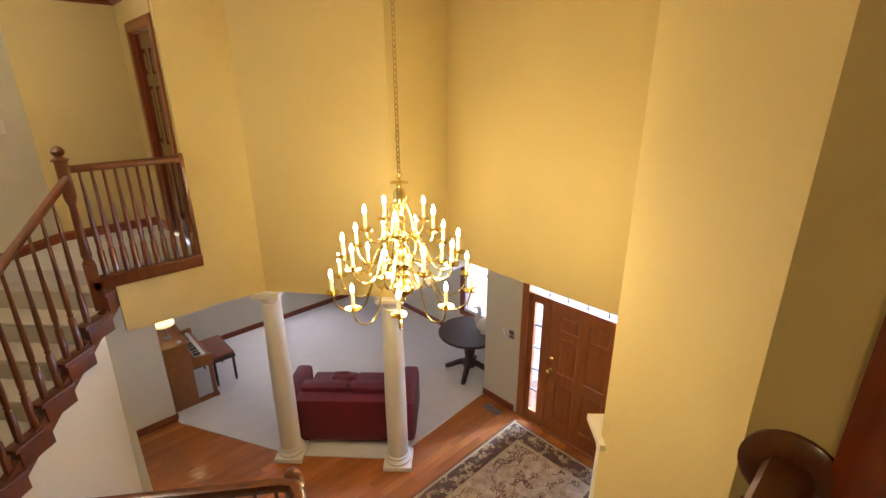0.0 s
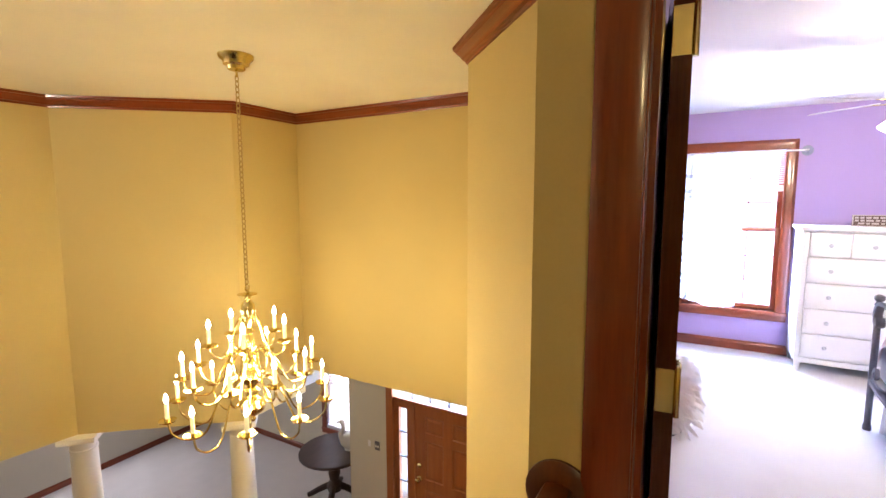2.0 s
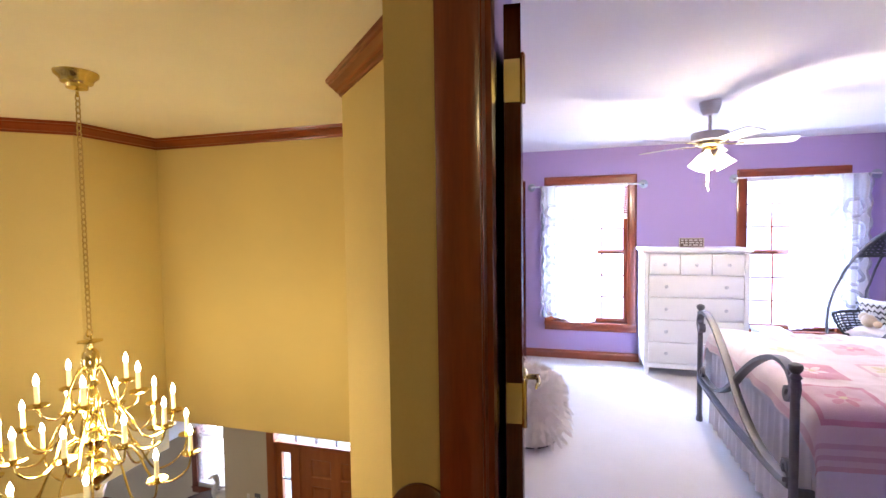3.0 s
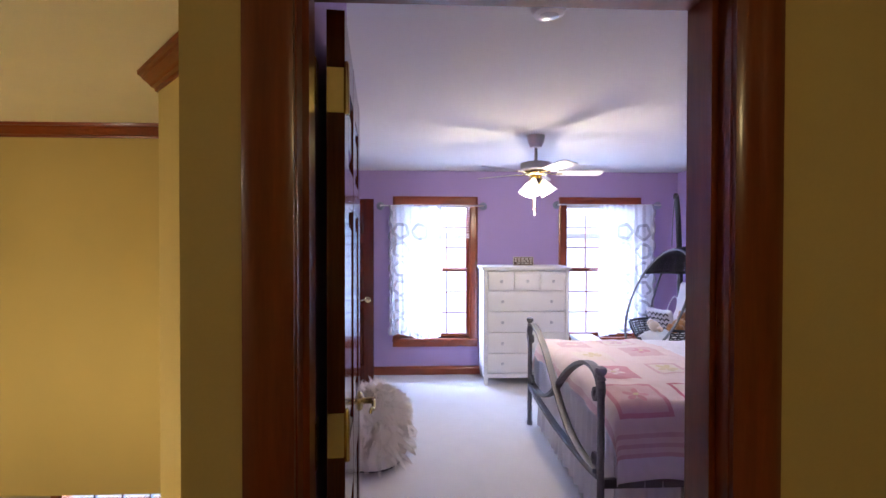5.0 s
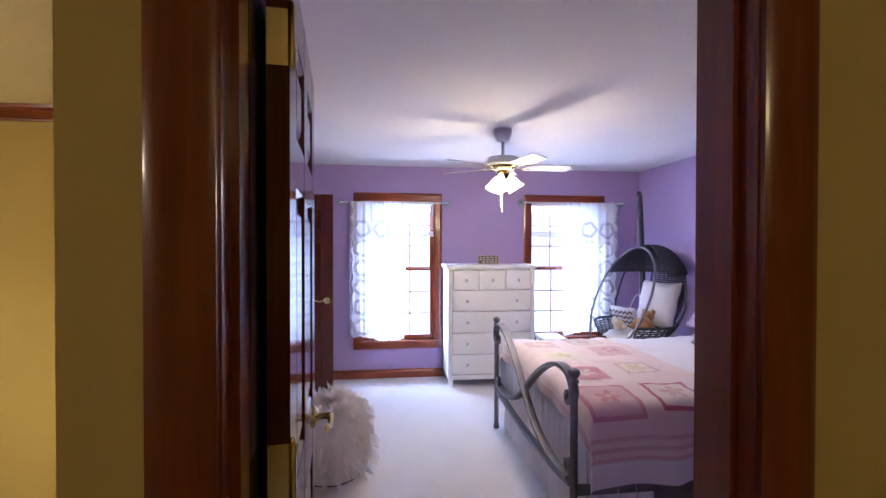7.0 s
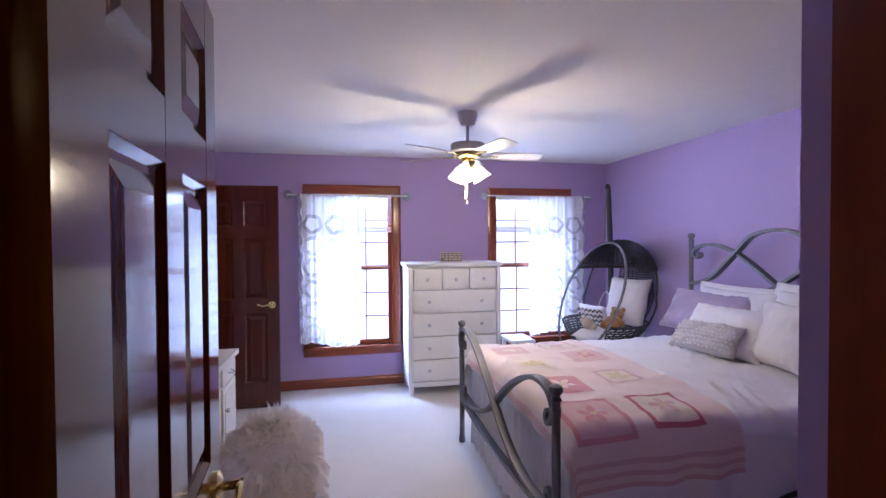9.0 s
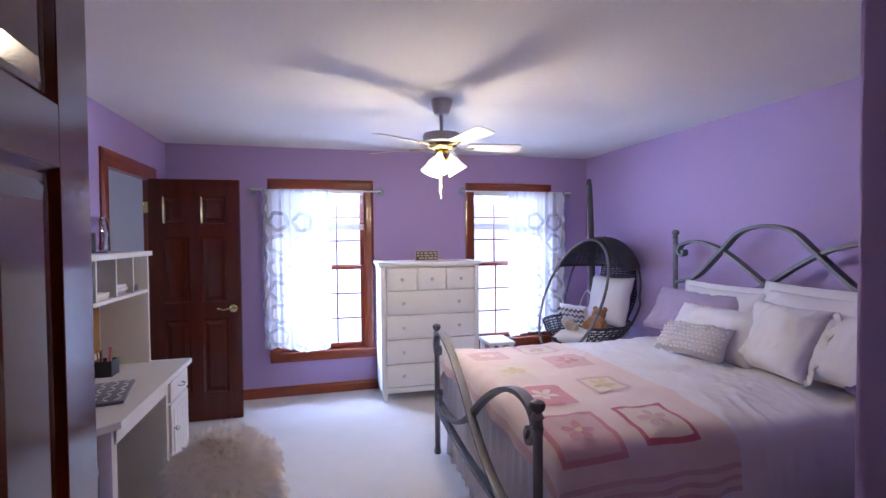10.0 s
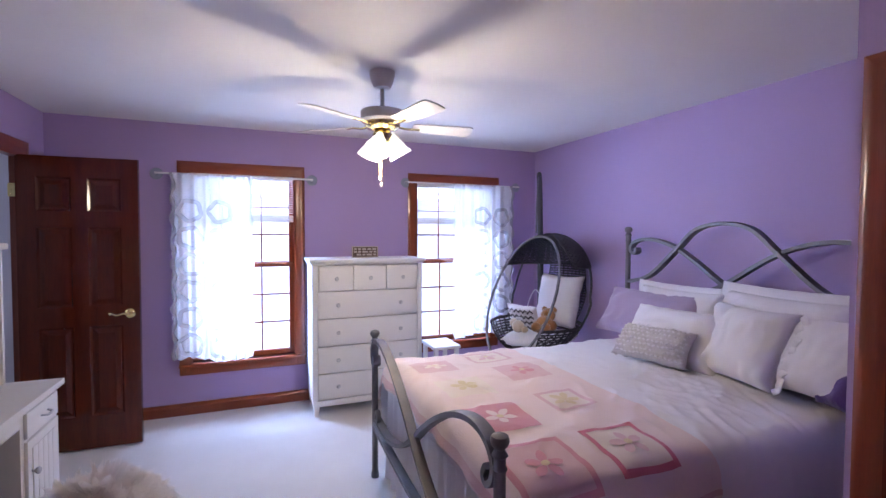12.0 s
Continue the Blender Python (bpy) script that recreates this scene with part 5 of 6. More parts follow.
def bed_end(y, base, span, top, front):
    """Posts, a centre arch and two crossing scrolled straps."""
    f = lambda u: BX0 + (BX1 - BX0) * u
    z = lambda v: base + span * v
    if front:
        e = part("footboard", strap_mesh([(f(0.012), 0.0, 0.345), (f(0.15), 0.004, 0.325), (f(0.5), 0.006, 0.305), (f(0.85), 0.004, 0.325), (f(0.988), 0.0, 0.345)], y, 0.022), M["iron"], bed)
    else:
        e = part("headboard", B((BX0 + 0.01, y - 0.012, 0.30, BX1 - 0.01, y + 0.012, 0.335), bevel=0.003), M["iron"], bed)
        strap("arch_strap", [(f(0.02), 0.006, z(-0.02)), (f(0.15), 0.008, z(0.14)), (f(0.29), 0.01, z(0.60)), (f(0.385), 0.01, z(0.92)), (f(0.5), 0.01, z(1.01)), (f(0.615), 0.01, z(0.92)), (f(0.71), 0.01, z(0.60)), (f(0.85), 0.008, z(0.14)), (f(0.98), 0.006, z(-0.02))], y, e, 0.028)
    for x in (BX0, BX1):
        post(e, x, y, top)
    for s in (0, 1):
        g = (lambda u: f(u)) if s == 0 else (lambda u: f(1 - u))
        if front:
            way = [(0.052, 0.79), (0.062, 0.755), (0.048, 0.735), (0.026, 0.765), (0.024, 0.825), (0.06, 0.88), (0.13, 0.893), (0.22, 0.858), (0.32, 0.785), (0.43, 0.675), (0.53, 0.555), (0.63, 0.455), (0.74, 0.388), (0.86, 0.36), (0.985, 0.372)]
            strap("scroll_strap", [(g(u), -0.012 + 0.024 * s, v) for u, v in way], y, e, 0.023)
            strap("low_curl", [(g(0.014), 0.0, 0.36), (g(0.03), 0.0, 0.42), (g(0.05), 0.0, 0.44), (g(0.06), 0.0, 0.41), (g(0.05), 0.0, 0.385)], y, e, 0.012)
            continue
        dy = -0.011
        strap("scroll_strap", [(g(0.05), dy, z(0.60)), (g(0.055), dy, z(0.535)), (g(0.035), dy, z(0.50)), (g(0.018), dy, z(0.58)), (g(0.035), dy, z(0.69)), (g(0.09), dy, z(0.755)), (g(0.16), dy, z(0.75)), (g(0.22), dy, z(0.70)), (g(0.29), dy, z(0.60)), (g(0.38), dy, z(0.40)), (g(0.5 - 0.015), dy, z(0.13)), (g(0.58), dy, z(-0.06)), (g(0.68), dy, z(-0.25))], y, e, 0.026)
        part("rivet", lathe([(0.016, 0), (0.016, 0.006), (0.008, 0.012)], 10, Matrix.Translation((g(0.29), y + 0.024, z(0.60))) @ Matrix.Rotation(radians(-90), 4, 'X')), M["iron"], e)


bed_end(BH, 1.175, 0.42, 1.59, False)
bed_end(BF, 0.42, 0.44, 0.93, True)
for x in (BX0 + 0.03, BX1 - 0.03):
    part("side_rail", B((x - 0.012, BH + 0.02, 0.28, x + 0.012, BF - 0.02, 0.33), bevel=0.003), M["iron"], bed)
bs = tagged(link_mesh("box_spring", B((BX0 + 0.05, BH + 0.04, 0.30, BX1 - 0.05, BF - 0.10, 0.45), bevel=0.02), M["chevron_dark"], smooth=0.7), "dark cloth box spring on the bed frame", "box spring")
mt = tagged(link_mesh("mattress", B((BX0 + 0.04, BH + 0.03, 0.452, BX1 - 0.04, BF - 0.09, 0.66), bevel=0.05), M["linen"], smooth=0.7), "white mattress on the iron bed", "mattress")

# pleated skirt round the foot and both sides
bm = bmesh.new()
outline = [(BX0 + 0.035, BF - 0.45), (BX0 + 0.035, BF - 0.075), (BX1 - 0.035, BF - 0.075), (BX1 - 0.035, BH + 0.05)]
walkp, total = [], 0
for (xa, ya), (xb, yb) in zip(outline, outline[1:]):
    L = math.hypot(xb - xa, yb - ya)
    n = int(L / 0.012)
    nx_, ny_ = (yb - ya) / L, -(xb - xa) / L
    for i in range(n):
        t = i / n
        walkp.append((xa + (xb - xa) * t, ya + (yb - ya) * t, -nx_, -ny_, total + L * t))
    total += L
lev = [0.012, 0.15, 0.30, 0.44, 0.56]
cols_ = []
for x, y, nx_, ny_, s in walkp:
    col = []
    for k, z in enumerate(lev):
        a = (0.018 * (1 - k / 4) + 0.004) * (math.sin(s * 62 + 1.3 * math.sin(s * 9)) + 0.4 * math.sin(s * 131))
        col.append(bm.verts.new((x + nx_ * a, y + ny_ * a, z)))
    cols_.append(col)
for a, b in zip(cols_, cols_[1:]):
    for k in range(4):
        bm.faces.new((a[k], b[k], b[k + 1], a[k + 1]))
sk_ = tagged(link_mesh("bed_skirt", bm, M["skirt"], smooth=3), "white gathered bed skirt hanging to the carpet", "bed skirt")

# comforter and quilt follow one draped surface
HW, YT, YB, TOPZ = 0.80, BH + 0.06, BF - 0.10, 0.735
MX = (BX0 + BX1) / 2


def bend(s, flat, r=0.10):
    """Along a drape: how far out and how far down after s metres past the middle."""
    if s <= flat:
        return s, 0.0
    a = (s - flat) / r
    if a < math.pi / 2:
        return flat + r * math.sin(a), r * (1 - math.cos(a))
    return flat + r + 0.06 * (s - flat - r * math.pi / 2), r + (s - flat - r * math.pi / 2)


def drape(s, t, lift=0.0):
    """s: across, from the middle, towards the far side positive; t: from the head end towards the foot."""
    ox, dx_ = bend(abs(s), HW - 0.06)
    oy, dy_ = bend(t, YB - YT - 0.04, 0.08)
    ox = math.copysign(ox, s)
    down = math.hypot(dx_, dy_) if dx_ and dy_ else dx_ + dy_
    side = min(1, dx_ * 6)
    wr = 0.012 * noise.noise(Vector((s * 3.1, t * 3.1, 0.4))) + 0.007 * noise.noise(Vector((s * 9, t * 7, 2.2)))
    ridge = noise.noise(Vector((s * 2.2 + t * 5.5, s * 4.5 - t * 1.8, 5.0)))
    wr += 0.006 * max(0, 1 - abs(ridge) * 4.5)
    near_head = math.exp(-((t - 0.55) / 0.45) ** 2)
    for k, amp in ((0.0, 0.009), (3.7, 0.007), (8.1, 0.005)):
        sway = 0.35 * math.sin(s * 2.3 + k)
        patchy = max(0.0, 0.35 + 1.3 * noise.noise(Vector((s * 2.1 - k, t * 2.7 + k, 9.0))))
        line = noise.noise(Vector((s * 2.6 + k + t * 3, (t + sway) * (8 + k) + s * 2, 4.0 + k)))
        wr += amp * max(0, 1 - abs(line) * 5) * (0.25 + near_head) * patchy
    fold = 0.022 * math.sin(t * 17 + 2 * math.sin(t * 5)) * min(1, dx_ * 3)
    foldf = 0.016 * math.sin(s * 21) * min(1, dy_ * 4)
    nx_ = math.copysign(side, s)
    return Vector((MX + ox + nx_ * (fold + lift + abs(wr) * 0.6), YT + oy + (foldf + lift) * min(1, dy_ * 6), TOPZ - down + (wr + lift) * (1 - 0.7 * side) + 0.045 * math.cos(s * 1.7) - 0.02))


def drape_mesh(s0, s1, t0, t1, lift, ds=0.012):
    bm = bmesh.new()
    ns, nt = max(2, int((s1 - s0) / ds)), max(2, int((t1 - t0) / ds))
    g = []
    for j in range(nt + 1):
        row = []
        for i in range(ns + 1):
            s, t = s0 + (s1 - s0) * i / ns, t0 + (t1 - t0) * j / nt
            row.append(bm.verts.new(drape(s, t, lift)))
        g.append(row)
    for j in range(nt):
        for i in range(ns):
            bm.faces.new((g[j][i], g[j][i + 1], g[j + 1][i + 1], g[j + 1][i]))
    return bm


LT = YB - YT
cf = tagged(link_mesh("comforter", drape_mesh(-1.14, 1.22, 0.02, LT + 0.13, 0.0), M["linen"], smooth=3), "rumpled white comforter spread over the bed", "comforter")
part("hem", drape_mesh(-1.14, -1.115, 0.03, LT + 0.12, 0.006), M["skirt"], cf, smooth=3)
part("hem", drape_mesh(1.195, 1.22, 0.03, LT + 0.12, 0.006), M["skirt"], cf, smooth=3)
QD = LT - 0.80
ql = thing("quilt", "cream and pink patchwork quilt folded over the bed foot", "quilt")
part("quilt_body", drape_mesh(-1.03, 1.02, QD, LT + 0.16, 0.012), M["quilt"], ql, smooth=3)
for edge in (-1.03, -0.985, -0.94):
    part("quilt_edge", drape_mesh(edge, edge + 0.02, QD, LT + 0.14, 0.0145), M["pale_pink"], ql, "pale pink border band", smooth=3)
part("quilt_edge", drape_mesh(-0.92, 1.02, LT + 0.11, LT + 0.15, 0.0145), M["pale_pink"], ql, smooth=3)


def patch(s, t, size, fill, rim, motif, seed):
    p = part("patch", drape_mesh(s - size / 2, s + size / 2, t - size / 2, t + size / 2, 0.0145), M[fill], ql, smooth=3)
    if rim:
        h, w = size / 2, 0.022
        for a in ((s - h, s + h, t - h, t - h + w), (s - h, s + h, t + h - w, t + h), (s - h, s - h + w, t - h + w, t + h - w), (s + h - w, s + h, t - h + w, t + h - w)):
            part("patch_border", drape_mesh(*a, 0.017), M[rim], p, smooth=3)
    rq = random.Random(seed)
    for k in range(6):
        a = 2 * math.pi * k / 5 + seed
        cs, ct = (s + 0.042 * math.cos(a), t + 0.042 * math.sin(a)) if k < 5 else (s, t)
        bm = bmesh.new()
        ring = []
        for q in range(12):
            w = 2 * math.pi * q / 12
            along, across = 0.03 * math.cos(w) * rq.uniform(0.9, 1.1), 0.019 * math.sin(w)
            if k == 5:
                along, across = 0.016 * math.cos(w), 0.016 * math.sin(w)
            ring.append(drape(cs + along * math.cos(a) - across * math.sin(a), ct + along * math.sin(a) + across * math.cos(a), 0.019 if k < 5 else 0.021))
        bm.faces.new([bm.verts.new(v) for v in ring])
        part("applique", bm, M[motif if k < 5 else "yellow"], p, smooth=3)


quads = [(-0.70, 1.365, 0.26, "cream", "rose", "pale_pink"), (-0.71, 1.735, 0.29, "pale_pink", "pink", "pink"), (-0.265, 1.325, 0.21, "cream", "pale_pink", "yellow"), (-0.333, 1.70, 0.25, "pink", None, "quilt"), (0.18, 1.28, 0.25, "pale_pink", None, "pink"),
         (0.04, 1.69, 0.25, "cream", None, "yellow"), (0.54, 1.32, 0.25, "cream", "pale_pink", "pale_pink"), (0.44, 1.70, 0.24, "pale_pink", None, "cream")]
for k, (s, t, size, fill, rim, motif) in enumerate(quads):
    patch(s, t, size, fill, rim, motif, k)

# pillows
def pillow(x, y, z, w, h, thick, tilt, turn, mat, label, seed, lean=0):
    p = tagged(link_mesh("pillow", cushion_mesh(w, h, thick, 0.5, 30, 24, seed), M[mat], smooth=3), label, "pillow", group="pillows on the bed")
    p.matrix_world = pose(x, y, z, 180 - tilt, lean, turn)
    return p


def flange(p, w, h, wide, seed, waves=0.006):
    """A flat hem sewn round a pillow, a little wavy."""
    bm = bmesh.new()
    ins, out = [], []
    loop = [(-1, -1, 1, 0), (1, -1, 0, 1), (1, 1, -1, 0), (-1, 1, 0, -1)]
    for u, v, du, dv in loop:
        for i in range(16):
            k = i / 8
            a, b = u + du * k, v + dv * k
            d = Vector((a * w / 2 * (1 - 0.07 * (1 - b * b) * abs(a)), b * h / 2 * (1 - 0.07 * (1 - a * a) * abs(b)), 0))
            o = Vector((a, b, 0)) * wide + Vector((0, 0, waves * math.sin(i * 2.4 + seed)))
            base = 0.02 * noise.noise(Vector((a * 1.3, b * 1.3, seed * 5.1)))
            ins.append([bm.verts.new(d * 0.97 + Vector((0, 0, base + q))) for q in (0.004, -0.004)])
            out.append([bm.verts.new(d + o + Vector((0, 0, base + q))) for q in (0.002, -0.002)])
    n = len(ins)
    for i in range(n):
        j = (i + 1) % n
        bm.faces.new((ins[i][0], ins[j][0], out[j][0], out[i][0]))
        bm.faces.new((ins[i][1], out[i][1], out[j][1], ins[j][1]))
        bm.faces.new((out[i][0], out[j][0], out[j][1], out[i][1]))
    part("flange", bm, M["linen"], p, smooth=3)


p = pillow(5.10, -4.44, 0.985, 0.64, 0.38, 0.17, 76, 2, "linen", "white pillow standing against the iron headboard", 1)
flange(p, 0.64, 0.38, 0.035, 1)
p = pillow(4.43, -4.42, 1.01, 0.70, 0.40, 0.20, 72, -3, "linen", "large white pillow standing against the headboard", 2)
flange(p, 0.70, 0.40, 0.05, 2)
pillow(5.24, -4.35, 0.975, 0.78, 0.36, 0.15, 60, 5, "lilac", "lilac pillow leaning on a white pillow", 3)
pillow(4.90, -4.20, 0.905, 0.62, 0.37, 0.21, 58, 6, "linen", "plump white pillow leaning back", 4)
pillow(4.17, -4.29, 0.955, 0.46, 0.40, 0.18, 62, -4, "linen", "white pillow at the edge of the bed", 7)
p = pillow(4.49, -4.24, 0.955, 0.46, 0.42, 0.19, 62, -6, "linen", "white pillow with a scalloped edge", 5)
sc = bmesh.new()
path = [Vector((-0.238, -0.20 + 0.40 * i / 40, -0.01)) + Vector((-0.022 * abs(math.sin(i * 0.39)), 0, 0.008 * math.sin(i * 1.1))) for i in range(41)]
tube(path, 0.01, 6, sc, flat=(0.016, 0.004), up=(0, 0, 1))
part("scalloped_edge", sc, M["linen"], p)
cu = pillow(4.88, -4.01, 0.885, 0.44, 0.23, 0.13, 48, 18, "grey_knit", "small grey cushion with white woven tufts", 6)
bm = bmesh.new()
for i in range(15):
    for j in range(8):
        u, v = -0.88 + 1.76 * (i + 0.5 * (j % 2)) / 15, -0.84 + 1.68 * j / 7
        soft = noise.noise(Vector((u * 1.6 + 6 * 3.7, v * 1.6, -2.3)))
        zz = -0.065 * ((1 - u ** 4) * (1 - v ** 4)) ** 0.5 * (1 + 0.38 * soft) - 0.012 * soft + 0.02 * noise.noise(Vector((u * 1.3, v * 1.3, 30.6))) * 1.0
        bmesh.ops.create_icosphere(bm, subdivisions=1, radius=0.0095, matrix=Matrix.Translation((u * 0.22, v * 0.115, zz)) @ Matrix.Rotation(0.6 if (i + j) % 2 else -0.6, 4, 'Z') @ Matrix.Diagonal((1.25, 0.7, 0.7, 1)))
tagged(part("woven_texture", bm, M["linen"], cu, "raised white woven tufts", smooth=3), kind="stuff")

pc3 = tagged(link_mesh("purple_cushion", cushion_mesh(0.20, 0.20, 0.10, 0.5, 14, 14, 9), M["purple"], smooth=3), "small deep purple cushion at the bed edge", "cushion")
pc3.matrix_world = pose(4.03, -4.22, 0.86, 118, 0, -20)

# egg chair
eg = thing("egg_chair", "dark wicker hanging egg chair on a curved stand", "chair")
EC, FRONT = Vector((6.33, -4.21, 1.0)), Vector((-0.34, 0.94, 0.0))
SIDE = Vector((0.94, 0.34, 0.0))


def egg(a, b):
    """a: round the vertical from the back, b: height angle."""
    r = math.cos(b) * (0.45 if b < 0 else 0.43)
    h = 0.53 * math.sin(b)
    return EC + (FRONT * -math.cos(a) + SIDE * math.sin(a)) * r + Vector((0, 0, h)) - FRONT * 0.30 * h


def weave(parent, name, b0, b1, amax, rows_, colsn):
    """Woven bands: upright canes with horizontal strands passing in front of and behind them."""
    bm = bmesh.new()
    for j in range(rows_):
        b = b0 + (b1 - b0) * j / (rows_ - 1)
        lim = amax(b)
        path = []
        for i in range(colsn * 2 + 1):
            a = -lim + 2 * lim * i / (colsn * 2)
            p = egg(a, b)
            o = (p - EC).normalized() * (0.005 if (i // 1 + j) % 2 else -0.005)
            path.append(p + o)
        tube(path, 0.0075, 4, bm)
    for i in range(colsn + 1):
        path = [egg((-1 + 2 * i / colsn) * amax(b0 + (b1 - b0) * k / 10), b0 + (b1 - b0) * k / 10) for k in range(11)]
        tube(path, 0.006, 4, bm)
    o = part(name, bm, M["wicker"], parent, smooth=3)
    o["kind"] = "stuff"


weave(eg, "hood", 0.50, 1.50, lambda b: 1.9 + 0.5 * (b - 0.5), 30, 26)
weave(eg, "basket", -1.30, -0.52, lambda b: 2.4, 16, 26)
weave(eg, "back_panel", -0.5, 0.48, lambda b: 0.5, 22, 9)
rim = [EC + SIDE * 0.33 * math.cos(t) + Vector((0, 0, 0.51 * math.sin(t))) + FRONT * (0.27 - 0.26 * math.sin(t)) for t in [2 * math.pi * k / 40 for k in range(40)]]
part("rim", tube(rim, 0.012, 8, closed=True), M["iron"], eg, "curved pewter rim of the opening")
for a in (-1.25, 1.25):
    part("side_bar", tube([egg(a, -0.52 + 1.04 * k / 8) for k in range(9)], 0.010, 7), M["wicker"], eg)
part("hood_bar", tube([egg(-1.9 + 3.8 * k / 20, 0.48) for k in range(21)], 0.011, 7), M["wicker"], eg)
part("seat_bar", tube([egg(-2.4 + 4.8 * k / 24, -0.50) for k in range(25)], 0.011, 7), M["wicker"], eg)
part("stand_pole", tube(smooth_path([(6.78, -4.50, 0.03), (6.80, -4.52, 0.6), (6.76, -4.49, 1.2), (6.66, -4.41, 1.75), (6.56, -4.335, 2.02), (6.50, -4.29, 2.085), (6.44, -4.245, 2.05)], 6), [0.034 - 0.0004 * k for k in range(37)], 12), M["wicker"], eg, "tapered dark stand pole")
part("hanging_chain", tube([(6.44, -4.245, 2.05), (6.40, -4.20, 1.80), (6.365, -4.175, 1.54)], 0.006, 6), M["iron"], eg)
part("stand_base", lathe([(0.34, 0.0), (0.34, 0.02), (0.30, 0.03), (0.05, 0.035)], 30, Matrix.Translation((6.74, -4.30, 0))), M["wicker"], eg)
ec = tagged(link_mesh("chair_cushion", cushion_mesh(0.46, 0.50, 0.15, 0.4, 16, 16, 11), M["linen"], smooth=3), "white tufted cushion tied into the egg chair", "cushion")
ec.matrix_world = Matrix.Translation(EC - FRONT * 0.27 + Vector((0, 0, -0.09))) @ Matrix.Rotation(math.atan2(FRONT.y, FRONT.x) + math.pi / 2, 4, 'Z') @ Matrix.Rotation(radians(72), 4, 'X')
part("tie", tube(smooth_path([(-0.25, 0.05, -0.03), (-0.30, 0.08, -0.02), (-0.33, 0.0, -0.01), (-0.34, -0.12, 0.0)], 5), 0.006, 5), M["linen"], ec)
ec2 = tagged(link_mesh("seat_cushion", cushion_mesh(0.55, 0.55, 0.14, 0.4, 14, 14, 12), M["linen"], smooth=3), "white seat cushion in the egg chair", "cushion")
ec2.matrix_world = pose(EC.x, EC.y, EC.z - 0.40, 0, 0, 37)
cp = thing("chevron_pillow", "small grey and white chevron pillow in the egg chair", "pillow", Matrix.Translation(EC + FRONT * 0.03 + SIDE * 0.17 + Vector((0, 0, -0.23))) @ Matrix.Rotation(math.atan2(FRONT.y, FRONT.x) + math.pi / 2, 4, 'Z') @ Matrix.Rotation(radians(110), 4, 'X'))
part("cushion", cushion_mesh(0.34, 0.24, 0.10, 0.42, 14, 12, 3), M["linen"], cp, smooth=3)
for k in range(4):
    pts = []
    for i in range(13):
        x = -0.15 + 0.025 * i
        y = -0.085 + k * 0.052 + (0.024 if i % 2 else 0)
        kk = max(0.0, (1 - (x / 0.17) ** 4) * (1 - (y / 0.12) ** 4)) ** 0.42
        pts.append((x, y, 0.05 * kk + 0.009))
    part("zigzag", tube(pts, 0.01, flat=(0.009, 0.002), up=(0, 0, 1)), M["chevron_dark"], cp, smooth=None)
bm = bmesh.new()
for (x, y, z), r, sz in (((0, 0, 0.09), 0.085, 1.1), ((0.0, 0.03, 0.22), 0.065, 1.0), ((-0.07, 0.0, 0.10), 0.04, 1.2), ((0.07, 0.0, 0.10), 0.04, 1.2), ((-0.045, -0.08, 0.035), 0.042, 1.0), ((0.045, -0.08, 0.035), 0.042, 1.0), ((-0.045, 0.03, 0.28), 0.024, 1.0), ((0.045, 0.03, 0.28), 0.024, 1.0), ((0, -0.04, 0.205), 0.03, 0.9)):
    bmesh.ops.create_icosphere(bm, subdivisions=3, radius=r, matrix=Matrix.Translation((x, y, z)) @ Matrix.Diagonal((1, 1, sz, 1)))
for v in bm.verts:
    v.co += v.normal * 0.006 * noise.noise(v.co * 60)
td = tagged(link_mesh("plush_toy", bm, M["teddy"], smooth=3), "tan plush toy sitting in the egg chair", "plush toy")
td.matrix_world = Matrix.Translation(EC + FRONT * 0.06 - SIDE * 0.06 + Vector((0, 0, -0.36))) @ Matrix.Rotation(math.atan2(FRONT.y, FRONT.x) + math.pi / 2 + 0.3, 4, 'Z') @ Matrix.Rotation(radians(-38), 4, 'X')
bm = bmesh.new()
for (x, y, z), r in (((0, 0, 0.05), 0.055), ((0.07, 0, 0.07), 0.04), ((-0.06, -0.03, 0.03), 0.03), ((0.02, -0.05, 0.03), 0.03)):
    bmesh.ops.create_icosphere(bm, subdivisions=3, radius=r, matrix=Matrix.Translation((x, y, z)))
t2 = tagged(link_mesh("plush_toy", bm, M["teddy_pale"], smooth=3), "small cream plush toy lying in the egg chair", "plush toy")
t2.matrix_world = Matrix.Translation(EC + FRONT * 0.22 + SIDE * 0.08 + Vector((0, 0, -0.33)))

# ceiling fan
fn = thing("ceiling_fan", "white five-blade ceiling fan with lit frosted shades", "ceiling fan", pose(5.38, -2.51, 0))
part("canopy", lathe([(0.016, 2.335), (0.045, 2.34), (0.062, 2.375), (0.07, 2.415), (0.07, 2.4295)], 24), M["fan_white"], fn)
part("down_rod", lathe([(0.012, 2.215), (0.012, 2.34)], 12), M["fan_white"], fn)
part("motor_housing", lathe([(0.02, 2.230), (0.06, 2.225), (0.115, 2.213), (0.12, 2.205), (0.12, 2.160), (0.105, 2.150), (0.05, 2.145)][::-1], 32), M["fan_white"], fn)
part("brass_ring", lathe([(0.05, 2.105), (0.085, 2.115), (0.1, 2.135), (0.1, 2.149)], 28), M["brass"], fn, "polished brass fitting")
part("light_hub", lathe([(0.0, 2.015), (0.03, 2.025), (0.05, 2.045), (0.055, 2.085), (0.04, 2.105)], 20), M["brass"], fn)
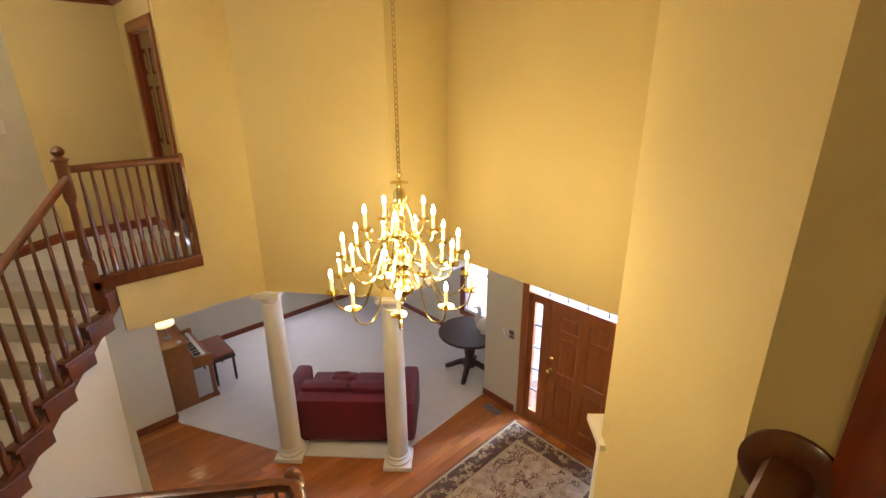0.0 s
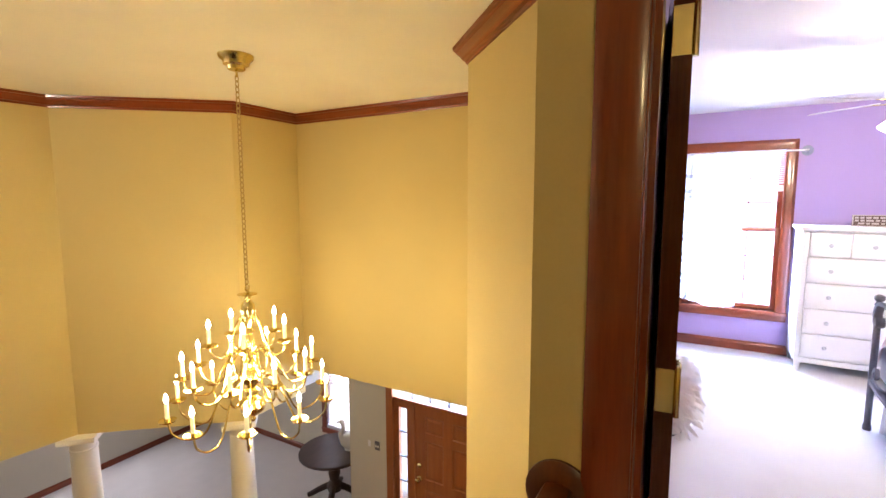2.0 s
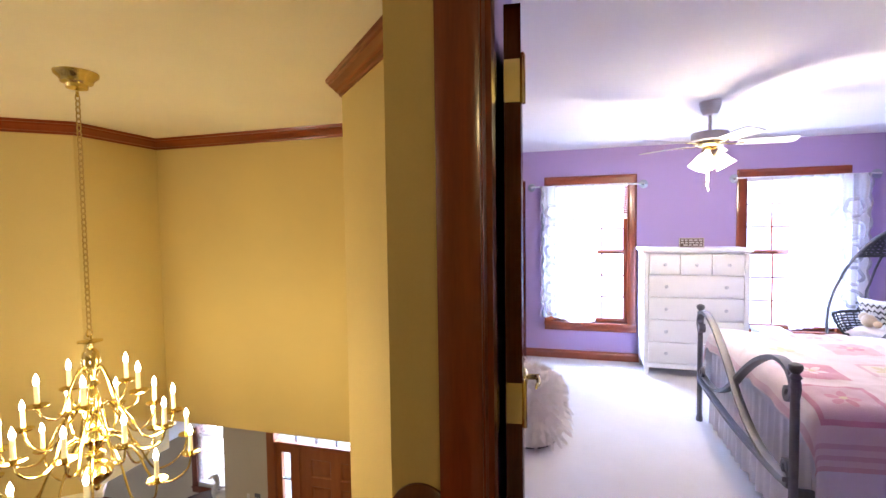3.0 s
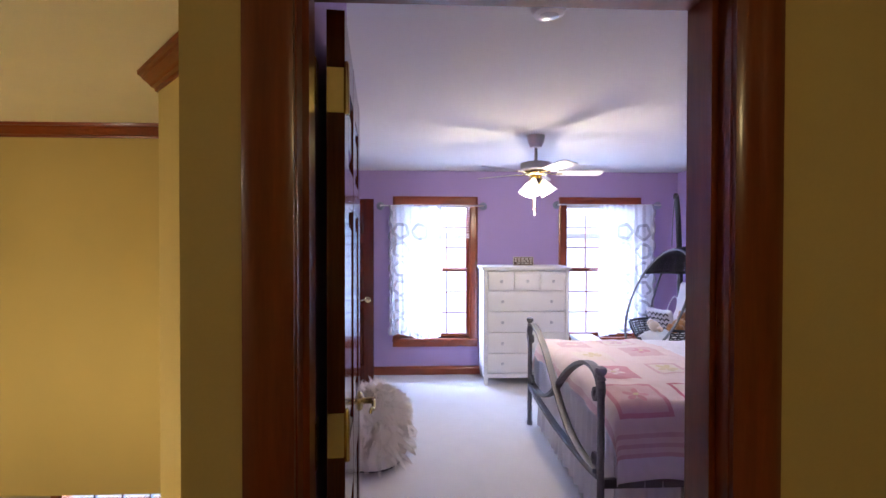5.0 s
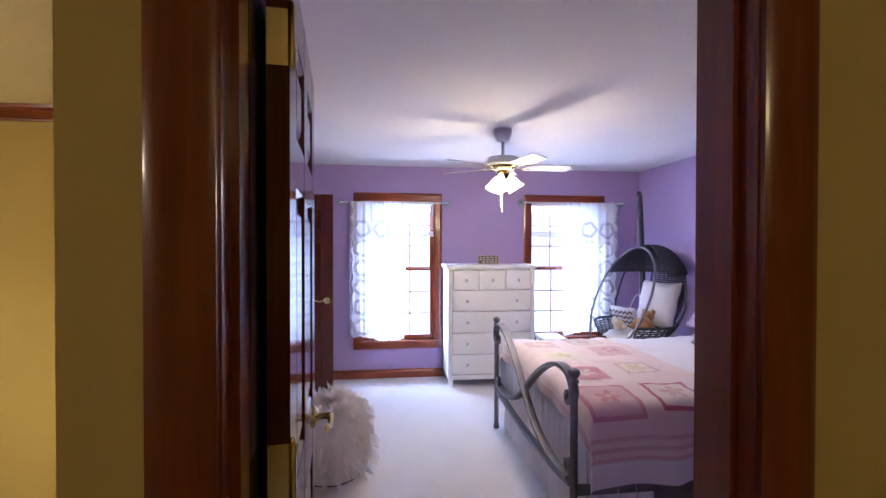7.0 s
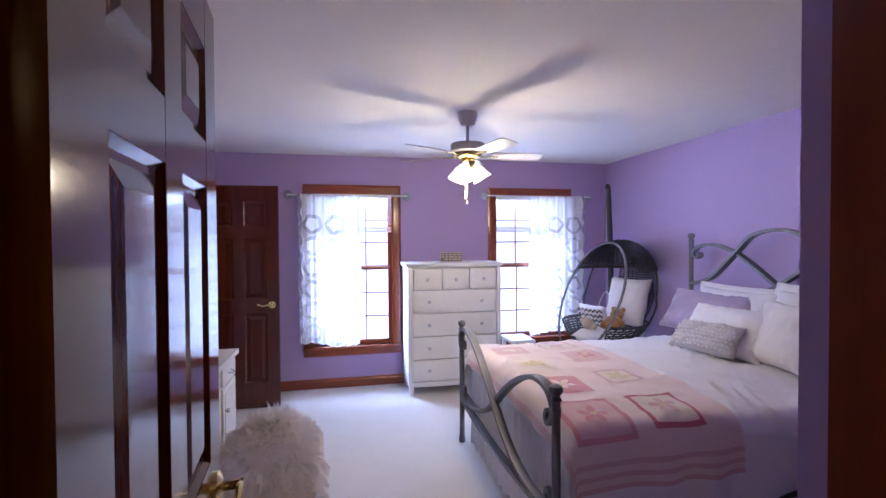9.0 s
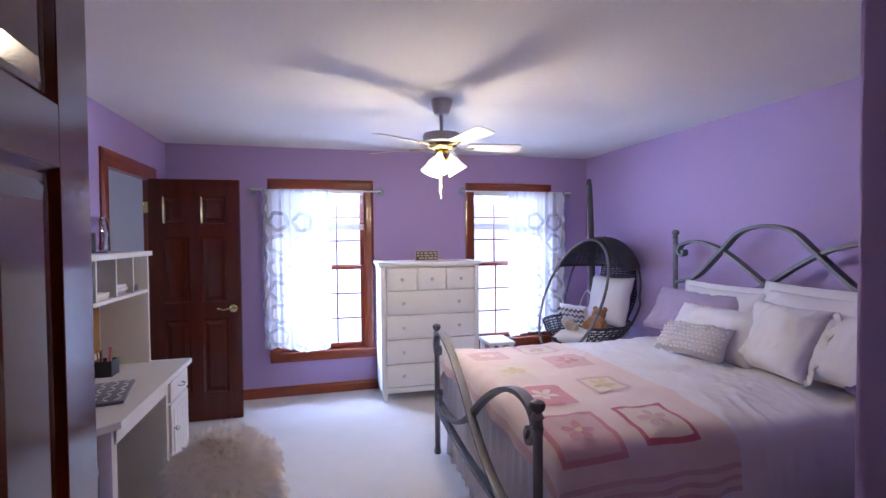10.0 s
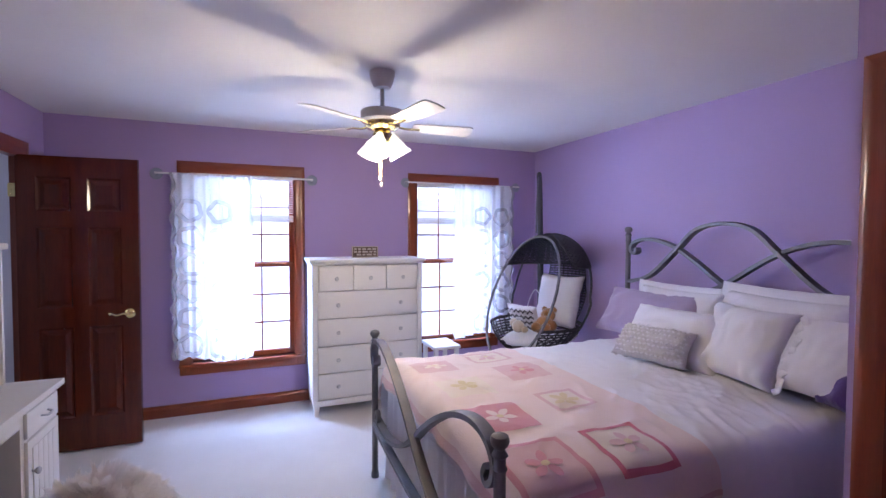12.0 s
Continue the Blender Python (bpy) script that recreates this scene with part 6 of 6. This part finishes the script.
for k in range(5):
    a = radians(50 + 72 * k)
    R = Matrix.Rotation(a, 4, 'Z')
    bm = bmesh.new()
    outl = [(0.17, -0.045), (0.50, -0.062), (0.525, -0.05), (0.535, 0.0), (0.525, 0.05), (0.50, 0.062), (0.17, 0.045)]
    lo = [bm.verts.new(R @ Vector((x, y, 2.131 - y * 0.21))) for x, y in outl]
    hi = [bm.verts.new(R @ Vector((x, y, 2.137 - y * 0.21))) for x, y in outl]
    bm.faces.new(lo[::-1]), bm.faces.new(hi)
    for i in range(7):
        bm.faces.new((lo[i], lo[(i + 1) % 7], hi[(i + 1) % 7], hi[i]))
    bl = part("blade", bm, M["fan_white"], fn, smooth=None)
    part("blade_iron", tube([R @ Vector(p) for p in ((0.085, 0, 2.133), (0.13, 0, 2.123), (0.17, 0.02, 2.127), (0.22, 0.012, 2.127))], 0.01, flat=(0.016, 0.003), up=(0, 0, 1)), M["brass"], bl, "brass blade bracket")
for k in range(3):
    a = radians(30 + 120 * k)
    m = Matrix.Rotation(a, 4, 'Z') @ Matrix.Translation((0.05, 0, 2.075)) @ Matrix.Rotation(radians(150), 4, 'Y') @ Matrix.Scale(0.88, 4)
    sh = part("lamp_shade", lathe([(0.022, 0.0), (0.026, 0.02), (0.045, 0.05), (0.055, 0.09), (0.075, 0.13), (0.078, 0.135), (0.07, 0.13), (0.05, 0.09), (0.04, 0.05), (0.02, 0.02)], 22, m), M["frosted_shade"], fn, "glowing frosted tulip shade")
for x, z in ((0.02, 1.855), (-0.015, 1.815)):
    pc = part("pull_chain", tube([(x, 0.01, 2.025), (x, 0.01, z)], 0.0018, 5), M["brass"], fn)
    part("pull_knob", lathe([(0.003, z - 0.025), (0.007, z - 0.018), (0.006, z - 0.006), (0.002, z)], 10, Matrix.Translation((x, 0.01, 0))), M["fan_white"], pc)
sd = tagged(link_mesh("smoke_detector", lathe([(0.04, 2.385), (0.055, 2.392), (0.06, 2.41), (0.068, 2.414), (0.068, 2.4295)], 28), M["white"], smooth=0.6), "round white smoke detector on the ceiling", "smoke detector")
sd.matrix_world = pose(3.36, -2.06, 0)
part("grille", lathe([(0.02, 2.381), (0.035, 2.3845)], 20), M["grey_knob"], sd)

# fur pouf
pf = thing("pouf", "shaggy cream faux fur pouf standing before the desk", "pouf", pose(5.04, -1.245, 0) @ Matrix.Diagonal((0.80, 0.80, 1.06, 1)))
part("body", lathe([(0.24, 0.005), (0.30, 0.05), (0.325, 0.16), (0.315, 0.28), (0.27, 0.38), (0.18, 0.44), (0.07, 0.462), (0.0, 0.465)], 36), M["fur"], pf, smooth=3)
part("base_band", lathe([(0.245, 0.0), (0.25, 0.035), (0.24, 0.036)], 36), M["chevron_dark"], pf, "grey band round the base")
rnd = random.Random(3)
verts, faces = [], []
prof = [(0.30, 0.05), (0.325, 0.16), (0.315, 0.28), (0.27, 0.38), (0.18, 0.44), (0.07, 0.462), (0.01, 0.465)]
for tuft in range(900):
    t = (rnd.random() ** 0.8) * (len(prof) - 1.001)
    k = int(t)
    f = t - k
    r, z = prof[k][0] * (1 - f) + prof[k + 1][0] * f, prof[k][1] * (1 - f) + prof[k + 1][1] * f
    a = rnd.random() * 2 * math.pi
    dr, dz = prof[k + 1][0] - prof[k][0], prof[k + 1][1] - prof[k][1]
    n = Vector((dz * math.cos(a), dz * math.sin(a), -dr)).normalized()
    base = Vector((r * math.cos(a), r * math.sin(a), z))
    swirl = noise.noise(base * 7) + rnd.uniform(-0.4, 0.4)
    way = (n * rnd.uniform(0.5, 0.9) + Vector((-math.sin(a), math.cos(a), 0)) * swirl + Vector((math.cos(a), math.sin(a), 0)) * 0.25 + Vector((0, 0, -0.6))).normalized()
    L = rnd.uniform(0.065, 0.115)
    end = base + n * 0.02 + way * L
    for strand in range(16):
        p = base + Vector((rnd.uniform(-1, 1), rnd.uniform(-1, 1), rnd.uniform(-1, 1))) * 0.018
        tip = end + Vector((rnd.uniform(-1, 1), rnd.uniform(-1, 1), rnd.uniform(-1, 1))) * 0.011 - way * rnd.uniform(0, 0.03)
        mid = (p + tip) * 0.5 + n * 0.013
        tip.z, mid.z, p.z = max(tip.z, 0.012), max(mid.z, 0.015), max(p.z, 0.01)
        s = way.cross(n).normalized() * 0.0021
        b = len(verts)
        verts += [p - s, p + s, mid + s * 0.8, mid - s * 0.8, tip]
        faces += [(b, b + 1, b + 2, b + 3), (b + 3, b + 2, b + 4)]
me = bpy.data.meshes.new("fur")
me.from_pydata(verts, [], faces)
me.materials.append(M["fur"])
fo = new("fur", me)
fo.parent = pf
tagged(fo, "long shaggy cream fur", kind="stuff")

# desk with hutch
dk = thing("desk", "cream white desk with a drawer cabinet and kneehole", "desk", pose(0, 0, 0))
X0, X1, Y0, Y1 = 4.62, 5.82, -0.905, -0.39
part("desktop", prism([(X0 + 0.10, Y0), (X1, Y0), (X1, Y1), (X0 - 0.05, Y1), (X0 - 0.05, Y0 + 0.16)], 0.735, 0.765), M["desk"], dk, smooth=None)
part("apron", B((X0 + 0.1, Y0 + 0.03, 0.66, X1 - 0.42, Y0 + 0.05, 0.7345)), M["desk"], dk, smooth=None)
cb = part("cabinet", B((X1 - 0.42, Y0 + 0.03, 0.03, X1 - 0.02, Y1 - 0.01, 0.7345), bevel=0.003), M["desk"], dk)
dw2 = part("drawer", B((X1 - 0.39, Y0 + 0.014, 0.60, X1 - 0.05, Y0 + 0.0295, 0.715), bevel=0.003), M["desk"], dk)
part("drawer_pull", tube(smooth_path([(X1 - 0.26, Y0 + 0.012, 0.662), (X1 - 0.25, Y0 - 0.01, 0.658), (X1 - 0.22, Y0 - 0.012, 0.655), (X1 - 0.19, Y0 - 0.01, 0.658), (X1 - 0.18, Y0 + 0.012, 0.662)], 4), 0.005, 7), M["grey_knob"], dw2)
cdoor = part("cabinet_door", B((X1 - 0.39, Y0 + 0.014, 0.07, X1 - 0.05, Y0 + 0.0295, 0.585), bevel=0.003), M["desk"], dk)
part("door_panel", B(*[(X1 - 0.35 + i * 0.053, Y0 + 0.0095, 0.11, X1 - 0.30 + i * 0.053, Y0 + 0.0138, 0.545) for i in range(5)], bevel=0.0012), M["desk"], cdoor)
part("door_knob", lathe(KNOB, 12, Matrix.Translation((X1 - 0.355, Y0 + 0.014, 0.44)) @ Matrix.Rotation(radians(90), 4, 'X')), M["grey_knob"], cdoor)
part("side_panel", B((X0 - 0.03, Y0 + 0.2, 0.0, X0 + 0.0, Y1 - 0.01, 0.7345), bevel=0.002), M["desk"], dk)
part("corner_leg", B((X0 + 0.08, Y0 + 0.03, 0.0, X0 + 0.13, Y0 + 0.08, 0.7345), bevel=0.003), M["desk"], dk)
part("back_panel", B((X0, Y1 - 0.02, 0.1, X1 - 0.42, Y1 - 0.005, 0.7345)), M["desk"], dk, smooth=None)
hu = thing("desk_hutch", "cream white hutch with cubbyholes and a cork board", "hutch")
hx0, hx1, hy0, hz = X0 + 0.02, 5.79, -0.675, 1.475
part("hutch_top", B((hx0 - 0.02, hy0 - 0.02, hz - 0.03, hx1 + 0.012, Y1 + 0.005, hz), bevel=0.004), M["desk"], hu)
part("hutch_shelf", B((hx0 + 0.021, hy0, 1.215, hx1 - 0.021, Y1 - 0.02, 1.235), bevel=0.002), M["desk"], hu)
for x in (hx0, hx1 - 0.02):
    part("hutch_side", B((x, hy0, 0.766, x + 0.02, Y1, hz - 0.0305), bevel=0.002), M["desk"], hu)
for i in range(1, 5):
    x = hx0 + (hx1 - hx0) * i / 5
    part("divider", B((x - 0.007, hy0 + 0.005, 1.2355, x + 0.007, Y1 - 0.02, hz - 0.0305)), M["desk"], hu, smooth=None)
part("hutch_back", B((hx0 + 0.021, Y1 - 0.019, 0.766, hx1 - 0.021, Y1, hz - 0.031)), M["desk"], hu, smooth=None)
part("cork_board", B((hx0 + 0.03, Y1 - 0.026, 0.86, hx1 - 0.05, Y1 - 0.0195, 1.21)), M["cork"], hu, "brown cork pin board", smooth=None)
pp = tagged(link_mesh("pinned_paper", B((-0.075, -0.002, -0.12, 0.075, 0.0, 0.12), m=Matrix.Rotation(radians(-14), 4, 'Y')), M["paper"]), "white paper sheet pinned to the cork board", "paper")
pp.matrix_world = pose(5.50, Y1 - 0.030, 1.01, -6, 0, 0)
for x, z, c in ((5.36, 0.98, "pale_pink"), (5.40, 1.05, "chevron_dark")):
    tagged(link_mesh("pinned_card", B((-0.03, -0.002, -0.05, 0.03, 0.0, 0.05), m=Matrix.Rotation(radians(5), 4, 'Y')), M[c]), "small card pinned to the cork board", "card").matrix_world = pose(x, Y1 - 0.029, z)
bd2 = tagged(link_mesh("pinned_badge", lathe([(0.05, 0), (0.05, 0.004), (0.03, 0.012), (0.0, 0.013)], 24, Matrix.Rotation(radians(90), 4, 'X')), M["grey_knob"], smooth=0.6), "round silver badge pinned to the cork board", "badge")
bd2.matrix_world = pose(5.44, Y1 - 0.027, 1.165)
bk = 0
for cub, items in ((1, ("paper", "pale_pink", "paper")), (2, ("paper", "skirt")), (3, ("lilac", "paper", "desk")), (4, ("black",))):
    xx = hx0 + (hx1 - hx0) * cub / 5 + 0.02
    zz = 1.2355
    for q in items:
        hgt = 0.014 + 0.004 * (bk % 3)
        if q == "black":
            tagged(link_mesh("small_box", B((0, 0, 0, 0.06, 0.05, 0.035), bevel=0.003), M["black"]), "small black box in the cubbyhole", "box").matrix_world = pose(xx + 0.06, hy0 + 0.03, zz)
        else:
            b = tagged(link_mesh("book", B((0, 0, 0, 0.17, 0.2, hgt), bevel=0.002), M[q]), "thin book lying flat in the cubbyhole", "book")
            b.matrix_world = pose(xx + 0.005 * (bk % 3), hy0 + 0.02 + 0.012 * (bk % 2), zz, 0, 0, 2 - bk % 4)
            zz += hgt + 0.0005
        bk += 1
pc2 = thing("pencil_cup", "square black pencil holder with pens and pencils", "pencil cup", pose(5.52, -0.53, 0.7655))
part("cup", B((-0.05, -0.05, 0, 0.05, 0.05, 0.008), (-0.05, -0.05, 0.008, -0.044, 0.05, 0.09), (0.044, -0.05, 0.008, 0.05, 0.05, 0.09), (-0.044, -0.05, 0.008, 0.044, -0.044, 0.09), (-0.044, 0.044, 0.008, 0.044, 0.05, 0.09)), M["black"], pc2, smooth=None)
rnd = random.Random(6)
for k in range(11):
    x, y = rnd.uniform(-0.03, 0.03), rnd.uniform(-0.03, 0.03)
    part("pencil", tube([(x, y, 0.01), (x * 1.5, y * 1.5, rnd.uniform(0.12, 0.17))], 0.0045, 6), M[("rose", "yellow", "black", "teddy", "paper")[k % 5]], pc2)
kbm = thing("laptop_sleeve", "grey and white patterned laptop sleeve on the desk", "laptop sleeve", pose(5.12, -0.66, 0.7655, 0, 0, 12))
part("sleeve", B((-0.19, -0.13, 0, 0.19, 0.13, 0.018), bevel=0.007), M["chevron_dark"], kbm)
for i in range(7):
    for j in range(5):
        cx, cy = -0.155 + i * 0.052, -0.10 + j * 0.05
        part("pattern_bar", B((cx - 0.02, cy - 0.003, 0.0182, cx + 0.02, cy + 0.003, 0.0192), m=Matrix.Translation((cx, cy, 0)) @ Matrix.Rotation(radians(35 if (i + j) % 2 else -35), 4, 'Z') @ Matrix.Translation((-cx, -cy, 0))), M["linen"], kbm, smooth=None)
st2 = tagged(link_mesh("stapler", B((0, 0, 0, 0.12, 0.035, 0.02), (0.0, 0.004, 0.024, 0.115, 0.031, 0.045), bevel=0.004), M["black"], smooth=0.6), "small black stapler on the desk", "stapler")
st2.matrix_world = pose(5.25, -0.47, 0.7655, 0, 0, 10)
jar = thing("glass_jar", "clear plastic pitcher standing on the hutch", "jar", pose(5.44, -0.53, hz))
part("jar_body", lathe([(0.055, 0.0), (0.06, 0.005), (0.065, 0.1), (0.06, 0.16), (0.05, 0.19), (0.056, 0.2), (0.053, 0.2), (0.047, 0.19), (0.056, 0.16), (0.061, 0.1), (0.055, 0.01), (0.0, 0.009)], 24), M["clear"], jar)
part("jar_handle", tube(smooth_path([(0.06, 0, 0.17), (0.10, 0, 0.16), (0.105, 0, 0.10), (0.065, 0, 0.06)], 5), 0.006, 7), M["clear"], jar)
bx = thing("camera_case", "black camera case standing on the hutch", "case", pose(5.22, -0.53, hz))
part("case_body", B((-0.09, -0.06, 0, 0.09, 0.06, 0.11), bevel=0.012), M["black"], bx)
part("case_top", B((-0.04, -0.045, 0.11, 0.04, 0.045, 0.17), bevel=0.012), M["black"], bx)
bin_ = thing("storage_bin", "striped dark fabric bin under the desk", "bin", pose(4.78, -0.62, 0))
part("bin_body", B((-0.12, -0.16, 0, 0.12, 0.16, 0.5), bevel=0.01), M["chevron_dark"], bin_)
for i in range(7):
    part("stripe", B((-0.10 + i * 0.033, -0.1615, 0.02, -0.09 + i * 0.033, -0.1602, 0.48)), M["lilac"], bin_, smooth=None)

# ---- oak planks of the entrance floor, laid last ----
RANGE = [(2.0, 5.15), (2.67, 5.09), (3.545, 3.40), (4.43, 2.42), (6.23, 2.55), (6.23, -0.4), (3.2, -0.4), (2.0, 1.2)]


def inside(x, y):
    c = False
    for (xa, ya), (xb, yb) in zip(RANGE, RANGE[1:] + RANGE[:1]):
        if (ya > y) != (yb > y) and x < (xb - xa) * (y - ya) / (yb - ya) + xa:
            c = not c
    return c


PW = 0.092
boards = {}
for L in (0.55, 0.8, 1.1):
    bm = B((0, -PW / 2 + 0.0007, -0.0115, L - 0.0014, PW / 2 - 0.0007, 0.0))
    me = bpy.data.meshes.new("plank")
    bmesh.ops.recalc_face_normals(bm, faces=bm.faces)
    bm.to_mesh(me)
    bm.free()
    me.materials.append(M["plank"])
    boards[L] = me
floor_ob = bpy.data.objects["floor_entrance"]
rnd = random.Random(2)
y = -0.35
while y < 5.3:
    x = 1.95 + rnd.uniform(-0.5, 0)
    while x < 6.22:
        L = rnd.choice((0.55, 0.8, 1.1))
        if any(inside(x + L * q, y) for q in (0.02, 0.3, 0.6, 0.98)) and x > 1.0:
            p = new("plank", boards[L])
            p.parent = floor_ob
            p.location = (x, y, F)
        x += L
    y += PW
